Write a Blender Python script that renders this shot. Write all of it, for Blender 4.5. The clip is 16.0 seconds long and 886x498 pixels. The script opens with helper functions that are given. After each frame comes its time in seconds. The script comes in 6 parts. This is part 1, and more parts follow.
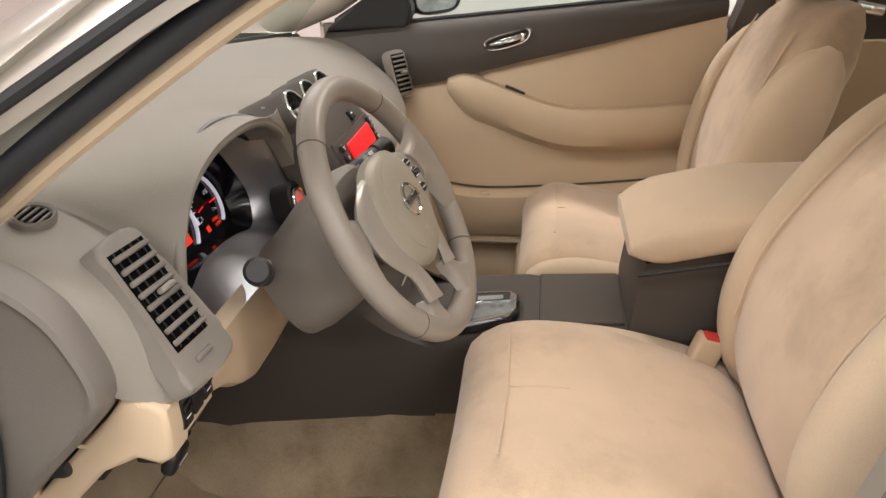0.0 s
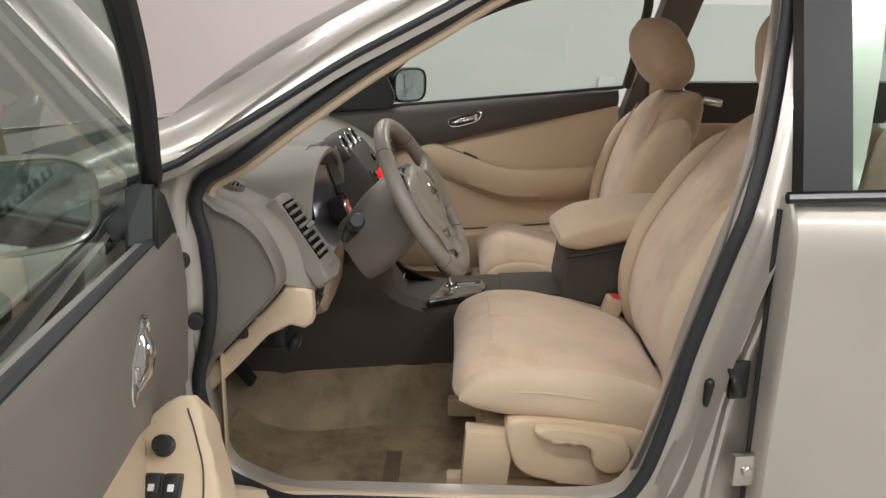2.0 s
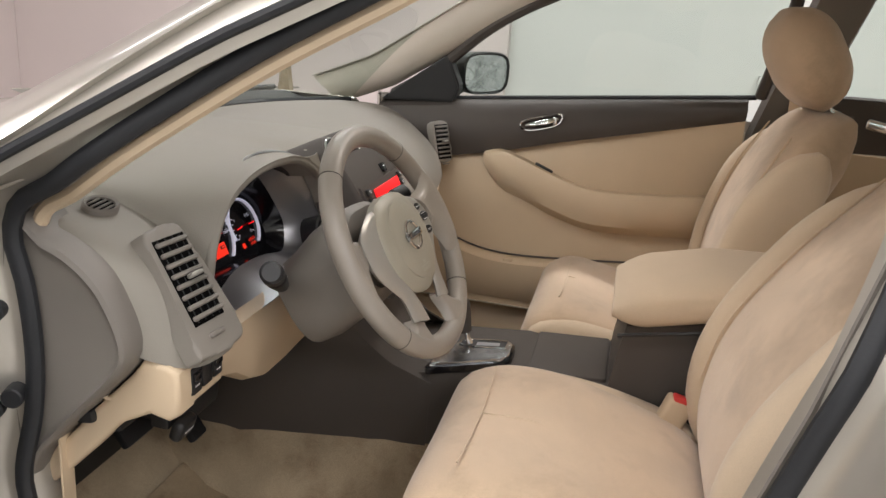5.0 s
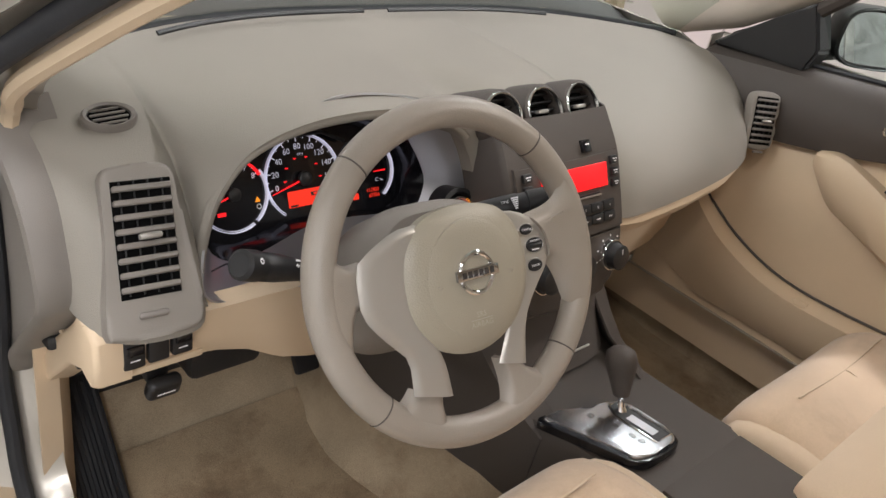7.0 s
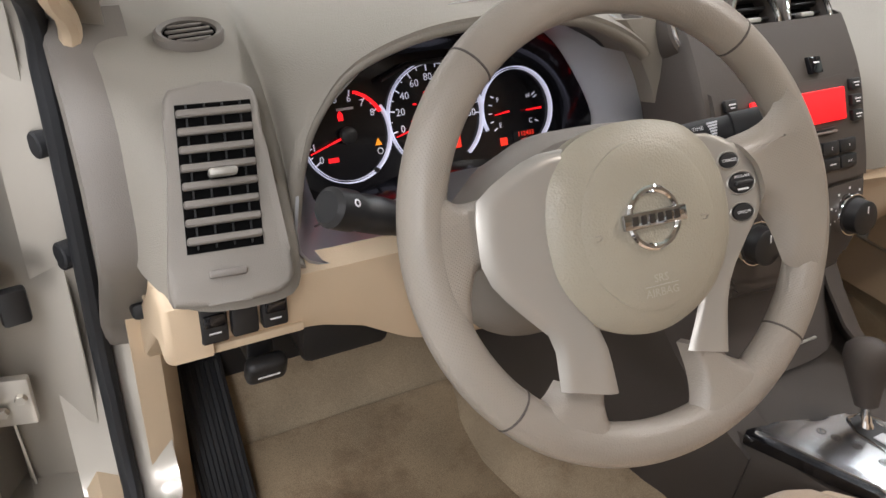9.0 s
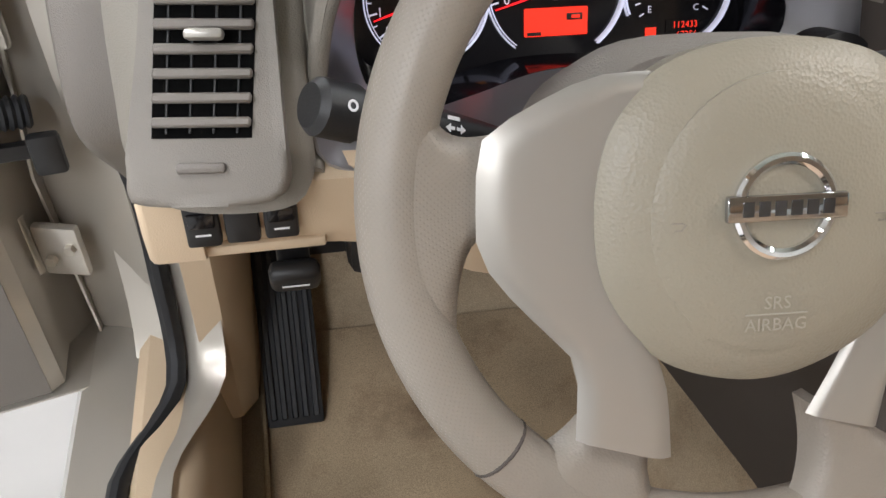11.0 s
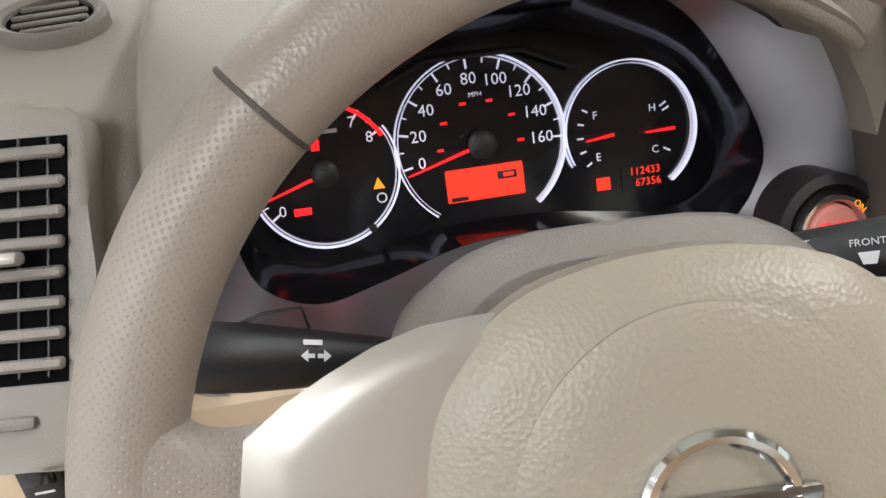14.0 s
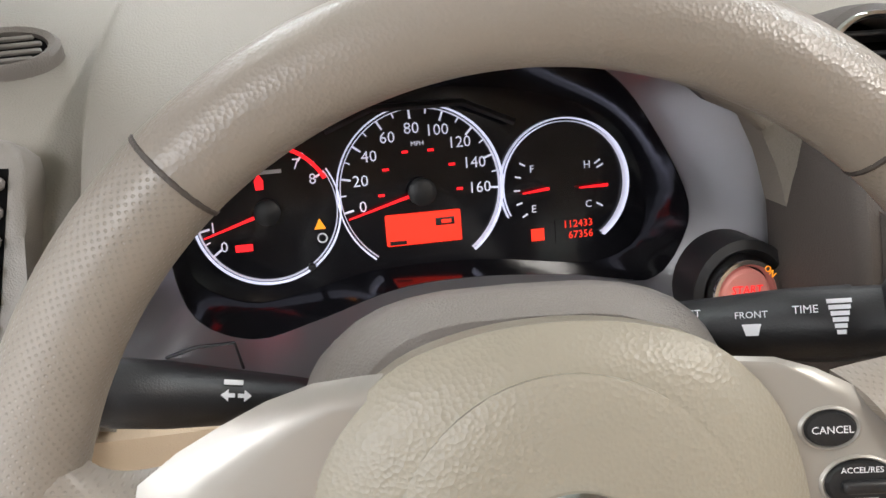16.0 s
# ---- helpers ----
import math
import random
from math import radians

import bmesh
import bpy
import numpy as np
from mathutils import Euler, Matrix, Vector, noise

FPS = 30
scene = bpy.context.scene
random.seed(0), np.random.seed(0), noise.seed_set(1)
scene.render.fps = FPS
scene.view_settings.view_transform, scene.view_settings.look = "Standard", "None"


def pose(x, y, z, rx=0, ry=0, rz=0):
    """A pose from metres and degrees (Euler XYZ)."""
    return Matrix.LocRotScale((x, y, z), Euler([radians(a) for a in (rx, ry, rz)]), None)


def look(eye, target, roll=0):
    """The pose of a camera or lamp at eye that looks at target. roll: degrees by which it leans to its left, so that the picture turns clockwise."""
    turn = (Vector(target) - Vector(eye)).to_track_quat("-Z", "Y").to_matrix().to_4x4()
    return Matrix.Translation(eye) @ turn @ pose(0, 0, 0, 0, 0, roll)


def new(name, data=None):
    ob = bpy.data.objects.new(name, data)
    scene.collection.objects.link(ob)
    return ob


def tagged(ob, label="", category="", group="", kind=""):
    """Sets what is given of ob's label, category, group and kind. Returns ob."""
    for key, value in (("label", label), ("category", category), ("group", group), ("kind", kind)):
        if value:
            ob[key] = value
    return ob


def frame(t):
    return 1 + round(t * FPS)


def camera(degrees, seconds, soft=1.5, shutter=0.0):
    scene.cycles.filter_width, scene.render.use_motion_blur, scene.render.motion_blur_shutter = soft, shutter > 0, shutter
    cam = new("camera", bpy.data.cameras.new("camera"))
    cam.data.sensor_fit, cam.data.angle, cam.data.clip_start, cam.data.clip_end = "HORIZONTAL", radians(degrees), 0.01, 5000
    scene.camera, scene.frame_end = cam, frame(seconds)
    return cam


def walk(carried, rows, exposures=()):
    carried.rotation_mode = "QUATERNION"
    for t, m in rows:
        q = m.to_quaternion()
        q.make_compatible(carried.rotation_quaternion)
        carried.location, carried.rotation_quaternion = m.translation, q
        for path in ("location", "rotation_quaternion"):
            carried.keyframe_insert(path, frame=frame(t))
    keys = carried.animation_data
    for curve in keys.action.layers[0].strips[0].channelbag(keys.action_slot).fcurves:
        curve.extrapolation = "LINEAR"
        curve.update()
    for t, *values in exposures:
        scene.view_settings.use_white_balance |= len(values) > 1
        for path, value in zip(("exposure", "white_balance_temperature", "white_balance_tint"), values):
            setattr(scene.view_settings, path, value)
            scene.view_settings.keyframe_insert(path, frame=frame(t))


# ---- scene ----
cam = camera(58.4, 16.0)
PATH = [
    (0, (-1.377, -0.163, 1.260), (0.448, 0.078, 0.477), -0.7),
    (0.5, (-1.665, -0.155, 1.247), (0.182, 0.053, 0.511), 0.5),
    (1, (-1.881, -0.092, 1.215), (-0.007, 0.070, 0.537), -0.4),
    (1.5, (-2.045, -0.047, 1.238), (-0.132, 0.032, 0.661), 0.2),
    (2, (-2.120, -0.040, 1.241), (-0.189, -0.009, 0.722), 1.1),
    (2.5, (-2.171, -0.042, 1.247), (-0.233, -0.018, 0.755), 2.5),
    (3, (-2.200, -0.042, 1.232), (-0.262, -0.020, 0.737), 3.9),
    (3.5, (-2.182, -0.042, 1.239), (-0.244, -0.025, 0.744), 3.1),
    (3.7, (-2.136, -0.061, 1.236), (-0.198, -0.033, 0.744), 2.6),
    (5.8, (-1.180, -0.417, 1.293), (0.457, 0.432, 0.520), 9.2),
    (6, (-1.113, -0.441, 1.307), (0.429, 0.506, 0.454), 10.9),
    (6.5, (-0.990, -0.471, 1.341), (0.358, 0.641, 0.369), 13.1),
    (7, (-0.949, -0.462, 1.345), (0.325, 0.721, 0.356), 12.2),
    (7.5, (-0.941, -0.468, 1.346), (0.301, 0.748, 0.357), 10.4),
    (8, (-0.945, -0.437, 1.306), (0.188, 0.876, 0.309), 4.9),
    (8.5, (-0.894, -0.359, 1.237), (0.122, 1.048, 0.244), 0.5),
    (9, (-0.786, -0.358, 1.188), (0.097, 1.098, 0.138), 4.1),
    (9.2, (-0.735, -0.354, 1.186), (0.028, 1.122, 0.073), 5.7),
    (11.3, (-0.555, -0.211, 1.123), (-0.218, 1.219, -0.234), 3.1),
    (11.5, (-0.515, -0.202, 1.121), (-0.169, 1.235, -0.226), 3.2),
    (12, (-0.417, -0.181, 1.090), (-0.040, 1.280, -0.223), 3.0),
    (12.5, (-0.401, -0.164, 1.087), (0.010, 1.303, -0.207), 3.2),
    (13, (-0.392, -0.162, 1.088), (0.026, 1.310, -0.200), 2.2),
    (13.5, (-0.417, -0.149, 1.102), (-0.042, 1.382, -0.128), -1.4),
    (14, (-0.474, -0.117, 1.100), (-0.227, 1.511, -0.035), -4.1),
    (14.5, (-0.489, -0.084, 1.106), (-0.319, 1.581, 0.011), -3.6),
    (15, (-0.475, -0.096, 1.104), (-0.282, 1.577, 0.026), -2.2),
    (15.5, (-0.456, -0.117, 1.113), (-0.154, 1.548, 0.047), -0.3),
    (16, (-0.450, -0.130, 1.122), (-0.127, 1.516, 0.034), 0.1),
]
walk(cam, [(t, look(eye, target, roll)) for t, eye, target, roll in PATH],
     exposures=[(0, 0.50, 6850, 14), (1.0, 0.28, 6450, 11), (2.5, -0.05, 6400, 10), (3.7, -0.05, 6450, 10), (5.8, 0.45, 6500, 12), (7.0, 0.45, 6400, 12),
                (9.0, 0.62, 6250, 12), (11.3, 0.66, 6150, 10), (13.0, 0.66, 6150, 10), (14.0, 0.92, 6200, 10), (16.0, 0.95, 6150, 10)])

# ---- light ----
world = bpy.data.worlds.new("world")
scene.world = world
world.use_nodes = True
world.node_tree.nodes["Background"].inputs[0].default_value = (0.8, 0.85, 0.9, 1)
world.node_tree.nodes["Background"].inputs[1].default_value = 0.05
scene.view_settings.exposure = 0.0


def area(name, x, y, z, sx, sy, power, colour=(1.0, 0.96, 0.90)):
    lamp = bpy.data.lights.new(name, "AREA")
    lamp.shape, lamp.size, lamp.size_y, lamp.energy, lamp.color = "RECTANGLE", sx, sy, power, colour
    ob = new(name, lamp)
    ob.location = (x, y, z)
    return ob


LAMPS = [(-4.0, -2.6, 50), (-4.0, 0.6, 32), (-2.0, -2.6, 56), (-2.0, 0.6, 46), (2.0, -2.6, 74), (2.0, 0.6, 56), (-1.6, 3.3, 42), (1.6, 3.3, 14)]
for lx, ly, watts in LAMPS:
    area("ceiling_tube_light", lx, ly, 3.02, 0.30, 2.4 if ly < 3 else 1.4, watts, (1.0, 0.99, 0.985))

# unseen cabin lamp, added to light the wheel and seats from above
area("assumed_map_lamp", 0.02, -0.12, 1.372, 0.14, 0.06, 1.3, (1.0, 0.92, 0.82))


# ---- materials ----
def mat(name, colour, rough=0.5, metal=0.0, vary=0.10, scale=6.0, fine=0.0, fine_scale=400.0, bump=0.0, bump_scale=500.0,
        emit=None, power=0.0, coat=0.0, stain=None, stain_at=0.55, rough_vary=0.08, voronoi=False, sheen=0.0):
    m = bpy.data.materials.new(name)
    m.use_nodes = True
    nt = m.node_tree
    b = nt.nodes["Principled BSDF"]
    tc = nt.nodes.new("ShaderNodeTexCoord")
    base = (*colour, 1)
    b.inputs["Roughness"].default_value = rough
    b.inputs["Metallic"].default_value = metal
    if coat:
        b.inputs["Coat Weight"].default_value = coat
        b.inputs["Coat Roughness"].default_value = 0.08
    if sheen:
        b.inputs["Sheen Weight"].default_value = sheen
    n = nt.nodes.new("ShaderNodeTexNoise")
    n.inputs["Scale"].default_value, n.inputs["Detail"].default_value = scale, 5
    nt.links.new(tc.outputs["Object"], n.inputs["Vector"])
    ramp = nt.nodes.new("ShaderNodeMapRange")
    ramp.inputs[1].default_value, ramp.inputs[2].default_value = 0.3, 0.7
    ramp.inputs[3].default_value, ramp.inputs[4].default_value = 1 - vary, 1 + vary
    nt.links.new(n.outputs["Fac"], ramp.inputs[0])
    mul = nt.nodes.new("ShaderNodeVectorMath")
    mul.operation = "SCALE"
    mul.inputs[0].default_value = colour
    nt.links.new(ramp.outputs[0], mul.inputs["Scale"])
    out = mul.outputs[0]
    if stain:
        sn = nt.nodes.new("ShaderNodeTexNoise")
        sn.inputs["Scale"].default_value, sn.inputs["Detail"].default_value, sn.inputs["Roughness"].default_value = scale * 0.6, 6, 0.65
        nt.links.new(tc.outputs["Object"], sn.inputs["Vector"])
        sr = nt.nodes.new("ShaderNodeMapRange")
        sr.inputs[1].default_value, sr.inputs[2].default_value = stain_at, stain_at + 0.22
        nt.links.new(sn.outputs["Fac"], sr.inputs[0])
        mx = nt.nodes.new("ShaderNodeMix")
        mx.data_type = "RGBA"
        nt.links.new(sr.outputs[0], mx.inputs["Factor"])
        nt.links.new(out, mx.inputs["A"])
        mx.inputs["B"].default_value = (*stain, 1)
        out = mx.outputs["Result"]
    if fine:
        fn = nt.nodes.new("ShaderNodeTexNoise")
        fn.inputs["Scale"].default_value, fn.inputs["Detail"].default_value = fine_scale, 2
        nt.links.new(tc.outputs["Object"], fn.inputs["Vector"])
        fr = nt.nodes.new("ShaderNodeMapRange")
        fr.inputs[1].default_value, fr.inputs[2].default_value = 0.3, 0.7
        fr.inputs[3].default_value, fr.inputs[4].default_value = 1 - fine, 1 + fine
        nt.links.new(fn.outputs["Fac"], fr.inputs[0])
        m2 = nt.nodes.new("ShaderNodeVectorMath")
        m2.operation = "SCALE"
        nt.links.new(out, m2.inputs[0])
        nt.links.new(fr.outputs[0], m2.inputs["Scale"])
        out = m2.outputs[0]
    nt.links.new(out, b.inputs["Base Color"])
    if rough_vary:
        rr = nt.nodes.new("ShaderNodeMapRange")
        rr.inputs[3].default_value, rr.inputs[4].default_value = max(0.02, rough - rough_vary), min(1, rough + rough_vary)
        nt.links.new(n.outputs["Fac"], rr.inputs[0])
        nt.links.new(rr.outputs[0], b.inputs["Roughness"])
    if bump:
        if voronoi:
            bn = nt.nodes.new("ShaderNodeTexVoronoi")
            bn.inputs["Scale"].default_value = bump_scale
            height = bn.outputs["Distance"]
        else:
            bn = nt.nodes.new("ShaderNodeTexNoise")
            bn.inputs["Scale"].default_value, bn.inputs["Detail"].default_value = bump_scale, 3
            height = bn.outputs["Fac"]
        nt.links.new(tc.outputs["Object"], bn.inputs["Vector"])
        bp = nt.nodes.new("ShaderNodeBump")
        bp.inputs["Strength"].default_value = bump
        bp.inputs["Distance"].default_value = 0.001
        nt.links.new(height, bp.inputs["Height"])
        nt.links.new(bp.outputs[0], b.inputs["Normal"])
    if emit:
        b.inputs["Emission Color"].default_value = (*emit, 1)
        b.inputs["Emission Strength"].default_value = power
    return m


TAUPE = mat("taupe_soft_plastic", (0.190, 0.170, 0.151), 0.5, bump=0.35, bump_scale=900, voronoi=True, vary=0.05)
DASH = mat("taupe_dash_pad", (0.255, 0.232, 0.200), 0.62, bump=0.35, bump_scale=700, voronoi=True, vary=0.05)
LEATHER = mat("taupe_leather", (0.268, 0.236, 0.203), 0.34, bump=0.22, bump_scale=650, voronoi=True, vary=0.06, scale=14)
PEBBLE = mat("pebbled_taupe_cover", (0.315, 0.287, 0.228), 0.38, bump=0.27, bump_scale=560, voronoi=True, vary=0.04, scale=14)
BROWN = mat("dark_taupe_plastic", (0.066, 0.055, 0.048), 0.62, bump=0.3, bump_scale=900, voronoi=True, vary=0.07)
BEIGE = mat("beige_plastic", (0.62, 0.485, 0.335), 0.5, bump=0.25, bump_scale=800, voronoi=True, vary=0.04)
CLOTH = mat("beige_velour", (0.61, 0.455, 0.315), 0.9, vary=0.09, scale=7, fine=0.10, fine_scale=900, bump=0.5, bump_scale=1100,
            stain=(0.40, 0.285, 0.185), stain_at=0.49, sheen=0.4)
CLOTH_SIDE = mat("beige_side_cloth", (0.61, 0.475, 0.335), 0.9, vary=0.06, scale=7, fine=0.07, fine_scale=900, bump=0.4, bump_scale=1100, sheen=0.3)
CARPET = mat("beige_carpet", (0.38, 0.302, 0.205), 1.0, vary=0.14, scale=9, fine=0.25, fine_scale=700, bump=0.8, bump_scale=700,
             stain=(0.20, 0.135, 0.08), stain_at=0.50)
MAT_CARPET = mat("soiled_mat_carpet", (0.31, 0.235, 0.15), 1.0, vary=0.16, scale=8, fine=0.25, fine_scale=700, bump=0.8, bump_scale=700,
                 stain=(0.13, 0.08, 0.045), stain_at=0.47)
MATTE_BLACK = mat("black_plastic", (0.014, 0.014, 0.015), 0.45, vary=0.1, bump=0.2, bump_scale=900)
GLOSS_BLACK = mat("gloss_black", (0.008, 0.008, 0.010), 0.12, vary=0.1, rough_vary=0.03)
VENT_TRIM = mat("taupe_vent_plastic", (0.228, 0.206, 0.182), 0.48, bump=0.25, bump_scale=900, voronoi=True, vary=0.05)
# near-black without gloss: paints the dark of deep vents onto shallow plates
VENT_SHADE = mat("vent_shade_black", (0.004, 0.004, 0.004), 1.0, vary=0.05, rough_vary=0)
VENT_SHADE.node_tree.nodes["Principled BSDF"].inputs["Specular IOR Level"].default_value = 0.05
RUBBER = mat("black_rubber", (0.016, 0.017, 0.020), 0.6, vary=0.1, bump=0.2, bump_scale=300)
PAINT = mat("champagne_paint", (0.50, 0.465, 0.41), 0.33, 0.55, vary=0.03, fine=0.05, fine_scale=2500, coat=0.8, rough_vary=0.03)
CHROME = mat("chrome", (0.82, 0.82, 0.83), 0.09, 1.0, vary=0.03, rough_vary=0.04)
SATIN = mat("satin_silver", (0.42, 0.40, 0.365), 0.36, 0.5, vary=0.03, rough_vary=0.04)
SATIN_GREY = mat("satin_grey_panel", (0.46, 0.46, 0.48), 0.33, 0.85, vary=0.03)
BADGE_DARK = mat("dark_chrome_inlay", (0.20, 0.20, 0.215), 0.22, 1.0, vary=0.05)
BAR_CHROME = mat("smoked_chrome", (0.50, 0.51, 0.53), 0.12, 1.0, vary=0.04, rough_vary=0.04)
STEEL = mat("zinc_steel", (0.55, 0.52, 0.46), 0.35, 1.0, vary=0.12, scale=20)
WHITE_PRINT = mat("white_print", (0.8, 0.8, 0.82), 0.6, vary=0.02, rough_vary=0)
LIT_WHITE = mat("lit_white_print", (0.8, 0.8, 0.85), 0.5, vary=0.02, emit=(0.80, 0.80, 1.0), power=0.20, rough_vary=0)
LIT_RED = mat("lit_red_display", (0.16, 0.003, 0.003), 0.5, vary=0.02, emit=(1.0, 0.008, 0.012), power=0.95, rough_vary=0)
LIT_ORANGE = mat("lit_orange_display", (0.16, 0.01, 0.004), 0.5, vary=0.02, emit=(1.0, 0.030, 0.010), power=0.75, rough_vary=0)
LIT_AMBER = mat("lit_amber", (0.5, 0.2, 0.02), 0.3, vary=0.02, emit=(1.0, 0.30, 0.01), power=0.6, rough_vary=0)
# glow for the lens of the unseen, assumed map light
LIT_WARM = mat("assumed_lens_glow", (0.8, 0.78, 0.72), 0.4, vary=0.02, emit=(1.0, 0.9, 0.78), power=3.0, rough_vary=0)
HEEL = mat("brown_heel_vinyl", (0.13, 0.09, 0.06), 0.6, vary=0.15, scale=40)
RED_PLASTIC = mat("red_plastic", (0.62, 0.05, 0.045), 0.4, vary=0.04)
WALL = mat("white_wall_paint", (0.62, 0.615, 0.59), 0.7, vary=0.03, scale=1.5, bump=0.1, bump_scale=80)
WALL_PINK = mat("rose_white_wall_paint", (0.64, 0.555, 0.535), 0.7, vary=0.03, scale=1.5, bump=0.1, bump_scale=80)
# floor out of view; pale grey chosen to bounce light onto seat sides
BOUNCE_FLOOR = mat("bounce_floor_grey", (0.46, 0.45, 0.43), 0.6, vary=0.12, scale=2, bump=0.2, bump_scale=60)


def glass(name, tint, rough=0.0):
    m = bpy.data.materials.new(name)
    m.use_nodes = True
    nt = m.node_tree
    nt.nodes.remove(nt.nodes["Principled BSDF"])
    out = nt.nodes["Material Output"]
    tr, gl, mx, fr = (nt.nodes.new(k) for k in ("ShaderNodeBsdfTransparent", "ShaderNodeBsdfGlossy", "ShaderNodeMixShader", "ShaderNodeLayerWeight"))
    tr.inputs[0].default_value = (*tint, 1)
    gl.inputs["Roughness"].default_value = rough
    fr.inputs["Blend"].default_value = 0.5
    pw, ad = nt.nodes.new("ShaderNodeMath"), nt.nodes.new("ShaderNodeMath")
    pw.operation, ad.operation = "POWER", "MULTIPLY_ADD"
    pw.inputs[1].default_value, ad.inputs[1].default_value, ad.inputs[2].default_value = 4.0, 0.85, 0.04
    nt.links.new(fr.outputs["Facing"], pw.inputs[0])
    nt.links.new(pw.outputs[0], ad.inputs[0])
    nt.links.new(ad.outputs[0], mx.inputs[0])
    nt.links.new(tr.outputs[0], mx.inputs[1])
    nt.links.new(gl.outputs[0], mx.inputs[2])
    nt.links.new(mx.outputs[0], out.inputs[0])
    return m


GLASS = glass("green_tinted_glass", (0.74, 0.81, 0.77))
# darker copy of GLASS: light lost at a slant is put into its tint
DOOR_GLASS = glass("darkened_door_glass", (0.58, 0.70, 0.65))
CLEAR = glass("clear_lens", (0.93, 0.93, 0.95))
MIRROR = mat("mirror_glass", (0.85, 0.88, 0.9), 0.02, 1.0, vary=0.0, rough_vary=0)


# ---- mesh helpers ----
def hang(ob, parent):
    if parent:
        ob.parent = parent
        if parent.type == "EMPTY":
            ob.matrix_parent_inverse = Matrix.Translation(-parent.location)


def part(name, bm, material, parent=None, label="", smooth=True, m=None):
    if m is not None:
        bm.transform(m)
    bmesh.ops.recalc_face_normals(bm, faces=bm.faces)
    me = bpy.data.meshes.new(name)
    bm.to_mesh(me)
    bm.free()
    me.materials.append(material)
    if smooth:
        me.shade_smooth()
        me.set_sharp_from_angle(angle=radians(38))
    ob = new(name, me)
    hang(ob, parent)
    if label:
        ob["label"] = label
    return ob


def thing(name, label, category, at=(0, 0, 0), kind="", group=""):
    ob = new(name)
    ob.empty_display_size = 0.05
    ob.location = at
    ob.matrix_world = Matrix.Translation(at)
    return tagged(ob, label, category, group, kind)


def settle(root, sx=1.0, sy=1.0, sz=1.0, dx=0.0, dy=0.0, dz=0.0):
    """Size a finished thing about its base and move it into its place."""
    root.scale = (sx, sy, sz)
    root.location = root.location + Vector((dx, dy, dz))


def spline(pts, n, closed=False):
    """n points along a smooth curve through pts, evenly by length."""
    P = [np.array(p, float) for p in pts]
    if closed:
        P = [P[-1], *P, P[0], P[1]]
    else:
        P = [2 * P[0] - P[1], *P, 2 * P[-1] - P[-2]]
    dense = []
    for i in range(1, len(P) - 2):
        a, b, c, d = P[i - 1:i + 3]
        for s in np.linspace(0, 1, 14, endpoint=False):
            dense.append(0.5 * (2 * b + (c - a) * s + (2 * a - 5 * b + 4 * c - d) * s * s + (3 * b - a - 3 * c + d) * s ** 3))
    dense.append(P[-2])
    D = np.array(dense)
    length = np.r_[0, np.cumsum(np.linalg.norm(np.diff(D, axis=0), axis=1))]
    want = np.linspace(0, length[-1], n + 1)[:-1] if closed else np.linspace(0, length[-1], n)
    return [Vector([np.interp(w, length, D[:, k]) for k in range(D.shape[1])]) for w in want]


def loft(rings, ring_closed=True, path_closed=False, caps=True):
    bm = bmesh.new()
    V = [[bm.verts.new(p) for p in r] for r in rings]
    n, k = len(V), len(V[0])
    for i in range(n if path_closed else n - 1):
        a, b = V[i], V[(i + 1) % n]
        for j in range(k if ring_closed else k - 1):
            try:
                bm.faces.new((a[j], a[(j + 1) % k], b[(j + 1) % k], b[j]))
            except ValueError:
                pass
    if caps and ring_closed and not path_closed:
        for r in (V[0], V[-1]):
            try:
                bm.faces.new(r)
            except ValueError:
                pass
    return bm


def tube(path, r, n=12, closed=False, flat=1.0):
    """A tube along path; r: one radius or one for each point."""
    path = [Vector(p) for p in path]
    rings, side = [], None
    for i, p in enumerate(path):
        a = path[i - 1] if (i or closed) else p
        b = path[(i + 1) % len(path)] if (i < len(path) - 1 or closed) else p
        t = (b - a).normalized()
        if side is None:
            side = t.orthogonal().normalized()
        side = (side - t * side.dot(t)).normalized()
        up = t.cross(side)
        rad = r[i] if isinstance(r, (list, tuple)) else r
        rings.append([p + rad * (math.cos(2 * math.pi * j / n) * side + flat * math.sin(2 * math.pi * j / n) * up) for j in range(n)])
    return loft(rings, True, closed)


def rbox(sx, sy, sz, r=0.004, seg=2, m=None):
    bm = bmesh.new()
    bmesh.ops.create_cube(bm, size=1, matrix=Matrix.Diagonal((sx, sy, sz, 1)))
    if r:
        bmesh.ops.bevel(bm, geom=bm.edges[:], offset=min(r, 0.45 * min(sx, sy, sz)), segments=seg, profile=0.5, affect="EDGES")
    if m is not None:
        bm.transform(m)
    return bm


def prism(poly, z0, z1, r=0.0, seg=2, m=None):
    """The polygon poly (x, y) from z0 to z1, its upper rim rounded by r."""
    bm = bmesh.new()
    vs = [bm.verts.new((p[0], p[1], z0)) for p in poly]
    f = bm.faces.new(vs)
    got = bmesh.ops.extrude_face_region(bm, geom=[f])
    top = [v for v in got["geom"] if isinstance(v, bmesh.types.BMVert)]
    for v in top:
        v.co.z = z1
    if r:
        edges = [e for e in bm.edges if all(abs(v.co.z - z1) < 1e-7 for v in e.verts)]
        bmesh.ops.bevel(bm, geom=edges, offset=r, segments=seg, profile=0.5, affect="EDGES")
    if m is not None:
        bm.transform(m)
    return bm


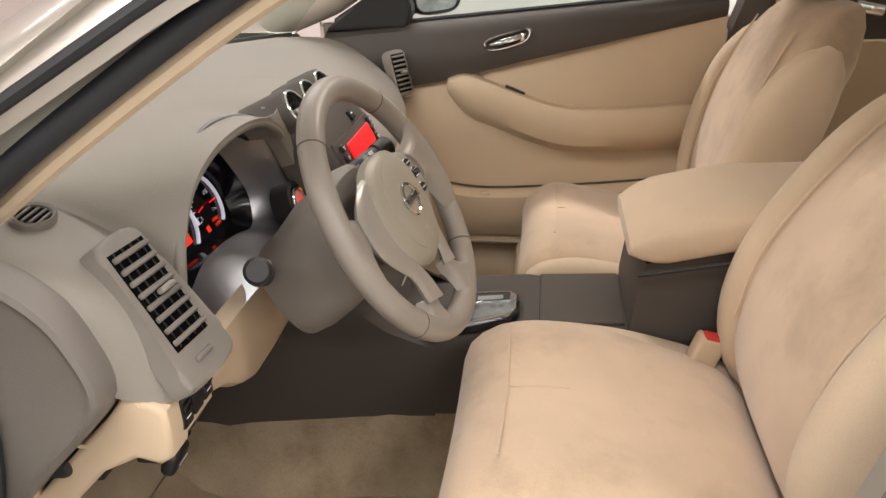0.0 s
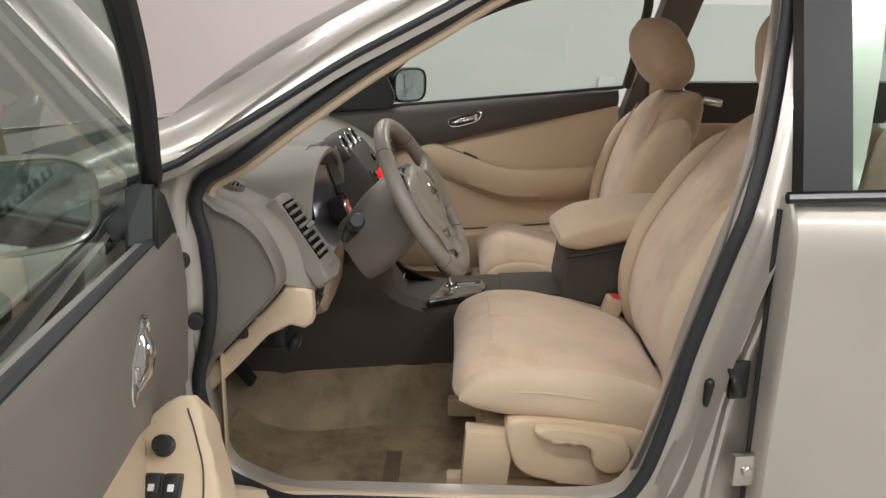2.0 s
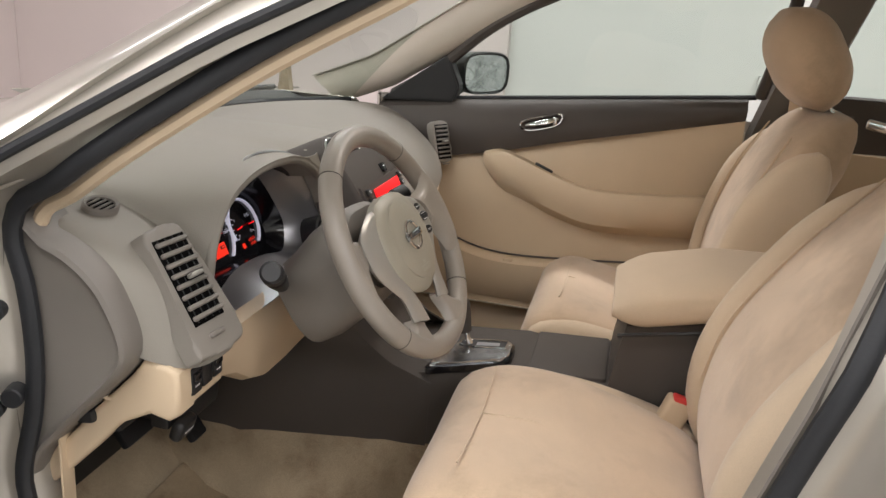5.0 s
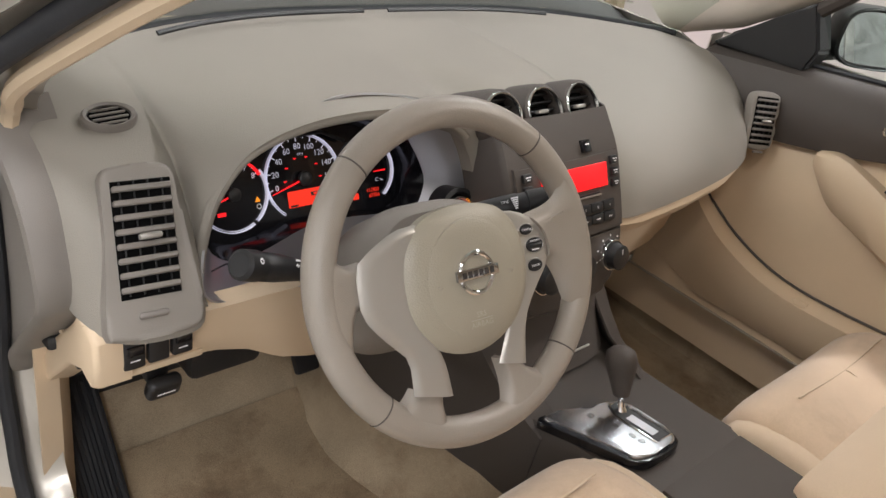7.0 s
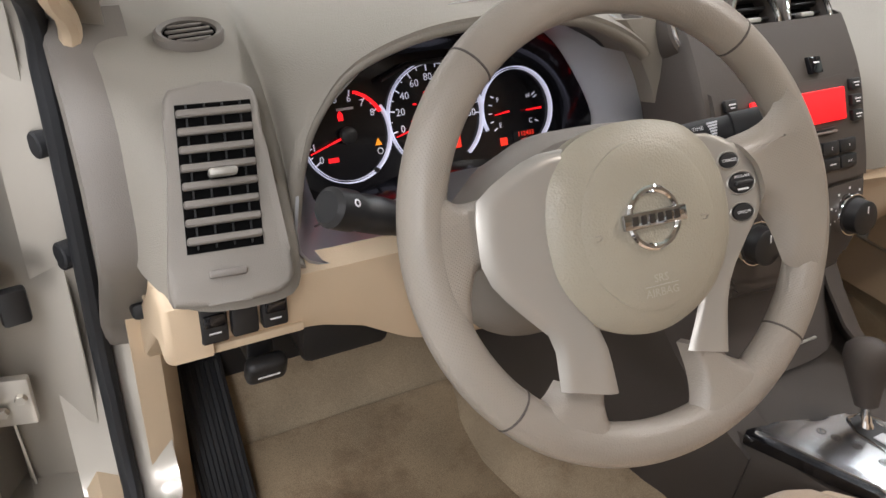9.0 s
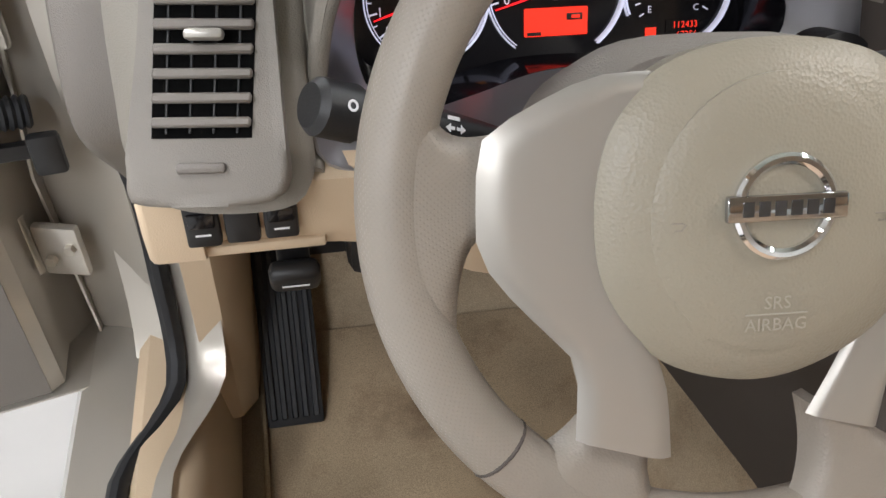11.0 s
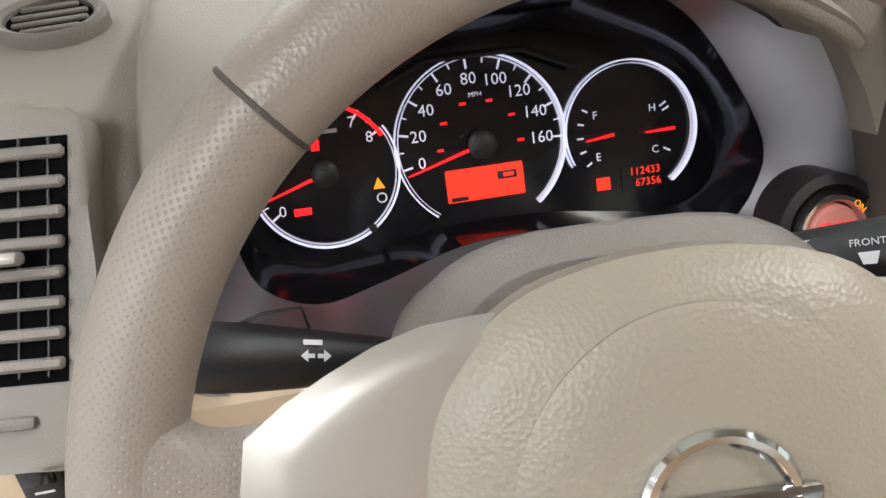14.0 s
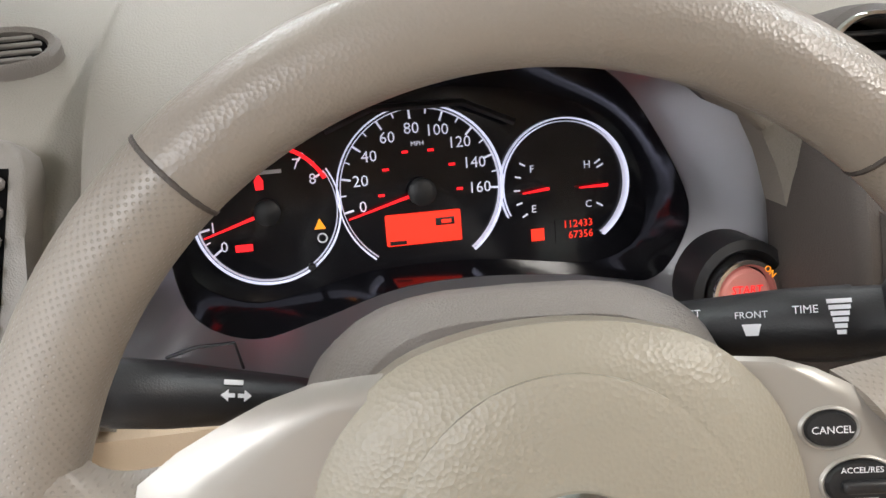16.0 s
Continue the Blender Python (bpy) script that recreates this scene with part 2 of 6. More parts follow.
def disc(r, depth, n=24, bevel=0.0, m=None, r2=None):
    """A round body of that depth along z, from 0 up."""
    r2 = r if r2 is None else r2
    prof = [(0, 0), (r, 0), (r2, depth - bevel), (r2 - bevel, depth), (0, depth)] if bevel else [(0, 0), (r, 0), (r2, depth), (0, depth)]
    return lathe(prof, n, m)


def lathe(prof, n=24, m=None):
    bm = bmesh.new()
    rings = []
    for r, z in prof:
        if r < 1e-6:
            rings.append([bm.verts.new((0, 0, z))])
        else:
            rings.append([bm.verts.new((r * math.cos(2 * math.pi * j / n), r * math.sin(2 * math.pi * j / n), z)) for j in range(n)])
    for a, b in zip(rings, rings[1:]):
        for j in range(n):
            k = (j + 1) % n
            face = [a[0], b[k], b[j]] if len(a) == 1 else ([a[j], a[k], b[0]] if len(b) == 1 else [a[j], a[k], b[k], b[j]])
            if len(set(face)) > 2:
                bm.faces.new(face)
    if m is not None:
        bm.transform(m)
    return bm


def ring(r, w, depth, n=48, m=None):
    """A flat ring from radius r - w to r."""
    return lathe([(r - w, 0), (r, 0), (r, depth * 0.6), (r - w * 0.3, depth), (r - w * 0.7, depth), (r - w, depth * 0.6), (r - w, 0)], n, m)


def sheet(points, thick=0.0, ring_closed=False):
    """A skin through a grid of points, with thickness along its own normals and closed edges."""
    if not thick:
        return loft(points, ring_closed, False, False)
    points = [[Vector(q) for q in r] for r in points]
    R, C = len(points), len(points[0])
    out = []
    for i in range(R):
        row = []
        for j in range(C):
            a = points[min(i + 1, R - 1)][j] - points[max(i - 1, 0)][j]
            jn, jp = ((j + 1) % C, (j - 1) % C) if ring_closed else (min(j + 1, C - 1), max(j - 1, 0))
            n = a.cross(points[i][jn] - points[i][jp])
            row.append(points[i][j] + (n.normalized() * thick if n.length > 1e-12 else Vector((0, 0, 0))))
        out.append(row)
    bm = bmesh.new()
    V = [[[bm.verts.new(q) for q in r] for r in g] for g in (points, out)]
    span = C if ring_closed else C - 1

    def quad(*v):
        try:
            bm.faces.new(v)
        except ValueError:
            pass
    for i in range(R - 1):
        for j in range(span):
            k = (j + 1) % C
            quad(V[0][i][j], V[0][i][k], V[0][i + 1][k], V[0][i + 1][j])
            quad(V[1][i][j], V[1][i + 1][j], V[1][i + 1][k], V[1][i][k])
    for j in range(span):
        k = (j + 1) % C
        quad(V[0][0][j], V[1][0][j], V[1][0][k], V[0][0][k])
        quad(V[0][R - 1][j], V[0][R - 1][k], V[1][R - 1][k], V[1][R - 1][j])
    if not ring_closed:
        for i in range(R - 1):
            quad(V[0][i][0], V[0][i + 1][0], V[1][i + 1][0], V[1][i][0])
            quad(V[0][i][C - 1], V[1][i][C - 1], V[1][i + 1][C - 1], V[0][i + 1][C - 1])
    return bm


def join(*bms):
    out = bms[0]
    for b in bms[1:]:
        me = bpy.data.meshes.new("join")
        b.to_mesh(me)
        b.free()
        out.from_mesh(me)
        bpy.data.meshes.remove(me)
    return out


def frame_axes(o, tilt, yaw=0.0):
    """Axes of a face turned to the driver: x right, y up along the face, z out of it; tilt leans its top away."""
    a = radians(tilt)
    m = Matrix(((1, 0, 0, 0), (0, math.sin(a), -math.cos(a), 0), (0, math.cos(a), math.sin(a), 0), (0, 0, 0, 1)))
    return Matrix.Translation(o) @ Matrix.Rotation(radians(yaw), 4, "Z") @ m


def words(text, size, m, material, parent, name="lettering"):
    cu = bpy.data.curves.new("text", "FONT")
    cu.body, cu.size, cu.align_x, cu.align_y, cu.extrude, cu.resolution_u = text, size, "CENTER", "CENTER", 0.0001, 2
    ob = new("text", cu)
    me = bpy.data.meshes.new_from_object(ob.evaluated_get(bpy.context.evaluated_depsgraph_get()))
    bpy.data.objects.remove(ob)
    bpy.data.curves.remove(cu)
    me.transform(m)
    me.materials.clear()
    me.materials.append(material)
    me.name = name
    o = new(name, me)
    hang(o, parent)
    return o


def bar(x, y, sx, sy, z, m, material, parent, name="mark"):
    return part(name, rbox(sx, sy, 0.0004, 0, 1, Matrix.Translation((x, y, z))), material, parent, m=m, smooth=False)


CX = 0.02  # the car's middle

# ---- the garage ----
def box_ob(name, x0, x1, y0, y1, z0, z1, material, label, category):
    bm = rbox(x1 - x0, y1 - y0, z1 - z0, 0, 1, Matrix.Translation(((x0 + x1) / 2, (y0 + y1) / 2, (z0 + z1) / 2)))
    return tagged(part(name, bm, material, smooth=False), label, category, kind="structure")


box_ob("floor", -5.2, 4.0, -5.2, 4.4, -0.1, 0.0, BOUNCE_FLOOR, "plain grey garage floor, out of view, pale to bounce light", "floor")
box_ob("wall_north", -5.2, 4.0, 4.4, 4.55, 0, 3.2, WALL_PINK, "plain rose-white painted garage wall", "wall")
box_ob("wall_south", -5.2, 4.0, -5.35, -5.2, 0, 3.2, WALL, "plain white painted garage wall", "wall")
box_ob("wall_east", 4.0, 4.15, -5.35, 4.55, 0, 3.2, WALL, "plain white painted garage wall", "wall")
box_ob("wall_recess", 3.9, 3.997, 0.55, 4.397, 0.003, 3.197, WALL_PINK, "rose-white painted garage wall section", "wall")
box_ob("wall_west", -5.35, -5.2, -5.35, 4.55, 0, 3.2, WALL, "plain white painted garage wall", "wall")
box_ob("ceiling", -5.35, 4.15, -5.35, 4.55, 3.2, 3.3, WALL, "plain white garage ceiling", "ceiling")
for lx, ly, watts in LAMPS:
    fix = thing("ceiling_light", "long white fluorescent ceiling light fitting", "ceiling light", (lx, ly, 3.2), group="ceiling lights")
    part("housing", rbox(0.34, 2.5 if ly < 3 else 1.5, 0.12, 0.01, 2, Matrix.Translation((lx, ly, 3.14))), WALL, fix)
box = thing("wall_box", "small pale grey electrical box on the wall", "wall box", (3.97, -1.14, 0.92))
part("cover", rbox(0.05, 0.12, 0.09, 0.006, 2, Matrix.Translation((3.975, -1.14, 0.92))), WALL, box)


# ---- car body ----
body = thing("sedan_car", "champagne metallic sedan shell with open driver's door", "car", (0, 0, 0))
SEAL = [(0.400, 0.43), (0.418, 0.52), (0.432, 0.60), (0.408, 0.70), (0.399, 0.79), (0.404, 0.88), (0.418, 0.945), (0.400, 0.985),
        (0.34, 1.02), (0.24, 1.095), (0.12, 1.18), (0.005, 1.25), (-0.14, 1.335), (-0.30, 1.388), (-0.46, 1.408), (-0.575, 1.402), (-0.612, 1.36),
        (-0.592, 1.22), (-0.555, 1.06), (-0.505, 0.90), (-0.455, 0.72), (-0.425, 0.58), (-0.385, 0.45), (-0.32, 0.402),
        (-0.10, 0.397), (0.15, 0.397), (0.34, 0.395)]


def side_x(z, y=0.0):
    """How far out the left side's door seal lies at a height; it turns inwards at the front post."""
    x = -0.80 if z < 0.95 else -0.80 + 0.17 * ((z - 0.95) / 0.4) ** 1.1
    t = min(1.0, max(0.0, (y - 0.24) / 0.14))
    return max(x, x + 0.055 * t * t * (3 - 2 * t) * min(1.0, max(0.0, (1.06 - z) / 0.1)))


loop = spline(SEAL, 150, True)


def offset_loop(loop, d):
    out = []
    n = len(loop)
    for i, p in enumerate(loop):
        t = (loop[(i + 2) % n] - loop[i - 2]).normalized()
        out.append(Vector((p.x + t.y * d, p.y - t.x * d)))
    return out


def on_side(loop, dx):
    return [Vector((side_x(p.y, p.x) + dx, p.x, p.y)) for p in loop]


# sign of the outward offset
OUT = 1 if sum(p.x * q.y - q.x * p.y for p, q in zip(loop, loop[1:] + loop[:1])) > 0 else -1
OUTWARD = OUT
jamb = [on_side(offset_loop(loop, OUTWARD * d), dx) for d, dx in
        ((-0.004, 0.05), (0.0, 0.03), (0.008, 0.008), (0.020, 0.0), (0.034, -0.002), (0.046, -0.012), (0.056, -0.035), (0.064, -0.060))]
part("door_aperture", loft(jamb, True, False, False), PAINT, body, "champagne painted door jamb")
part("door_seal", loft([[Vector((side_x(p.y, p.x) - 0.006 + 0.011 * math.cos(a), q.x, q.y)) for p, q in zip(loop, offset_loop(loop, OUTWARD * (0.006 + 0.0125 * math.sin(a))))]
                        for a in [2 * math.pi * k / 10 for k in range(11)]], True, False, False), RUBBER, body, "black rubber door seal")


# A-pillar and roof rail outside, from the jamb's outer edge to the windscreen and the roof
def rail_at(y):
    """Outer top edge of the left side window opening: x, z."""
    pts = [(0.62, 0.985), (0.42, 1.065), (0.30, 1.14), (0.15, 1.235), (0.0, 1.315), (-0.15, 1.40), (-0.35, 1.455), (-0.60, 1.472), (-1.0, 1.46), (-1.6, 1.38)]
    z = float(np.interp(-y, [-p[0] for p in pts], [p[1] for p in pts]))
    return side_x(z - 0.02) + 0.005, z


rails = []
for y in np.linspace(0.62, -1.6, 60):
    x, z = rail_at(y)
    out = min(1.0, max(0.0, (0.62 - y) / 0.3))
    rails.append([Vector((x - 0.055, y, z - 0.055)), Vector((x - 0.058, y, z - 0.03)), Vector((x - 0.045, y, z - 0.005)), Vector((x - 0.02, y + 0.004, z + 0.012)),
                  Vector((x + 0.03, y + 0.02, z + 0.026)), Vector((x + 0.07, y + 0.035, z + 0.034))])
part("roof_rail", sheet(rails, 0.003), PAINT, body, "champagne painted windscreen pillar and roof rail")
drip = []
for y in np.linspace(0.60, -1.5, 60):
    x, z = rail_at(y)
    drip.append(Vector((x - 0.061, y, z - 0.034)))
part("drip_moulding", tube(drip, 0.007, 8), RUBBER, body, "black window drip moulding")
mirrored = []
for y in np.linspace(0.62, -1.6, 60):
    x, z = rail_at(y)
    mirrored.append([Vector((2 * CX - p.x, p.y, p.z)) for p in (Vector((x - 0.05, y, z - 0.035)), Vector((x - 0.045, y, z + 0.012)), Vector((x, y, z + 0.028)), Vector((x + 0.07, y + 0.035, z + 0.034)))])
part("roof_rail", sheet(mirrored, 0.003), PAINT, body)
# roof and headliner
roof_rows, liner_rows = [], []
for y in np.linspace(-0.03, -1.75, 24):
    x, z = rail_at(y)
    x0 = x + 0.07
    roof_rows.append([Vector((x0 + (2 * CX - 2 * x0) * s, y + 0.035 + 0.06 * math.sin(math.pi * s) * (1 if y > -0.5 else 0), z + 0.034 + 0.035 * math.sin(math.pi * s))) for s in np.linspace(0, 1, 13)])
    liner_rows.append([Vector((x0 - 0.05 + (2 * CX - 2 * x0 + 0.10) * s, y + 0.02, z - 0.012 + 0.03 * math.sin(math.pi * s))) for s in np.linspace(0, 1, 13)])
part("roof", sheet(roof_rows, 0.004), PAINT, body, "champagne painted roof panel")
LINER = mat("grey_headliner", (0.62, 0.56, 0.48), 0.95, vary=0.05, bump=0.4, bump_scale=900)
part("headliner", sheet(liner_rows, 0.003), LINER, body, "pale woven headliner")


# unseen map light at the headliner's front, assumed lit while the door stands open
dome = thing("assumed_map_light", "assumed small pale map light at the front of the headliner, lit", "map light", (CX, -0.12, 1.39))
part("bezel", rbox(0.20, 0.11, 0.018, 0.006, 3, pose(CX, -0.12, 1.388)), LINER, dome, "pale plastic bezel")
part("lens", rbox(0.145, 0.065, 0.008, 0.003, 2, pose(CX, -0.12, 1.379)), LIT_WARM, dome, "assumed lit frosted lens")


# cloth strip over the passenger window
rows = []
for y in np.linspace(0.05, -0.75, 20):
    x, z = rail_at(y)
    zb = float(np.interp(-y, [-0.05, 0.05, 0.25, 0.45, 0.64, 0.75], [1.25, 1.295, 1.375, 1.41, 1.42, 1.42]))
    rows.append([Vector((2 * CX - side_x(zb) - 0.035, y, zb)), Vector((2 * CX - side_x(zb) - 0.055, y, zb + 0.012)), Vector((2 * CX - x - 0.06, y, z - 0.012))])
part("roof_side_trim", sheet(rows, 0.003), LINER, body, "pale woven trim above the window")


# windscreen
def screen_base(s):
    """Base of the windscreen across the car, s from 0 (left) to 1."""
    u = 2 * s - 1
    return Vector((CX + 0.70 * u, 0.75 - 0.23 * abs(u) ** 3.2, 0.957))


def screen_top(s):
    u = 2 * s - 1
    x, z = rail_at(-0.03)
    return Vector((CX + (CX - x - 0.07) * u, 0.05 - 0.045 * u * u, z + 0.034 + 0.035 * math.cos(u * math.pi / 2)))


grid = []
for v in np.linspace(0, 1, 14):
    grid.append([screen_base(s).lerp(screen_top(s), v) + Vector((0, 0.02, 0.035)) * math.sin(math.pi * v) for s in np.linspace(0, 1, 25)])
screen = part("windscreen", loft(grid, False, False, False), GLASS, body, "clear tinted windscreen")
screen.visible_shadow = False
part("windscreen_seal", tube([screen_base(s) + Vector((0, -0.004, 0.004)) for s in np.linspace(0.0, 1, 40)], 0.009, 8), RUBBER, body, "black windscreen lower seal")
# scuttle panel and bonnet outside the glass
cowl = []
for k, (dy, dz) in enumerate(((-0.02, -0.012), (0.05, -0.012), (0.13, -0.004), (0.20, 0.012), (0.22, 0.0))):
    cowl.append([screen_base(s) + Vector((0, dy, dz)) for s in np.linspace(0, 1, 25)])
part("scuttle_panel", sheet(cowl, 0.004), MATTE_BLACK, body, "black plastic scuttle panel under the wipers")
bonnet = []
for k, (dy, dz) in enumerate(((0.21, 0.012), (0.4, 0.0), (0.7, -0.05), (1.0, -0.13), (1.12, -0.30))):
    bonnet.append([screen_base(s) + Vector((0.12 * (2 * s - 1), dy, dz)) for s in np.linspace(0, 1, 17)])
part("bonnet", sheet(bonnet, 0.004), PAINT, body, "champagne painted bonnet")
for wx, wl in ((-0.62, 0.62), (0.02, 0.52)):
    pts = [screen_base(0.5 + (wx + wl * s - CX) / 1.4) + Vector((0, 0.035 - 0.02 * s, 0.022 + 0.02 * s)) for s in np.linspace(0.02, 1, 14)]
    part("wiper", tube(pts, 0.007, 8), MATTE_BLACK, body, "black wiper blade")
for sgn in (-1, 1):
    fender = []
    for y in np.linspace(0.50, 1.7, 14):
        top = 0.95 - 0.10 * max(0, y - 0.8)
        fender.append([Vector((CX + sgn * q, y, z)) for q, z in ((0.70, top + 0.02), (0.80, top - 0.02), (0.86, top - 0.12), (0.885, top - 0.35), (0.87, 0.25))])
    part("wing", sheet(fender, 0.003), PAINT, body, "champagne painted front wing")
front_jamb = []
for z in np.linspace(0.30, 0.98, 16):
    front_jamb.append([Vector((-0.862, 0.515, z)), Vector((-0.84, 0.50, z)), Vector((-0.80, 0.478, z)), Vector((-0.77, 0.462, z))])
part("front_jamb", sheet(front_jamb, 0.003), PAINT, body, "champagne painted front door post")
# floor pan, bulkhead, tunnel sides and rear closing
pan = []
for y, z in ((-1.75, 0.40), (-1.15, 0.36), (-0.85, 0.25), (-0.1, 0.215), (0.35, 0.21), (0.50, 0.245), (0.62, 0.40), (0.70, 0.60), (0.74, 0.80), (0.76, 0.95)):
    pan.append([Vector((CX + u * 0.80, y, z + (0.15 if abs(u) > 0.95 else 0.0))) for u in (-1, -0.96, -0.93, -0.5, 0, 0.5, 0.93, 0.96, 1)])
part("carpet", sheet(pan, 0.01), CARPET, body, "soiled beige floor carpet")
sill = []
for y in np.linspace(0.45, -0.60, 24):
    sill.append([Vector((x, y, z)) for x, z in ((-0.70, 0.23), (-0.715, 0.34), (-0.73, 0.378), (-0.75, 0.392), (-0.785, 0.397), (-0.80, 0.38))])
part("sill_trim", sheet(sill, 0.003), BEIGE, body, "beige plastic sill scuff trim")
rocker = []
for y in np.linspace(0.55, -1.6, 20):
    rocker.append([Vector((x, y, z)) for x, z in ((-0.79, 0.374), (-0.83, 0.368), (-0.87, 0.35), (-0.885, 0.32), (-0.88, 0.24), (-0.84, 0.20))])
part("rocker_panel", sheet(rocker, 0.003), PAINT, body, "champagne painted rocker panel")
# right sill inside
rsill = []
for y in np.linspace(0.60, -0.70, 20):
    rsill.append([Vector((2 * CX + 0.70, y, 0.27)), Vector((2 * CX + 0.715, y, 0.36)), Vector((2 * CX + 0.74, y, 0.405)), Vector((2 * CX + 0.80, y, 0.41))])
part("sill_trim", sheet(rsill, 0.003), BEIGE, body)
# kick panel by the driver's feet
kick = []
for z in np.linspace(0.27, 0.80, 10):
    kick.append([Vector((-0.723, 0.40, z)), Vector((-0.693, 0.405, z)), Vector((-0.673, 0.43, z)), Vector((-0.668, 0.50, z)), Vector((-0.658, 0.66, z))])
part("kick_panel", sheet(kick, 0.003), BEIGE, body, "beige plastic kick panel")

# A-pillar trims inside
for sgn in (-1, 1):
    rows = []
    for y in np.linspace(0.60, -0.06, 26):
        x, z = rail_at(y)
        row = [Vector((x + 0.006, y - 0.022, z - 0.050)), Vector((x + 0.016, y - 0.022, z - 0.052)), Vector((x + 0.040, y - 0.016, z - 0.040)),
               Vector((x + 0.056, y + 0.004, z - 0.020)), Vector((x + 0.058, y + 0.03, z + 0.0)), Vector((x + 0.05, y + 0.055, z + 0.018))]
        rows.append(row if sgn < 0 else [Vector((2 * CX - p.x, p.y, p.z)) for p in row])
    part("pillar_trim", sheet(rows, 0.003), LINER, body, "pale grey windscreen pillar trim")
edge = [Vector((side_x(p.y, p.x) + 0.020, p.x, p.y)) for p in offset_loop(loop, -OUTWARD * 0.012) if p.x > -0.2 and p.y > 0.86]
part("trim_edge", tube(edge, 0.010, 8), BEIGE, body, "thin beige trim edge inside the seal")
# left B-pillar trim inside
rows = []
for y, z in ((-0.61, 1.40), (-0.59, 1.22), (-0.555, 1.06), (-0.505, 0.90), (-0.455, 0.72), (-0.42, 0.58), (-0.38, 0.46)):
    rows.append([Vector((side_x(z) + 0.02, y + 0.004, z)), Vector((side_x(z) + 0.04, y - 0.03, z)), Vector((side_x(z) + 0.03, y - 0.16, z))])
part("pillar_trim", sheet(rows, 0.004), TAUPE, body)
# right B-pillar
rows = []
for z in np.linspace(0.42, 1.45, 14):
    x = 2 * CX - side_x(z) - 0.03
    y = -0.56 - 0.16 * max(0, (z - 0.62) / 0.76)
    rows.append([Vector((x + 0.03, y + 0.012, z)), Vector((x, y, z)), Vector((x - 0.012, y - 0.05, z)), Vector((x, y - 0.12, z)), Vector((x + 0.03, y - 0.13, z))])
part("pillar_trim", sheet(rows, 0.004), TAUPE, body, "taupe plastic middle pillar trim")
# rear of the cabin, plain
rows = []
for y, z in ((-1.70, 0.40), (-1.72, 0.95), (-1.85, 1.0)):
    rows.append([Vector((CX + u * 0.8, y, z)) for u in (-1, 0, 1)])
part("rear_shelf", sheet(rows, 0.006), TAUPE, body, "taupe rear shelf")
rows = [[Vector((CX + u * (0.62 if k == 0 else 0.75), y, z)) for u in (-1, -0.5, 0, 0.5, 1)] for k, (y, z) in enumerate(((-1.70, 1.33), (-2.2, 1.0)))]
rw = part("rear_window", loft(rows, False, False, False), GLASS, body)
rw.visible_shadow = False

# painted middle pillar behind the door opening, with its raised flange
rows = []
for z in np.linspace(0.37, 1.41, 30):
    y0 = float(np.interp(z, [0.36, 0.46, 0.58, 0.72, 0.90, 1.06, 1.22, 1.36, 1.42], [-0.36, -0.385, -0.425, -0.455, -0.505, -0.555, -0.592, -0.612, -0.612]))
    x0 = side_x(z)
    flare = 0.05 * max(0.0, (0.60 - z) / 0.24)
    rows.append([Vector((x0 + dx, y0 - dy, z)) for dy, dx in ((0.030, 0.004), (0.044, -0.006), (0.052, -0.020), (0.058, -0.030), (0.072, -0.034), (0.082 + flare, -0.034), (0.087 + flare, -0.043), (0.093 + flare, -0.0455),
                                                             (0.099 + flare, -0.043), (0.103 + flare, -0.032), (0.118 + flare, -0.028), (0.17 + flare, -0.024))])
part("middle_pillar", sheet(rows, 0.003), PAINT, body, "champagne painted middle pillar with a raised flange")
for y, z, r in ((-0.548, 0.80, 0.011), (-0.530, 0.735, 0.009)):
    part("pillar_dimple", disc(r, 0.004, 18, 0.0015, pose(side_x(z) - 0.033, y, z, 0, -90, 0)), PAINT, body)

# door striker and jamb fittings on the middle pillar
J = thing("door_striker", "black steel door striker on the painted middle pillar", "door striker", (-0.85, -0.51, 0.68))
part("base_plate", rbox(0.012, 0.035, 0.07, 0.004, 2, pose(-0.862, -0.512, 0.682, 0, 0, 12)), MATTE_BLACK, J)
part("loop", tube(spline([(-0.865, -0.495, 0.70), (-0.90, -0.490, 0.70), (-0.905, -0.495, 0.685), (-0.90, -0.50, 0.67), (-0.865, -0.505, 0.665)], 14), 0.006, 8), MATTE_BLACK, J)
B = thing("door_bumper", "small black rubber door bumper on the jamb", "rubber bumper", (-0.83, -0.475, 0.66))
part("pad", rbox(0.02, 0.035, 0.055, 0.010, 3, pose(-0.835, -0.475, 0.655, 0, 0, 20)), MATTE_BLACK, B)
H = thing("rear_door_hinge", "painted steel rear door hinge with two bolts", "door hinge", (-0.88, -0.56, 0.50))
part("leaf", rbox(0.02, 0.075, 0.06, 0.006, 2, pose(-0.872, -0.545, 0.50, 0, 0, 8)), STEEL, H)
for dy in (-0.018, 0.014):
    part("bolt", disc(0.010, 0.010, 6, 0.002, pose(-0.884, -0.545 + dy, 0.503, 0, -90, 8)), STEEL, H)

settle(J, dx=0.016, dy=-0.022, dz=-0.004)
settle(B, dx=0.012, dy=-0.026, dz=-0.014)
settle(H, dx=0.004, dy=-0.022, dz=0.02)

# rear door outside, closed
rd = thing("rear_door", "closed champagne rear door with black window frame", "car door", (-0.88, -1.0, 0.4))
rows = []
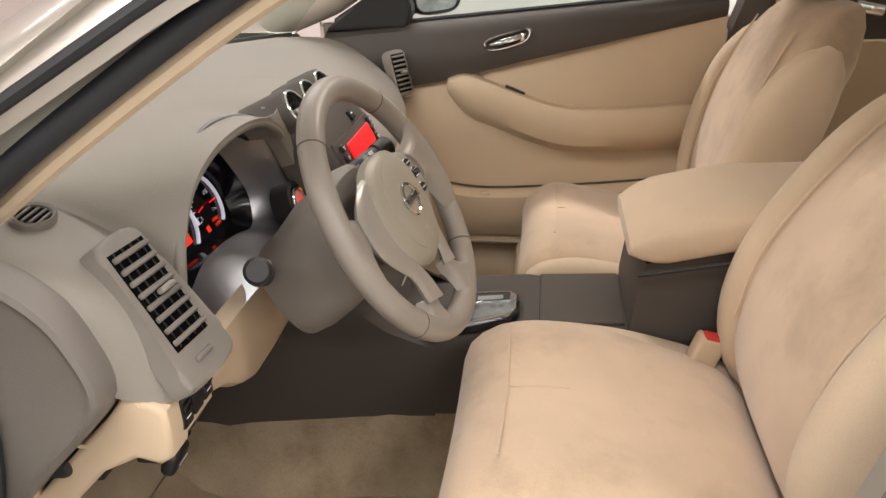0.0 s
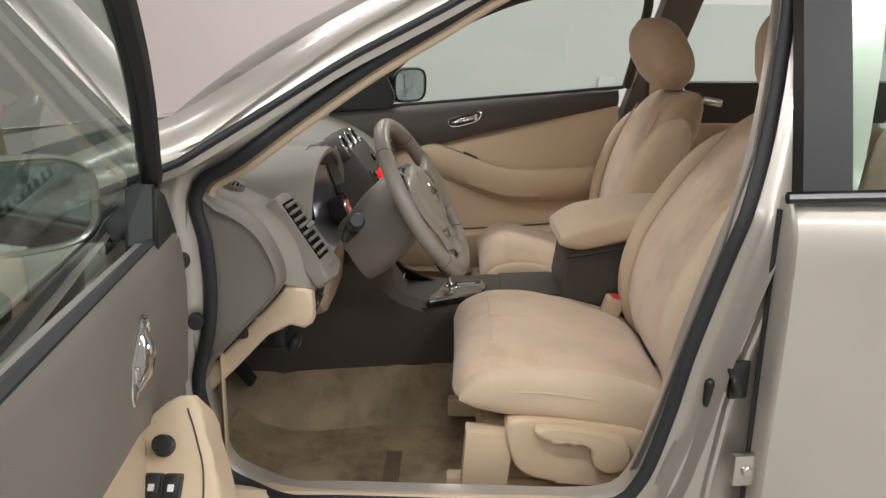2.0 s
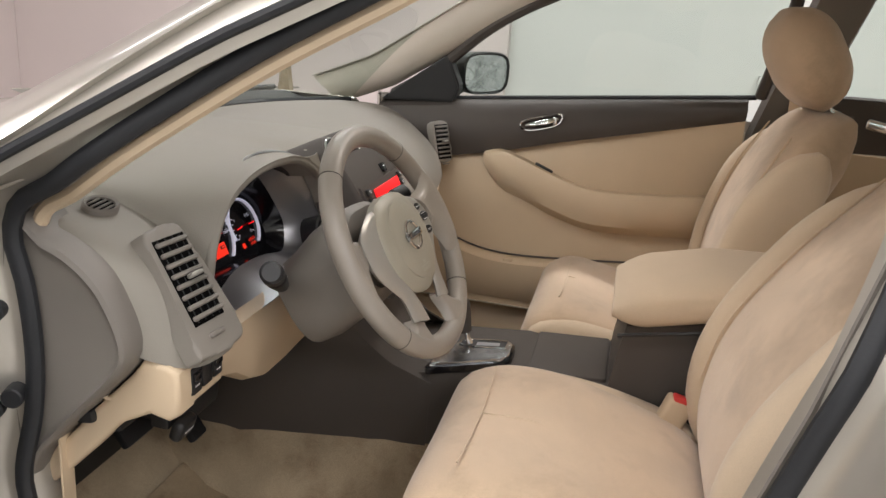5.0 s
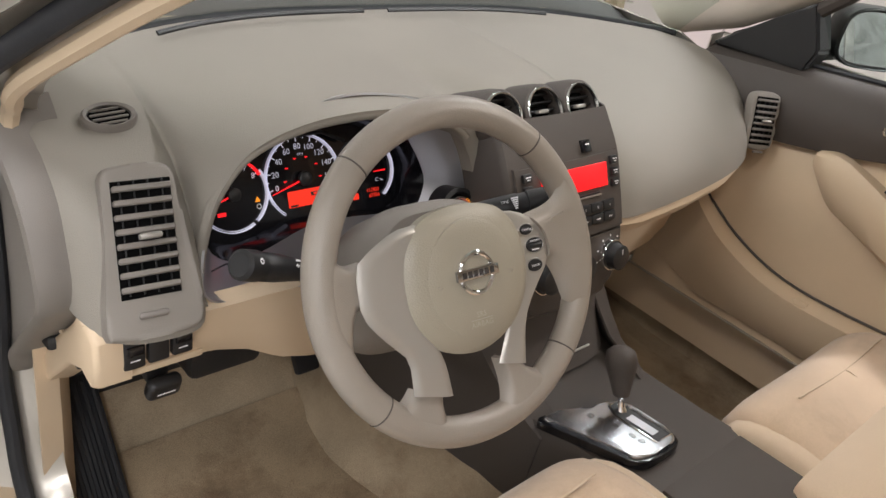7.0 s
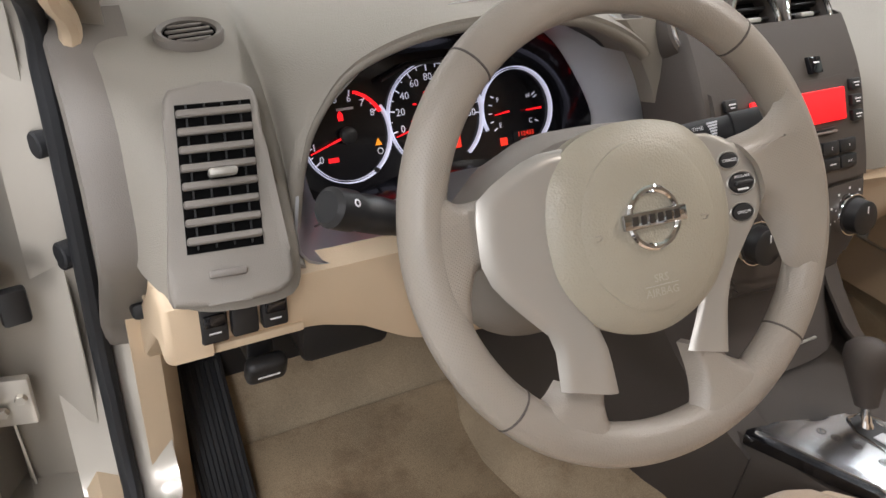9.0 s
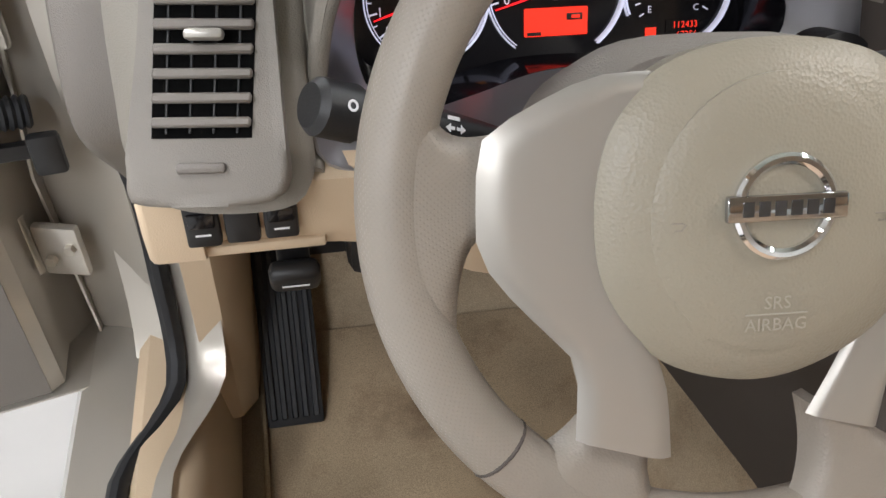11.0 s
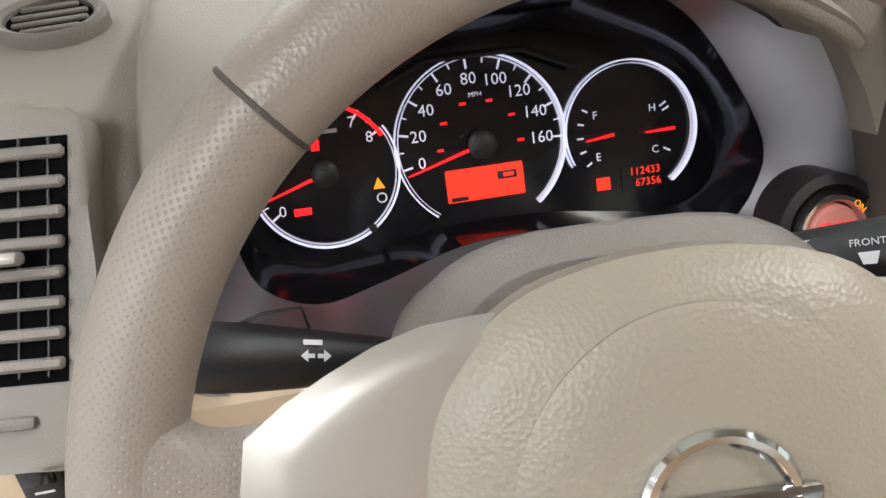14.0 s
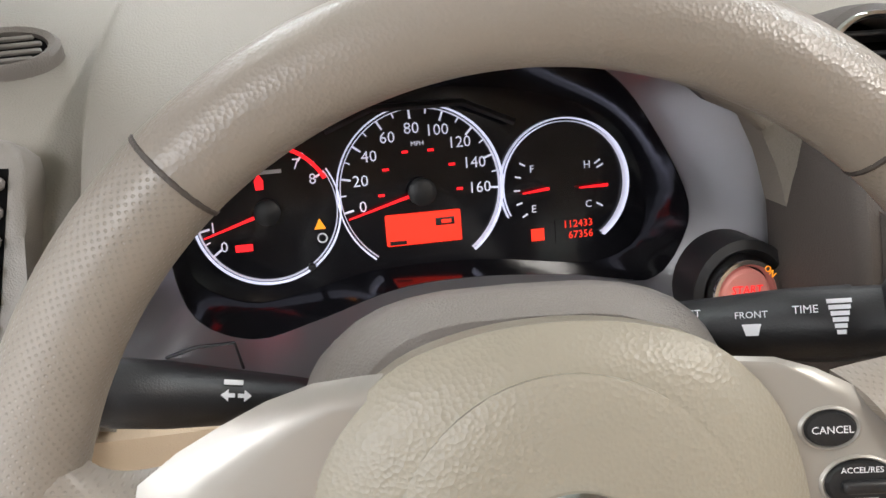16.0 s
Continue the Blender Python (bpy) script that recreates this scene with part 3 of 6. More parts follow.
for z in (0.30, 0.36, 0.45, 0.60, 0.78, 0.90, 0.945, 0.965, 0.985, 1.0):
    bulge = {0.30: 0.0, 0.36: 0.02, 0.45: 0.025, 0.60: 0.03, 0.78: 0.036, 0.90: 0.034, 0.945: 0.03, 0.965: 0.020, 0.985: 0.014, 1.0: 0.0}[z]
    y0 = -0.572
    rows.append([Vector((-0.845, y0 + 0.006, z)), Vector((-0.86 - bulge, y0, z)), Vector((-0.868 - bulge, y0 - 0.008, z))]
                + [Vector((-0.868 - bulge + 0.01 * max(0, (-y - 0.6)), y, z)) for y in np.linspace(-0.60, -1.55, 8)])
part("door_skin", sheet(rows, 0.003), PAINT, rd, "champagne painted door skin")
rows = []
for z in np.linspace(1.0, 1.45, 10):
    x = side_x(z) - 0.075
    rows.append([Vector((x + 0.03, -0.590 - 0.05 * (z - 1), z)), Vector((x, -0.596 - 0.05 * (z - 1), z)), Vector((x, -0.675 - 0.05 * (z - 1), z)), Vector((x + 0.02, -0.685 - 0.05 * (z - 1), z))])
part("pillar_cover", sheet(rows, 0.003), MATTE_BLACK, rd, "black pillar cover")
part("belt_moulding", tube([(-0.885, -0.56, 1.005), (-0.885, -0.9, 1.02), (-0.875, -1.5, 1.045)], 0.010, 8), GLOSS_BLACK, rd, "black belt moulding")
rows = [[Vector((side_x(z) - 0.062, y, z + 0.03 * (-y - 0.66))) for y in (-0.66, -0.9, -1.2, -1.5)] for z in (1.0, 1.12, 1.25, 1.36)]
gw = part("pane", loft(rows, False, False, False), DOOR_GLASS, rd)
gw.visible_shadow = False
part("edge_weatherstrip", tube([(-0.85, -0.566, z) for z in np.linspace(0.32, 0.98, 8)], 0.006, 6), RUBBER, rd, "black rubber edge strip")

# ---- dashboard ----
dash = thing("dashboard", "taupe soft-touch dashboard over beige lower trim", "dashboard", (CX, 0.4, 0.8))
# front edge of the upper pad: x, y, z, and the shoulder's y, z above it
EDGE = [(-0.752, 0.40, 0.93, 0.42, 0.975), (-0.746, 0.29, 0.805, 0.33, 0.975), (-0.733, 0.238, 0.777, 0.285, 0.983), (-0.70, 0.200, 0.766, 0.265, 0.99), (-0.625, 0.190, 0.766, 0.265, 0.99),
        (-0.600, 0.205, 0.776, 0.265, 0.984), (-0.593, 0.235, 0.80, 0.27, 0.983), (-0.583, 0.235, 0.878, 0.275, 0.983), (-0.565, 0.235, 0.921, 0.28, 0.984),
        (-0.530, 0.235, 0.958, 0.29, 0.982), (-0.464, 0.235, 0.981, 0.30, 0.992), (-0.385, 0.235, 0.989, 0.30, 0.998), (-0.303, 0.235, 0.986, 0.30, 0.996),
        (-0.238, 0.235, 0.974, 0.30, 0.988), (-0.180, 0.232, 0.948, 0.30, 0.984), (-0.146, 0.236, 0.920, 0.30, 0.984)]
EDGE += [(-0.118, 0.255, 0.925, 0.32, 0.984), (-0.05, 0.29, 0.965, 0.34, 0.99), (0.09, 0.29, 0.965, 0.34, 0.99), (0.165, 0.255, 0.90, 0.32, 0.985),
         (0.185, 0.19, 0.80, 0.24, 0.96), (0.205, 0.160, 0.768, 0.18, 0.94), (0.27, 0.148, 0.772, 0.15, 0.94), (0.42, 0.145, 0.785, 0.15, 0.945), (0.58, 0.158, 0.795, 0.17, 0.955), (0.69, 0.185, 0.805, 0.21, 0.96),
         (0.80, 0.26, 0.80, 0.28, 0.965)]
edge_pts = spline([e[:3] for e in EDGE], 220)
shoulder_pts = spline([(e[0], e[3], e[4]) for e in EDGE], 220)
xs_e = [p.x for p in edge_pts]
pad = []
for i, (e, s) in enumerate(zip(edge_pts, shoulder_pts)):
    k = np.interp(e.x, [-0.775, 0.80], [0.03, 0.97])
    b = screen_base(k) + Vector((0, -0.015, 0.0))
    # shoulder at the same x as the edge
    sy = float(np.interp(e.x, [q.x for q in shoulder_pts], [q.y for q in shoulder_pts]))
    sz = float(np.interp(e.x, [q.x for q in shoulder_pts], [q.z for q in shoulder_pts]))
    b.x = e.x * 0.96
    c1 = Vector((e.x * 0.98, b.y - 0.16, b.z + 0.006))
    c2 = Vector((e.x, sy, sz))
    pad.append([(1 - v) ** 3 * b + 3 * (1 - v) ** 2 * v * c1 + 3 * (1 - v) * v * v * c2 + v ** 3 * e for v in np.linspace(0, 1, 22)])
part("upper_pad", sheet(pad, 0.004), DASH, dash, "taupe grained upper dash pad with gauge hood")
# rounded lip round the gauge hood
lip = [p + Vector((0, 0.008, -0.007)) for p in edge_pts if -0.60 < p.x < -0.16]
part("hood_lip", tube(lip, 0.008, 10), DASH, dash)
hood_in = []
lips = spline([tuple(p) for p in lip], 60)
mid = Vector((-0.365, 0, 0.86))
for d, sc in ((0.045, 0.945), (0.08, 0.90), (0.13, 0.85)):
    hood_in.append([Vector((mid.x + (p.x - mid.x) * sc, p.y + d, mid.z + (p.z - mid.z) * sc)) for p in lips])
cheek = [[Vector((mid.x + (p.x - mid.x) * sc, p.y + d, mid.z + (p.z - mid.z) * sc)) for p in lips] for d, sc in ((0.0, 0.985), (0.025, 0.97), (0.047, 0.942))]
part("hood_cheek", sheet(cheek, 0.003), DASH, dash, "taupe inner edge of the gauge hood")
part("hood_lining", sheet(hood_in, 0.003), MATTE_BLACK, dash, "black gauge hood lining")

# lower beige knee panel on the driver's side
low = []
for x in np.linspace(-0.735, -0.13, 40):
    top_z = float(np.interp(x, [-0.765, -0.59, -0.50, -0.13], [0.775, 0.770, 0.768, 0.75]))
    foot = float(np.interp(x, [-0.752, -0.73, -0.70, -0.62, -0.57, -0.52, -0.46, -0.40, -0.30, -0.13], [0.722, 0.705, 0.696, 0.688, 0.684, 0.668, 0.632, 0.612, 0.606, 0.606]))
    top_y = 0.2145 + 0.02 * float(np.interp(x, [-0.752, -0.55, -0.13], [0, 0, 0.7])) + 0.030 * max(0.0, (-0.712 - x) / 0.023) ** 2
    low.append([Vector((x, top_y + 0.02, top_z + 0.01)), Vector((x, top_y, top_z)), Vector((x, top_y + 0.004, 0.5 * top_z + 0.5 * foot)), Vector((x, top_y + 0.010, foot + 0.024)),
                Vector((x, top_y + 0.018, foot + 0.008)), Vector((x, top_y + 0.036, foot)), Vector((x, top_y + 0.15, foot + 0.006)), Vector((x, top_y + 0.30, 0.69))])
part("knee_panel", sheet(low, 0.004), BEIGE, dash, "beige plastic knee panel")
# black slab put in for the shade below the knee panel
part("knee_shade_slab", rbox(0.56, 0.10, 0.012, 0.004, 2, pose(-0.44, 0.36, 0.66)), MATTE_BLACK, dash, "black slab in place of shade under the knee panel")
# end cap towards the door, and the beige strip that runs down below it
END = [(0.43, 0.60), (0.398, 0.631), (0.34, 0.695), (0.284, 0.755), (0.261, 0.788), (0.259, 0.815), (0.271, 0.851), (0.295, 0.893), (0.329, 0.923), (0.37, 0.942), (0.43, 0.952)]
end_out = spline(END, 60, True)
end_mid = sum(end_out, Vector((0, 0))) / 60
rows = []
for q, x in ((1.0, -0.70), (1.0, -0.748), (0.985, -0.764), (0.95, -0.773), (0.90, -0.776), (0.86, -0.771), (0.80, -0.769), (0.02, -0.770)):
    rows.append([Vector((x, end_mid.x + (p.x - end_mid.x) * q, end_mid.y + (p.y - end_mid.y) * q)) for p in end_out])
part("end_cap", loft(rows, True, False, True), TAUPE, dash, "taupe dashboard end cap")
STRIP = [(0.435, 0.54), (0.41, 0.562), (0.36, 0.613), (0.30, 0.677), (0.255, 0.700), (0.228, 0.694), (0.214, 0.704), (0.211, 0.73), (0.213, 0.765), (0.228, 0.775), (0.262, 0.779), (0.281, 0.753), (0.337, 0.693), (0.395, 0.628), (0.435, 0.594)]
part("knee_strip", prism(STRIP, -0.045, 0.0, 0.008, 3, Matrix(((0, 0, -1, -0.735), (1, 0, 0, 0), (0, 1, 0, 0), (0, 0, 0, 1)))), BEIGE, dash, "beige strip under the end cap")

# side vents
def side_vent(x0, sgn):
    lean = Matrix(((1, 0.09, 0, 0), (0, 1, 0, 0), (0, 0, 1, 0), (0, 0, 0, 1)))
    VM = frame_axes((x0, 0.2415, 0.871), 36.0, -6) @ lean if sgn < 0 else frame_axes((x0, 0.196, 0.878), 16.0, -28) @ Matrix.Scale(0.78, 4)
    frame_line = [(-0.038, -0.07), (0.038, -0.07), (0.042, 0.0), (0.038, 0.067), (-0.038, 0.067), (-0.042, 0.0)] if sgn > 0 else [(-0.045, 0.0), (-0.052, -0.090), (-0.044, -0.106), (0.0, -0.108), (0.046, -0.106), (0.060, -0.092), (0.056, -0.06), (0.044, 0.03), (0.041, 0.064), (0.030, 0.077), (0.0, 0.079), (-0.032, 0.077), (-0.043, 0.066)]
    v = part("side_vent", prism([(q.x, q.y) for q in spline(frame_line, 56, True)], -0.02, 0.009, 0.006, 3, VM), VENT_TRIM, dash, "taupe louvred side air vent")
    m = VM
    # flat plate, not a hollow: the vent's shade is its black colour
    part("recess", prism([(-0.034, -0.064), (0.034, -0.064), (0.034, 0.061), (-0.034, 0.061)], 0.0, 0.0096, 0, 1, m), VENT_SHADE, v, "black plate painted as the vent's shade", smooth=False)
    for k in range(8):
        y = -0.054 + k * 0.0152
        part("slat", rbox(0.067, 0.0064, 0.006, 0.0015, 1, m @ pose(0, y, 0.0130, -6)), TAUPE, v)
    # vanes black as well, to sink into that painted shade
    for k in range(4):
        part("vane", rbox(0.0018, 0.122, 0.002, 0.0005, 1, m @ pose(-0.024 + 0.016 * k, 0, 0.0102)), MATTE_BLACK, v)
    part("thumb_tab", rbox(0.026, 0.007, 0.012, 0.003, 2, m @ pose(0.002, -0.0005, 0.021)), SATIN, v, "grey thumb tab")
    part("thumbwheel", rbox(0.034, 0.007, 0.006, 0.0025, 2, m @ pose(0.0, -0.083, 0.010)), TAUPE, v)
    return v


side_vent(-0.662, -1)
side_vent(0.722, 1)
# small demister vent on the pad's end
for x0 in (-0.643,):
    m = pose(x0, 0.375, 0.953, 16, 0, 8)
    dv = part("demister_vent", lathe([(0.036, -0.012), (0.036, 0.002), (0.033, 0.005), (0.028, 0.003), (0.028, -0.004), (0, -0.004)], 28, m @ Matrix.Diagonal((1, 0.62, 1, 1))), TAUPE, dash, "small oval demister vent")
    # black disc that paints the demister's inner shade
    part("recess", disc(0.027, 0.0035, 24, 0, m @ Matrix.Translation((0, 0, -0.003)) @ Matrix.Diagonal((1, 0.62, 1, 1))), VENT_SHADE, dv)
    for k in range(4):
        w = 0.048 * math.sqrt(max(0.1, 1 - ((k - 1.5) / 2.3) ** 2))
        part("slat", rbox(w, 0.0028, 0.004, 0.001, 1, m @ pose(0, -0.0115 + 0.0077 * k, 0.001)), TAUPE, dv)
# defroster slots along the screen
for x0, x1 in ((-0.48, -0.03), (0.03, 0.45)):
    pts = [Vector((x, screen_base((x - CX) / 1.4 + 0.5).y - 0.085, 0.9745)) for x in np.linspace(x0, x1, 16)]
    part("defroster_slot", tube(pts, 0.0045, 6, False, 0.5), MATTE_BLACK, dash, "dark defroster slot")
# switch bank in the knee panel
sm = frame_axes((-0.657, 0.2165, 0.740), 3)
for k in range(3):
    sw = part("switch", rbox(0.027, 0.040, 0.012, 0.003, 2, sm @ pose(-0.0305 + 0.0305 * k, 0.001 * k, 0.001)), MATTE_BLACK, dash, "black dashboard switch")
    if k != 1:
        part("key_cap", rbox(0.021, 0.013, 0.004, 0.002, 2, sm @ pose(-0.0305 + 0.0305 * k, 0.006, 0.008)), GLOSS_BLACK, sw)
        bar(-0.0305 + 0.0305 * k, -0.008, 0.012, 0.0016, 0.0072, sm, WHITE_PRINT, sw)
part("card_slot", rbox(0.125, 0.010, 0.012, 0.003, 2, sm @ pose(0.003, -0.036, -0.013)), BEIGE, dash)
# silver panel round the gauges
FRONT = [(-0.555, 0.84), (-0.545, 0.79), (-0.504, 0.769), (-0.456, 0.777), (-0.394, 0.793), (-0.33, 0.795), (-0.263, 0.789), (-0.195, 0.779), (-0.167, 0.805), (-0.163, 0.84),
         (-0.20, 0.90), (-0.238, 0.935), (-0.30, 0.958), (-0.37, 0.965), (-0.44, 0.956), (-0.50, 0.93), (-0.54, 0.89)]
AROUND = [(-0.590, 0.84), (-0.590, 0.780), (-0.52, 0.763), (-0.456, 0.763), (-0.394, 0.763), (-0.33, 0.763), (-0.263, 0.763), (-0.18, 0.763), (-0.127, 0.775), (-0.116, 0.84),
          (-0.136, 0.905), (-0.172, 0.955), (-0.26, 0.985), (-0.37, 0.995), (-0.46, 0.972), (-0.535, 0.925), (-0.572, 0.89)]
f_loop, a_loop = spline(FRONT, 90, True), spline(AROUND, 90, True)
rows = []
for t in (0.0, 0.35, 0.7, 1.0):
    rows.append([Vector((f.x + (a.x - f.x) * t, 0.315 - 0.075 * t + 0.25 * (f.y + (a.y - f.y) * t - 0.85), f.y + (a.y - f.y) * t)) for f, a in zip(f_loop, a_loop)])
part("cluster_surround", sheet(rows, 0.003, True), SATIN_GREY, dash, "satin grey panel round the gauges")
for q in ([(-0.566, 0.776), (-0.562, 0.786), (-0.54, 0.792), (-0.514, 0.792), (-0.511, 0.770)],):
    part("lid_line", tube([Vector((x, 0.2655, z)) for x, z in q], 0.0012, 5), MATTE_BLACK, dash, "thin dark lid line")

# taupe side of the hood that runs down beside the centre stack
rows = []
for z in np.linspace(0.968, 0.74, 22):
    y = float(np.interp(z, [0.74, 0.84, 0.90, 0.968], [0.190, 0.212, 0.228, 0.246]))
    x = float(np.interp(z, [0.74, 0.78, 0.84, 0.90, 0.93, 0.968], [-0.134, -0.124, -0.128, -0.150, -0.168, -0.205]))
    rows.append([Vector((x - 0.002, y + 0.03, z)), Vector((x, y + 0.006, z)), Vector((x + 0.008, y, z)), Vector((x + 0.026, y - 0.003, z)), Vector((x + 0.056, y + 0.002, z)), Vector((x + 0.064, y + 0.03, z))])
part("hood_side", sheet(rows, 0.003), DASH, dash, "taupe side of the gauge hood")

# glovebox and lower trim on the passenger's side
gb = []
for x in np.linspace(0.19, 0.80, 26):
    y = float(np.interp(x, [0.19, 0.27, 0.42, 0.58, 0.69, 0.80], [0.168, 0.153, 0.15, 0.163, 0.19, 0.265]))
    z = float(np.interp(x, [0.19, 0.27, 0.42, 0.58, 0.69, 0.80], [0.768, 0.770, 0.783, 0.795, 0.803, 0.80]))
    gb.append([Vector((x, y + 0.02, z + 0.004)), Vector((x, y + 0.002, z - 0.003)), Vector((x, y - 0.002, z - 0.02)), Vector((x, y + 0.01, z - 0.042)), Vector((x, y + 0.06, z - 0.052)),
               Vector((x, y + 0.09, z - 0.10)), Vector((x, y + 0.11, z - 0.22)), Vector((x, y + 0.20, z - 0.30)), Vector((x, y + 0.40, z - 0.32))])
part("glovebox_trim", sheet(gb, 0.004), BEIGE, dash, "beige lower dash trim and glovebox")

# ---- centre stack ----
stack = thing("centre_stack", "dark taupe centre stack with radio and climate controls", "centre stack", (CX, 0.2, 0.75))


def stack_y(z):
    return float(np.interp(z, [0.60, 0.65, 0.73, 0.80, 0.885, 0.92, 0.96, 1.0], [0.115, 0.120, 0.135, 0.158, 0.192, 0.212, 0.240, 0.275]))


def stack_m(x, z, out=0.0):
    tilt = math.degrees(math.atan2(stack_y(z + 0.02) - stack_y(z - 0.02), 0.04))
    return frame_axes((CX + x, stack_y(z), z), tilt) @ Matrix.Translation((0, 0, out))


rows = []
for z in np.linspace(0.655, 0.965, 26):
    w = float(np.interp(z, [0.655, 0.68, 0.72, 0.80, 0.90, 0.965], [0.095, 0.122, 0.136, 0.142, 0.146, 0.143]))
    y = stack_y(z)
    rows.append([Vector((CX + u * w, y + d, z)) for u, d in ((-1, 0.10), (-1.0, 0.012), (-0.985, 0.004), (-0.96, 0.0), (0, -0.003), (0.96, 0.0), (0.985, 0.004), (1.0, 0.012), (1.0, 0.10))])
part("fascia", sheet(rows, 0.003), BROWN, stack, "dark taupe stack fascia")
part("fascia_base", tube([(CX - 0.10, 0.135, 0.652), (CX, 0.130, 0.648), (CX + 0.10, 0.135, 0.652)], 0.012, 8), BROWN, stack)
for k, x in enumerate((-0.107, -0.009, 0.089)):
    m = frame_axes((CX + x, 0.260, 0.962), 30) @ Matrix.Scale(1.13, 4)
    pod = part("round_vent", lathe([(0.043, -0.075), (0.043, -0.01), (0.041, 0.004), (0.037, 0.006), (0.0335, 0.0), (0.0335, -0.02), (0, -0.02)], 36, m), BROWN, stack, "round air vent in a domed pod")
    part("vent_ring", ring(0.0375, 0.0045, 0.005, 40, m @ Matrix.Translation((0, 0, 0.003))), CHROME, pod, "chrome vent ring")
    # black disc at the pod's bottom, shade by colour
    part("recess", disc(0.0335, 0.003, 30, 0, m @ Matrix.Translation((0, 0, -0.019))), VENT_SHADE, pod)
    for j in range(5):
        y = -0.024 + 0.012 * j
        w = 2 * math.sqrt(max(0.0001, 0.033 ** 2 - y * y)) - 0.002
        part("slat", rbox(w, 0.0035, 0.010, 0.001, 1, m @ pose(0, y, -0.008, -25)), MATTE_BLACK, pod)
    part("thumb_tab", rbox(0.022, 0.006, 0.010, 0.002, 2, m @ pose(0, 0, -0.001)), SATIN, pod)
hz = part("hazard_switch", rbox(0.022, 0.022, 0.008, 0.002, 2, stack_m(0.050, 0.914, 0.004)), GLOSS_BLACK, stack, "black square hazard switch")
bar(0, 0.003, 0.010, 0.002, 0.0085, stack_m(0.050, 0.914), WHITE_PRINT, hz)
# radio
radio = thing("car_radio", "dark taupe car radio with lit red display", "car radio", (CX, 0.18, 0.85))
rows = []
for z in np.linspace(0.775, 0.902, 12):
    y = stack_y(z) - 0.0065
    rows.append([Vector((CX + u * 0.133, y + d, z)) for u, d in ((-1, 0.012), (-0.99, 0.001), (0, -0.003), (0.99, 0.001), (1, 0.012))])
part("faceplate", sheet(rows, 0.003), BROWN, radio, "dark taupe radio faceplate")
part("display", rbox(0.168, 0.042, 0.004, 0.002, 2, stack_m(0.004, 0.868, 0.010)), LIT_RED, radio, "lit red display without writing")
part("disc_slot", rbox(0.125, 0.004, 0.004, 0.001, 1, stack_m(0.004, 0.840, 0.009)), MATTE_BLACK, radio, "dark disc slot")
part("slot_lip", rbox(0.13, 0.003, 0.005, 0.001, 1, stack_m(0.004, 0.8365, 0.010)), TAUPE, radio)
for sx in (-1, 1):
    for k in range(3):
        bt = part("button", rbox(0.020, 0.015, 0.006, 0.002, 2, stack_m(sx * 0.111, 0.887 - 0.0185 * k, 0.009)), MATTE_BLACK, radio, "small black radio button")
        bar(0, 0.002, 0.011, 0.0016, 0.0125, stack_m(sx * 0.111, 0.887 - 0.0185 * k), WHITE_PRINT, bt)
        bar(0, -0.002, 0.007, 0.0014, 0.0125, stack_m(sx * 0.111, 0.887 - 0.0185 * k), WHITE_PRINT, bt)
for k in range(3):
    for r in range(2):
        bt = part("preset_button", rbox(0.031, 0.017, 0.006, 0.002, 2, stack_m(0.018 + 0.033 * k + 0.004, 0.8165 - 0.019 * r, 0.009)), MATTE_BLACK, radio, "black preset button")
        if r == 0:
            words(str(k + 1), 0.006, stack_m(0.022 + 0.033 * k, 0.8165, 0.0126), WHITE_PRINT, bt)
        elif k == 0:
            words("SCAN", 0.004, stack_m(0.022, 0.7975, 0.0126), WHITE_PRINT, bt)
        elif k == 2:
            words("AUX", 0.004, stack_m(0.088, 0.7975, 0.0126), WHITE_PRINT, bt)
        else:
            bar(0, 0, 0.012, 0.0016, 0.0125, stack_m(0.022 + 0.033 * k, 0.7975), WHITE_PRINT, bt)
        bt2 = part("preset_button", rbox(0.022, 0.017, 0.006, 0.002, 2, stack_m(-0.065 - 0.024 * k, 0.8165 - 0.019 * r, 0.009)), MATTE_BLACK, radio)
        bar(0, 0, 0.010, 0.0016, 0.0125, stack_m(-0.065 - 0.024 * k, 0.8165 - 0.019 * r), WHITE_PRINT, bt2)
kn = part("volume_knob", disc(0.021, 0.018, 30, 0.003, stack_m(-0.022, 0.806, 0.006)), MATTE_BLACK, radio, "black volume knob")
part("knob_ring", ring(0.0235, 0.0035, 0.006, 36, stack_m(-0.022, 0.806, 0.006)), CHROME, kn, "chrome ring")
words("VOL", 0.005, stack_m(-0.022, 0.806, 0.0243), WHITE_PRINT, kn)
# climate controls
clim = thing("climate_panel", "dark taupe climate panel with three round knobs", "climate panel", (CX, 0.14, 0.72))
rows = []
for z in np.linspace(0.672, 0.768, 8):
    y = stack_y(z) - 0.005
    w = float(np.interp(z, [0.672, 0.70, 0.768], [0.105, 0.124, 0.131]))
    rows.append([Vector((CX + u * w, y + d, z)) for u, d in ((-1, 0.010), (-0.985, 0.001), (0, -0.002), (0.985, 0.001), (1, 0.010))])
part("panel", sheet(rows, 0.003), BROWN, clim)
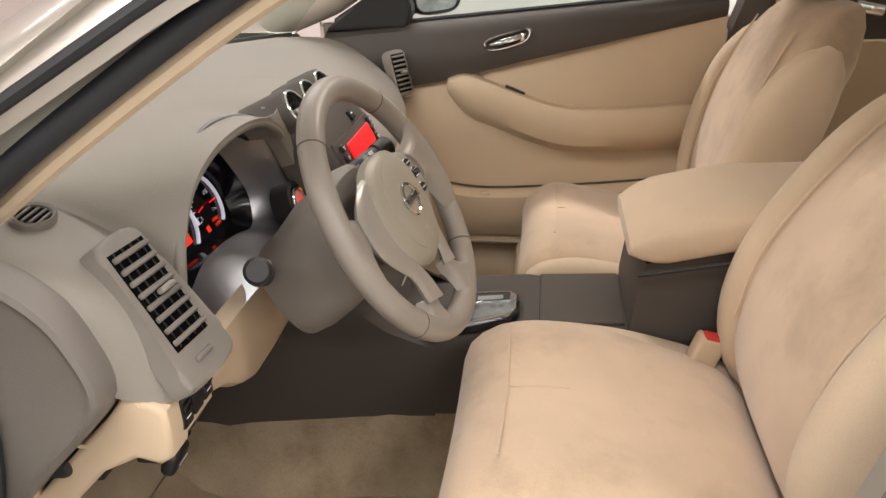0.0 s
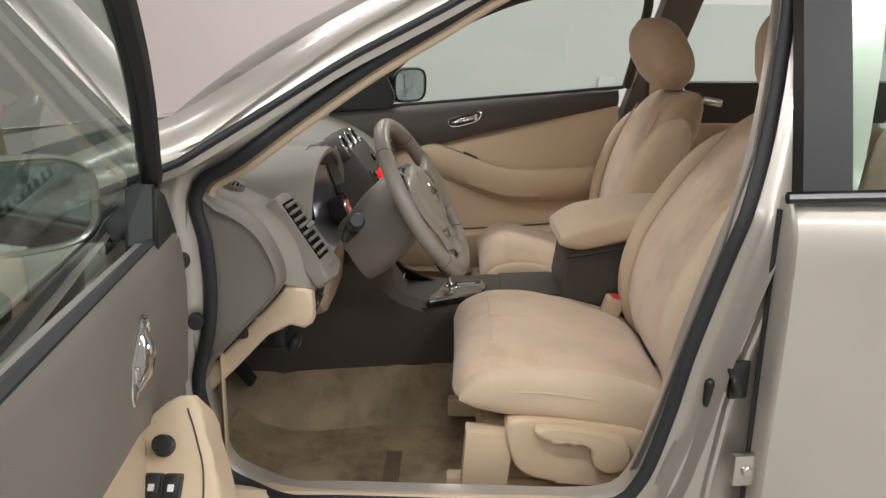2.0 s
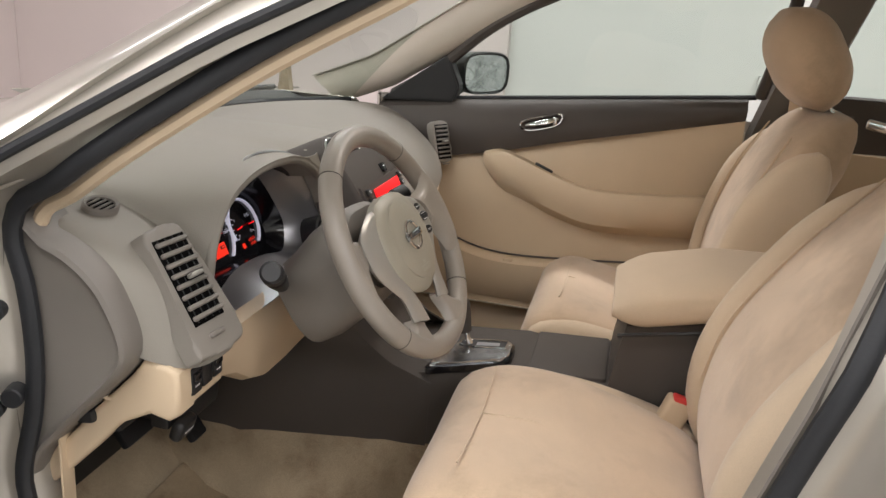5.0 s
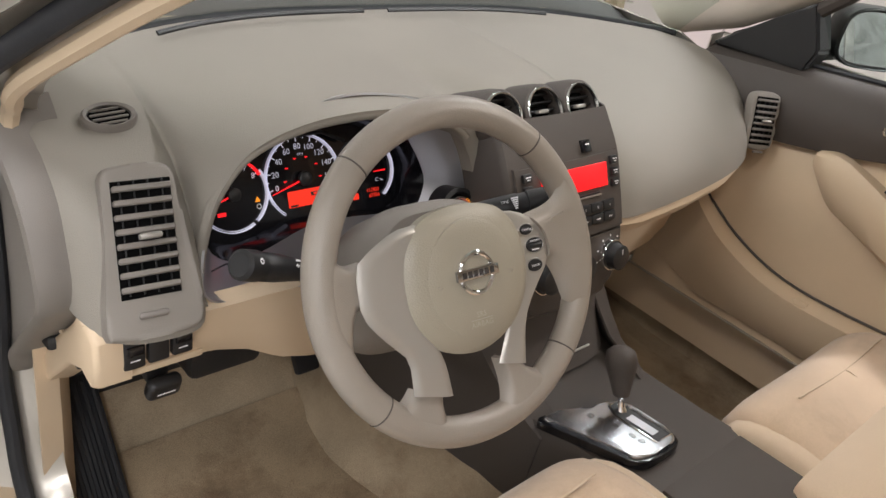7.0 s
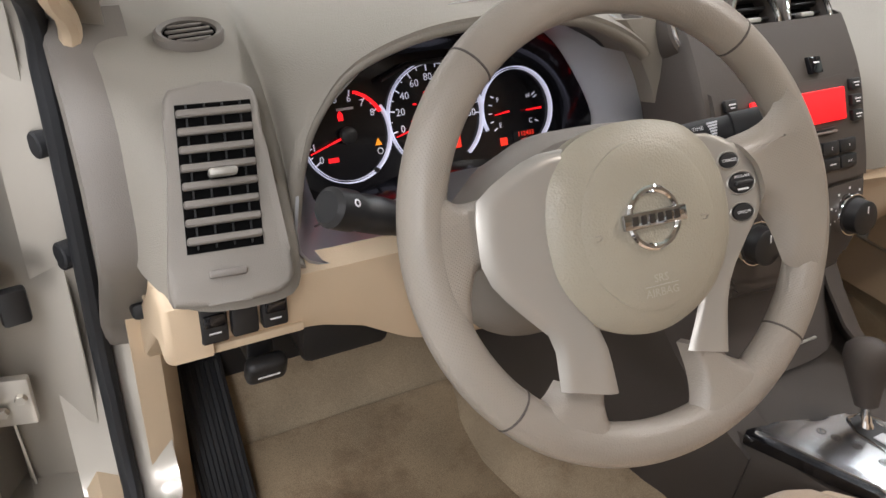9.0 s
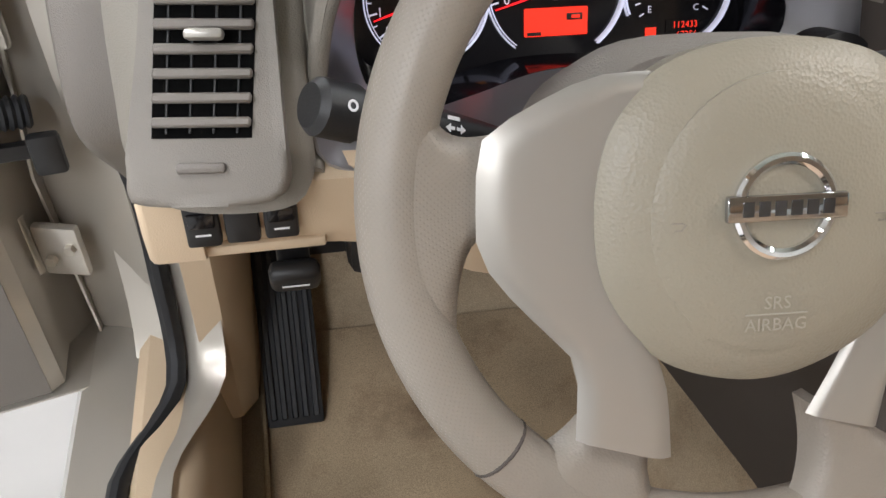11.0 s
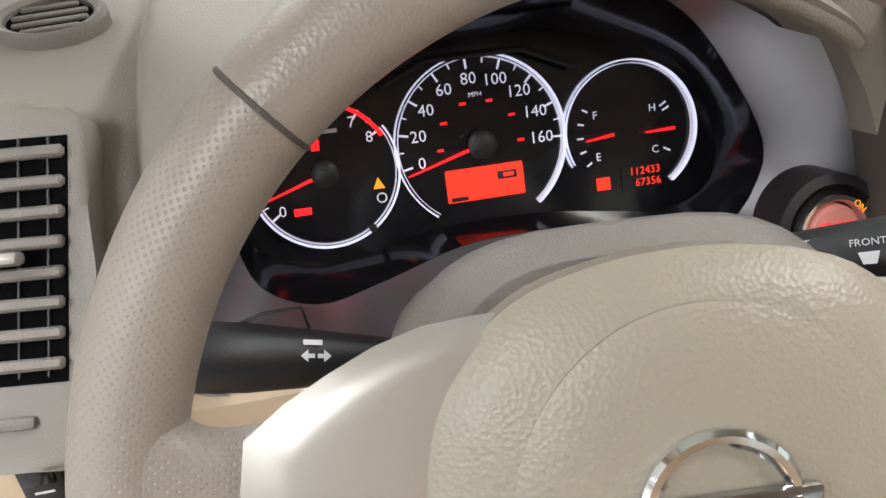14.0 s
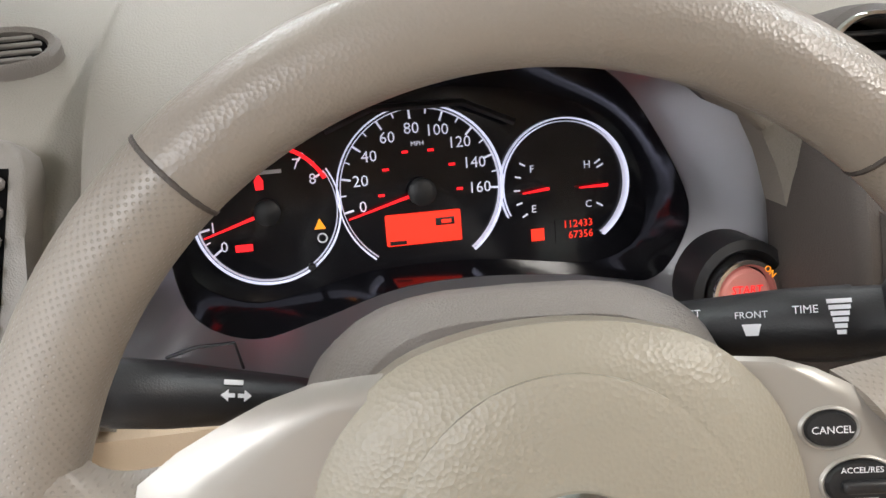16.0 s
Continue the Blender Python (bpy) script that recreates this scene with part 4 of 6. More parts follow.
for x in (-0.088, 0.0, 0.092):
    m = stack_m(x, 0.728, 0.004)
    kn = part("knob", lathe([(0.029, 0), (0.029, 0.010), (0.024, 0.012), (0.023, 0.026), (0.020, 0.028), (0, 0.028)], 36, m), MATTE_BLACK, clim, "black ribbed climate knob")
    part("knob_ring", ring(0.0300, 0.004, 0.011, 40, m), CHROME, kn, "chrome knob ring")
    bar(0, 0.012, 0.002, 0.010, 0.0284, m, WHITE_PRINT, kn)
    for a in range(-3, 4):
        an = radians(90 - a * 35)
        bar(0.036 * math.cos(an), 0.036 * math.sin(an), 0.003, 0.003, 0.003, m, WHITE_PRINT, kn)

# ---- instrument cluster ----
clus = thing("instrument_cluster", "black instrument cluster with white lit dials and red needles", "instrument cluster", (-0.37, 0.37, 0.85))
GM = frame_axes((-0.367, 0.351, 0.842), 24) @ Matrix.Diagonal((1, 0.92, 0.92, 1))
outline = [(-0.185, -0.02), (-0.178, -0.055), (-0.14, -0.076), (-0.10, -0.074), (-0.04, -0.062), (0.04, -0.062), (0.10, -0.070), (0.14, -0.074), (0.178, -0.058), (0.188, -0.02),
           (0.172, 0.03), (0.13, 0.062), (0.05, 0.080), (-0.05, 0.080), (-0.13, 0.062), (-0.172, 0.03)]
ol = spline(outline, 72, True)
part("dial_face", prism([(p.x, p.y) for p in ol], -0.02, 0.0, 0, 1, GM), GLOSS_BLACK, clus, "black dial face", smooth=False)
rim_rows = []
g_loop = [GM @ Vector((q.x, q.y, 0.0)) for q in ol]
fl = spline([(q.x, q.y) for q in f_loop], 72, True)
k0 = min(range(72), key=lambda i: (fl[i].x - g_loop[0].x + 0.0) ** 2 + (fl[i].y - g_loop[0].z) ** 2)
fl = fl[k0:] + fl[:k0]
if (fl[6].x - fl[0].x) * (g_loop[6].x - g_loop[0].x) + (fl[6].y - fl[0].y) * (g_loop[6].z - g_loop[0].z) < 0:
    fl = [fl[0]] + fl[1:][::-1]
for t in (0.0, 0.5, 0.9, 1.0):
    rim_rows.append([g.lerp(Vector((q.x, 0.313 + 0.25 * (q.y - 0.85), q.y)), t) for g, q in zip(g_loop, fl)])
part("housing", sheet(rim_rows, 0.003, True), GLOSS_BLACK, clus, "gloss black cluster housing")


def arc_ring(cx, cy, r, w, a0, a1, n=60):
    rows = []
    for a in np.linspace(radians(a0), radians(a1), n):
        c, s = math.cos(a), math.sin(a)
        rows.append([Vector((cx + q * c, cy + q * s, z)) for q, z in ((r - w, 0.0005), (r - w, 0.004), (r, 0.006), (r, 0.0005))])
    return loft(rows, True, False, True)


def dial(name, cx, cy, r, a0, a1):
    d = part(name, arc_ring(cx, cy, r, 0.0012, a0, a1), LIT_WHITE, clus, "white lit dial ring", m=GM)
    part("dial_bezel", arc_ring(cx, cy, r - 0.0028, 0.0007, a0, a1), LIT_WHITE, d, m=GM)
    return d


def needle(d, cx, cy, ang, length):
    m = GM @ Matrix.Translation((cx, cy, 0.006)) @ Matrix.Rotation(radians(ang), 4, "Z")
    part("needle", prism([(0.008, -0.0013), (length, -0.0006), (length, 0.0006), (0.008, 0.0013)], 0, 0.001, 0, 1, m), LIT_RED, d, "lit red needle", smooth=False)


def ticks(d, cx, cy, r, a0, a1, n, long_every, w=0.0011):
    for k in range(n):
        a = radians(a0 + (a1 - a0) * k / (n - 1))
        ln = 0.0075 if k % long_every == 0 else 0.004
        m = GM @ Matrix.Translation((cx, cy, 0.001)) @ Matrix.Rotation(a, 4, "Z")
        part("tick", rbox(ln, w * (1.5 if k % long_every == 0 else 1), 0.0005, 0, 1, m @ pose(r - 0.0035 - ln / 2, 0, 0)), LIT_WHITE, d, smooth=False)


def numbers(d, cx, cy, r, a0, a1, texts, size):
    for k, tx in enumerate(texts):
        a = radians(a0 + (a1 - a0) * k / (len(texts) - 1))
        words(tx, size, GM @ Matrix.Translation((cx + r * math.cos(a), cy + r * math.sin(a), 0.0012)), LIT_WHITE, d, "numeral")


# speedometer
sp = dial("speedometer", 0.0, 0.002, 0.0655, -53, 233)
ticks(sp, 0.0, 0.002, 0.0655, 193, -4, 17, 2)
numbers(sp, 0.0, 0.002, 0.0470, 193, -4, ["0", "20", "40", "60", "80", "100", "120", "140", "160"], 0.0125)
words("MPH", 0.0052, GM @ Matrix.Translation((0, 0.037, 0.0012)), LIT_WHITE, sp, "numeral")
for k in range(6):
    a = radians(185 - k * 38)
    bar(0.031 * math.cos(a), 0.002 + 0.031 * math.sin(a), 0.005, 0.002, 0.001, GM, LIT_RED, sp)
needle(sp, 0.0, 0.0, 196, 0.060)
part("needle_hub", lathe([(0.011, 0), (0.011, 0.006), (0.008, 0.008), (0, 0.008)], 24, GM @ Matrix.Translation((0, 0, 0.004))), MATTE_BLACK, sp, "black needle hub")
lcd = part("trip_display", rbox(0.060, 0.025, 0.002, 0.001, 1, GM @ pose(0.0, -0.029, 0.001)), LIT_ORANGE, sp, "lit orange-red trip display")
part("key_symbol", rbox(0.015, 0.006, 0.0006, 0.002, 2, GM @ pose(0.017, -0.025, 0.0024)), MATTE_BLACK, lcd)
part("key_symbol", rbox(0.008, 0.003, 0.0006, 0.001, 1, GM @ pose(0.018, -0.025, 0.0028)), LIT_ORANGE, lcd)
bar(-0.021, -0.039, 0.013, 0.003, 0.0022, GM, MATTE_BLACK, lcd)
# rev counter
TX, TY = -0.118, -0.005
tc = dial("rev_counter", TX, TY, 0.0555, 150, 392)
ticks(tc, TX, TY, 0.0555, 215, 31, 17, 2)
numbers(tc, TX, TY, 0.0420, 215, 31, [str(k) for k in range(9)], 0.0115)
part("redline", arc_ring(TX, TY, 0.0515, 0.003, 26, 72), LIT_RED, tc, "red line arc", m=GM)
needle(tc, TX, TY, 198, 0.050)
part("needle_hub", lathe([(0.010, 0), (0.010, 0.006), (0.007, 0.008), (0, 0.008)], 24, GM @ Matrix.Translation((TX, TY, 0.004))), MATTE_BLACK, tc, "black needle hub")
part("belt_lamp", prism([(-0.003, -0.006), (0.003, -0.006), (0.0035, 0.001), (0, 0.006), (-0.0035, 0.001)], 0, 0.0006, 0, 1, GM @ Matrix.Translation((TX - 0.004, TY + 0.023, 0.001))), LIT_RED, tc, "red warning lamp", smooth=False)
part("brake_lamp", rbox(0.013, 0.0055, 0.0006, 0.0008, 1, GM @ pose(TX - 0.020, TY - 0.026, 0.001)), LIT_RED, tc, "red warning lamp")
part("warning_lamp", prism([(-0.0045, -0.004), (0.0045, -0.004), (0, 0.0045)], 0, 0.0006, 0, 1, GM @ Matrix.Translation((TX + 0.038, TY - 0.013, 0.001))), LIT_AMBER, tc, "amber triangle warning lamp", smooth=False)
part("round_lamp", ring(0.004, 0.0012, 0.0006, 20, GM @ Matrix.Translation((TX + 0.039, TY - 0.024, 0.001))), WHITE_PRINT, tc)
part("reset_pin", disc(0.003, 0.008, 12, 0.001, GM @ Matrix.Translation((TX + 0.029, TY - 0.045, 0))), MATTE_BLACK, tc)
bar(TX + 0.003, TY + 0.030, 0.021, 0.003, 0.001, GM, WHITE_PRINT, tc)
# fuel and temperature
RX, RY = 0.116, -0.005
fg = dial("fuel_and_heat_dial", RX, RY, 0.0535, -55, 205)
for tx, dx, dy in (("F", -0.026, 0.014), ("E", -0.026, -0.018), ("H", 0.020, 0.014), ("C", 0.020, -0.018)):
    words(tx, 0.0085, GM @ Matrix.Translation((RX + dx, RY + dy, 0.0012)), LIT_WHITE, fg, "numeral")
for a in (150, 165, 180, 195, 210):
    m = GM @ Matrix.Translation((RX + 0.002, RY - 0.002, 0.001)) @ Matrix.Rotation(radians(a), 4, "Z")
    part("tick", rbox(0.005, 0.0014, 0.0005, 0, 1, m @ pose(0.041, 0, 0)), LIT_WHITE, fg, smooth=False)
for a in (32, 25, -30):
    m = GM @ Matrix.Translation((RX, RY - 0.002, 0.001)) @ Matrix.Rotation(radians(a), 4, "Z")
    part("tick", rbox(0.006, 0.0014, 0.0005, 0, 1, m @ pose(0.034, 0, 0)), LIT_WHITE, fg, smooth=False)
needle(fg, RX - 0.006, RY - 0.001, 186, 0.030)
needle(fg, RX + 0.043, RY - 0.003, 181, 0.032)
odo = part("odometer_display", rbox(0.030, 0.020, 0.0005, 0.0, 1, GM @ pose(RX + 0.006, RY - 0.038, 0.0008)), GLOSS_BLACK, fg)
words("112433", 0.0085, GM @ Matrix.Translation((RX + 0.010, RY - 0.033, 0.0016)), LIT_ORANGE, odo, "numeral")
words("67356", 0.0085, GM @ Matrix.Translation((RX + 0.012, RY - 0.042, 0.0016)), LIT_ORANGE, odo, "numeral")
part("fuel_flap_sign", rbox(0.011, 0.010, 0.0005, 0.001, 1, GM @ pose(RX - 0.024, RY - 0.039, 0.001)), LIT_ORANGE, fg)
part("dial_separator", tube([GM @ Vector(p) for p in ((-0.07, 0.052, 0.012), (-0.035, 0.066, 0.012), (0.035, 0.066, 0.012), (0.075, 0.048, 0.012))], 0.003, 6), MATTE_BLACK, clus)
# start button
SB = frame_axes((-0.166, 0.222, 0.818), 20, -4) @ Matrix.Scale(1.0, 4)
st = thing("start_button", "pink lit start button in a chrome ring", "start button", (-0.168, 0.215, 0.838))
part("recess", lathe([(0.036, -0.03), (0.036, 0.004), (0.030, 0.006), (0.026, -0.002), (0, -0.002)], 36, SB), MATTE_BLACK, st, "black round recess")
part("chrome_ring", ring(0.0255, 0.0065, 0.009, 40, SB), CHROME, st, "chrome ring")
PINK = mat("pink_button", (0.62, 0.26, 0.22), 0.4, vary=0.03, emit=(1.0, 0.30, 0.24), power=0.08)
cap_ob = part("button_cap", disc(0.0175, 0.008, 32, 0.002, SB), PINK, st, "pale pink button cap")
words("START", 0.0075, SB @ Matrix.Translation((0, 0.004, 0.0083)), LIT_RED, cap_ob)
words("STOP", 0.0075, SB @ Matrix.Translation((0, -0.005, 0.0083)), LIT_RED, cap_ob)
words("ON", 0.006, SB @ Matrix.Translation((0.015, 0.0155, 0.0092)) @ Matrix.Rotation(radians(-45), 4, "Z"), LIT_AMBER, st)

# ---- steering column and stalks ----
col = thing("steering_column", "taupe plastic steering column shroud", "steering column", (-0.35, 0.15, 0.85))
S = frame_axes((-0.3775, 0.022, 0.898), 30.0, -6.4) @ Matrix.Rotation(radians(1.8), 4, "Z") @ Matrix.Scale(0.84, 4)
rings = []
for z, w, hu, hd in ((-0.24, 0.110, 0.050, 0.128), (-0.20, 0.116, 0.062, 0.126), (-0.15, 0.119, 0.084, 0.114), (-0.10, 0.112, 0.096, 0.098), (-0.078, 0.104, 0.095, 0.084), (-0.064, 0.090, 0.084, 0.070)):
    r = []
    for j in range(40):
        a = 2 * math.pi * j / 40
        c, s = math.cos(a), math.sin(a)
        h = hu if s > 0 else hd
        r.append(S @ Vector((w * math.copysign(abs(c) ** 0.6, c), h * math.copysign(abs(s) ** 0.7, s), z)))
    rings.append(r)
part("shroud", loft(rings, True, False, True), TAUPE, col, "taupe column shroud")



def stalk(name, label, sgn, base, tip):
    t = thing(name, label, "control stalk", base)
    b, e = Vector(base), Vector(tip)
    d = (e - b)
    pts = [b + d * s for s in (0, 0.12, 0.3, 0.55, 0.72, 0.73, 0.80, 0.81, 0.97, 1.0)]
    rad = [0.011, 0.0125, 0.014, 0.0165, 0.0165, 0.0155, 0.0155, 0.0175, 0.0170, 0.013]
    part("lever", tube(pts, rad, 18, False, 1.0), MATTE_BLACK, t, "black stalk lever with ribbed twist end")
    return t, b, d


def stalk_face(base, d, at, sgn, out=0.0165):
    """Axes of the printed face on a stalk: x to the right along it, z out towards the driver."""
    x = d.normalized() * sgn
    n = Vector((0, -0.70, 0.71))
    n = (n - x * n.dot(x)).normalized()
    y = n.cross(x)
    o = base + d * at + n * out
    return Matrix(((x.x, y.x, n.x, o.x), (x.y, y.y, n.y, o.y), (x.z, y.z, n.z, o.z), (0, 0, 0, 1)))


t1, b1, d1 = stalk("light_stalk", "black light and indicator stalk with white symbols", -1, (-0.456, 0.198, 0.815), (-0.584, 0.157, 0.883))
t2, b2, d2 = stalk("wiper_stalk", "black wiper stalk with white symbols", 1, (-0.315, 0.155, 0.874), (-0.192, 0.077, 0.926))
fm = stalk_face(b1, d1, 0.36, -1, 0.0150) @ Matrix.Scale(0.85, 4)
for sgn in (-1, 1):
    part("arrow", prism([(sgn * 0.001, -0.0012), (sgn * 0.005, -0.0012), (sgn * 0.005, -0.0034), (sgn * 0.0095, 0), (sgn * 0.005, 0.0034), (sgn * 0.005, 0.0012), (sgn * 0.001, 0.0012)], 0, 0.0005, 0, 1, fm), WHITE_PRINT, t1, "white printed arrow", smooth=False)
part("lamp_symbol", rbox(0.012, 0.003, 0.0005, 0.001, 1, fm @ pose(-0.002, 0.0075, 0)), WHITE_PRINT, t1, "white printed lamp symbol")
fm2 = stalk_face(b1, d1, 0.88, -1, 0.0176)
part("sun_symbol", ring(0.0035, 0.0015, 0.0005, 16, fm2), WHITE_PRINT, t1, "white printed light symbol")
fm = stalk_face(b2, d2, 0.30, 1, 0.0142)
for k, tx in enumerate(("MIST", "OFF", "INT")):
    words(tx, 0.0048, fm @ Matrix.Translation((0, 0.005 - 0.0052 * k, 0.0003)), WHITE_PRINT, t2)
words("FRONT", 0.0042, stalk_face(b2, d2, 0.47, 1, 0.0160) @ Matrix.Translation((0, 0.003, 0)), WHITE_PRINT, t2)
part("wiper_symbol", prism([(-0.004, 0.001), (0.004, 0.001), (0.0025, -0.004), (-0.0025, -0.004)], 0, 0.0005, 0, 1, stalk_face(b2, d2, 0.47, 1, 0.0160) @ Matrix.Translation((0, -0.002, 0.0))), WHITE_PRINT, t2, smooth=False)
words("TIME", 0.0048, stalk_face(b2, d2, 0.63, 1, 0.0168) @ Matrix.Translation((-0.003, 0.004, 0.0003)), WHITE_PRINT, t2)
for k in range(6):
    bar(0.0085, 0.007 - 0.0026 * k, 0.0095 - 0.0012 * k, 0.0018, 0.0006, stalk_face(b2, d2, 0.64, 1, 0.0166), WHITE_PRINT, t2)

# ---- steering wheel ----
wheel = thing("steering_wheel", "taupe leather steering wheel with satin silver spokes", "steering wheel", (-0.35, 0.013, 0.893))
PERF = mat("perforated_leather", (0.262, 0.231, 0.197), 0.37, vary=0.06, scale=14)
nt = PERF.node_tree
tcn, vor, bmp, mrg = (nt.nodes.new(k) for k in ("ShaderNodeTexCoord", "ShaderNodeTexVoronoi", "ShaderNodeBump", "ShaderNodeMapRange"))
vor.voronoi_dimensions = "2D"
vor.inputs["Scale"].default_value, vor.inputs["Randomness"].default_value = 360, 0.0
mrg.inputs[1].default_value, mrg.inputs[2].default_value = 0.10, 0.30
turn = nt.nodes.new("ShaderNodeMapping")
turn.inputs["Rotation"].default_value = (0, 0, radians(45))
bmp.inputs["Strength"].default_value, bmp.inputs["Distance"].default_value = 0.4, 0.0005
nt.links.new(tcn.outputs["UV"], turn.inputs["Vector"])
nt.links.new(turn.outputs[0], vor.inputs["Vector"])
nt.links.new(vor.outputs["Distance"], mrg.inputs[0])
nt.links.new(mrg.outputs[0], bmp.inputs["Height"])
nt.links.new(bmp.outputs[0], nt.nodes["Principled BSDF"].inputs["Normal"])
RIM_R, RIM_T, RIM_Z, RIM_DROP = 0.2110, 0.0212, 0.95, -0.015
FROM_S = S.inverted()


def near(a, b):
    return a + 2 * math.pi * round((b - a) / (2 * math.pi))


def rim_map(bm, flat=False):
    """Map the rim by the way along it and round it, in metres."""
    layer = bm.loops.layers.uv.new("around")
    for f in bm.faces:
        c = FROM_S @ f.calc_center_median()
        a0, b0 = math.atan2(c.y, c.x), math.atan2(c.z - RIM_DROP, math.hypot(c.x, c.y) - RIM_R)
        for lp in f.loops:
            v = FROM_S @ lp.vert.co
            a, b = math.atan2(v.y, v.x), math.atan2(v.z - RIM_DROP, math.hypot(v.x, v.y) - RIM_R)
            lp[layer].uv = (near(a, a0) * RIM_R, math.hypot(v.x, v.y) if flat else near(b, b0) * RIM_T)
    return bm


def rim_arc(a0, a1, n=40):
    rows = []
    for a in np.linspace(radians(a0), radians(a1), n):
        d = Vector((math.cos(a), math.sin(a), 0))
        rows.append([S @ (d * (RIM_R + RIM_T * math.cos(b)) + Vector((0, 0, RIM_DROP + RIM_Z * RIM_T * math.sin(b)))) for b in [2 * math.pi * k / 22 for k in range(22)]])
    return rim_map(loft(rows, True, False, False))


for a0, a1, mt in ((47.3, 131.7, LEATHER), (132.3, 222.7, PERF), (223.3, 316.7, LEATHER), (317.3, 406.7, PERF)):
    part("rim", rim_arc(a0, a1, 44), mt, wheel, "taupe leather rim section")
for a in (47, 132, 223, 317):
    part("rim_seam", tube([S @ (Vector((math.cos(radians(a)), math.sin(radians(a)), 0)) * (RIM_R + (RIM_T - 0.0006) * math.cos(b)) + Vector((0, 0, RIM_DROP + RIM_Z * (RIM_T - 0.0006) * math.sin(b))))
                                   for b in [2 * math.pi * k / 24 for k in range(24)]], 0.0012, 6, True), BROWN, wheel, "dark leather seam")


def cushion(poly, z_edge, z_mid, n=80, steps=7, inset=0.8, back=-0.02):
    """A domed body over an outline, in the wheel's axes."""
    o = spline(poly, n, True)
    c = sum(o, Vector((0, 0))) / n
    rows = [[S @ Vector((p.x, p.y, back)) for p in o]]
    for k in range(steps):
        t = k / (steps - 1)
        q = 1 - 0.98 * t ** 1.6
        z = z_edge + (z_mid - z_edge) * (1 - (1 - t) ** 2.2)
        rows.append([S @ Vector((c.x + (p.x - c.x) * q, c.y + (p.y - c.y) * q, z)) for p in o])
    bm = loft(rows, True, False, True)
    return bm


HUB = [(0, 0.090), (0.035, 0.086), (0.063, 0.074), (0.086, 0.045), (0.0955, 0), (0.088, -0.045), (0.062, -0.082), (0.02, -0.104), (-0.02, -0.105), (-0.060, -0.088), (-0.09, -0.048),
       (-0.0965, 0), (-0.088, 0.045), (-0.063, 0.074), (-0.035, 0.086)]
hub = part("airbag_cover", cushion([((1.075 if a < 0 else 1.05) * a, b) for a, b in HUB], -0.004, 0.012), PEBBLE, wheel, "grained taupe airbag cover")
# round shallow step of the cover
part("cover_step", cushion([(0.072 * math.cos(a), -0.006 + 0.078 * math.sin(a)) for a in [2 * math.pi * k / 20 for k in range(20)]], 0.0086, 0.0135, 64, 6, 0.8, 0.0), PEBBLE, hub)


def slope(x, y):
    d = math.hypot(x, y)
    return float(np.interp(d, [0.06, 0.085, 0.102, 0.125, 0.15, 0.17], [-0.015, -0.011, -0.0085, -0.0065, -0.0050, -0.0045]))


def spoke(poly, name, material, label, rise=slope, fall=0.004):
    """A spoke cover filled as a fan of quads between two sides of its outline."""
    h = len(poly) // 2
    a = spline(poly[:h], 18)
    b = spline(poly[h:][::-1], 18)
    rows = []
    for p, q in zip(a, b):
        row = []
        for k, t in enumerate(np.linspace(0, 1, 11)):
            w = p.lerp(q, t)
            e = 1 - (2 * t - 1) ** 8
            row.append(S @ Vector((w.x, w.y, rise(w.x, w.y) - fall * (1 - e))))
        rows.append(row)
    return part(name, rim_map(sheet(rows, 0.006), True), material, wheel, label)


# outer and inner sides of the silver covers, from the top to the foot
SIDES = (([(-0.058, 0.068), (-0.105, 0.065), (-0.150, 0.047), (-0.161, 0.037), (-0.1635, 0.010), (-0.1630, -0.018), (-0.150, -0.038), (-0.128, -0.062), (-0.107, -0.088), (-0.107, -0.137)],
          [(-0.048, 0.052), (-0.066, 0.056), (-0.078, 0.050), (-0.086, 0.025), (-0.088, 0.000), (-0.085, -0.030), (-0.080, -0.055), (-0.070, -0.080), (-0.060, -0.110), (-0.0565, -0.153)], "satin silver spoke cover"),
         ([(0.056, 0.068), (0.088, 0.068), (0.122, 0.054), (0.142, 0.032), (0.1488, 0.005), (0.142, -0.017), (0.123, -0.040), (0.100, -0.0715), (0.088, -0.102), (0.080, -0.146)],
          [(0.048, 0.052), (0.066, 0.056), (0.078, 0.050), (0.086, 0.025), (0.088, 0.000), (0.085, -0.030), (0.080, -0.055), (0.062, -0.080), (0.050, -0.105), (0.034, -0.134)], "satin silver spoke cover with buttons"))
for outer, inner, label in SIDES:
    spoke(outer + inner[::-1], "spoke_cover", SATIN, label)


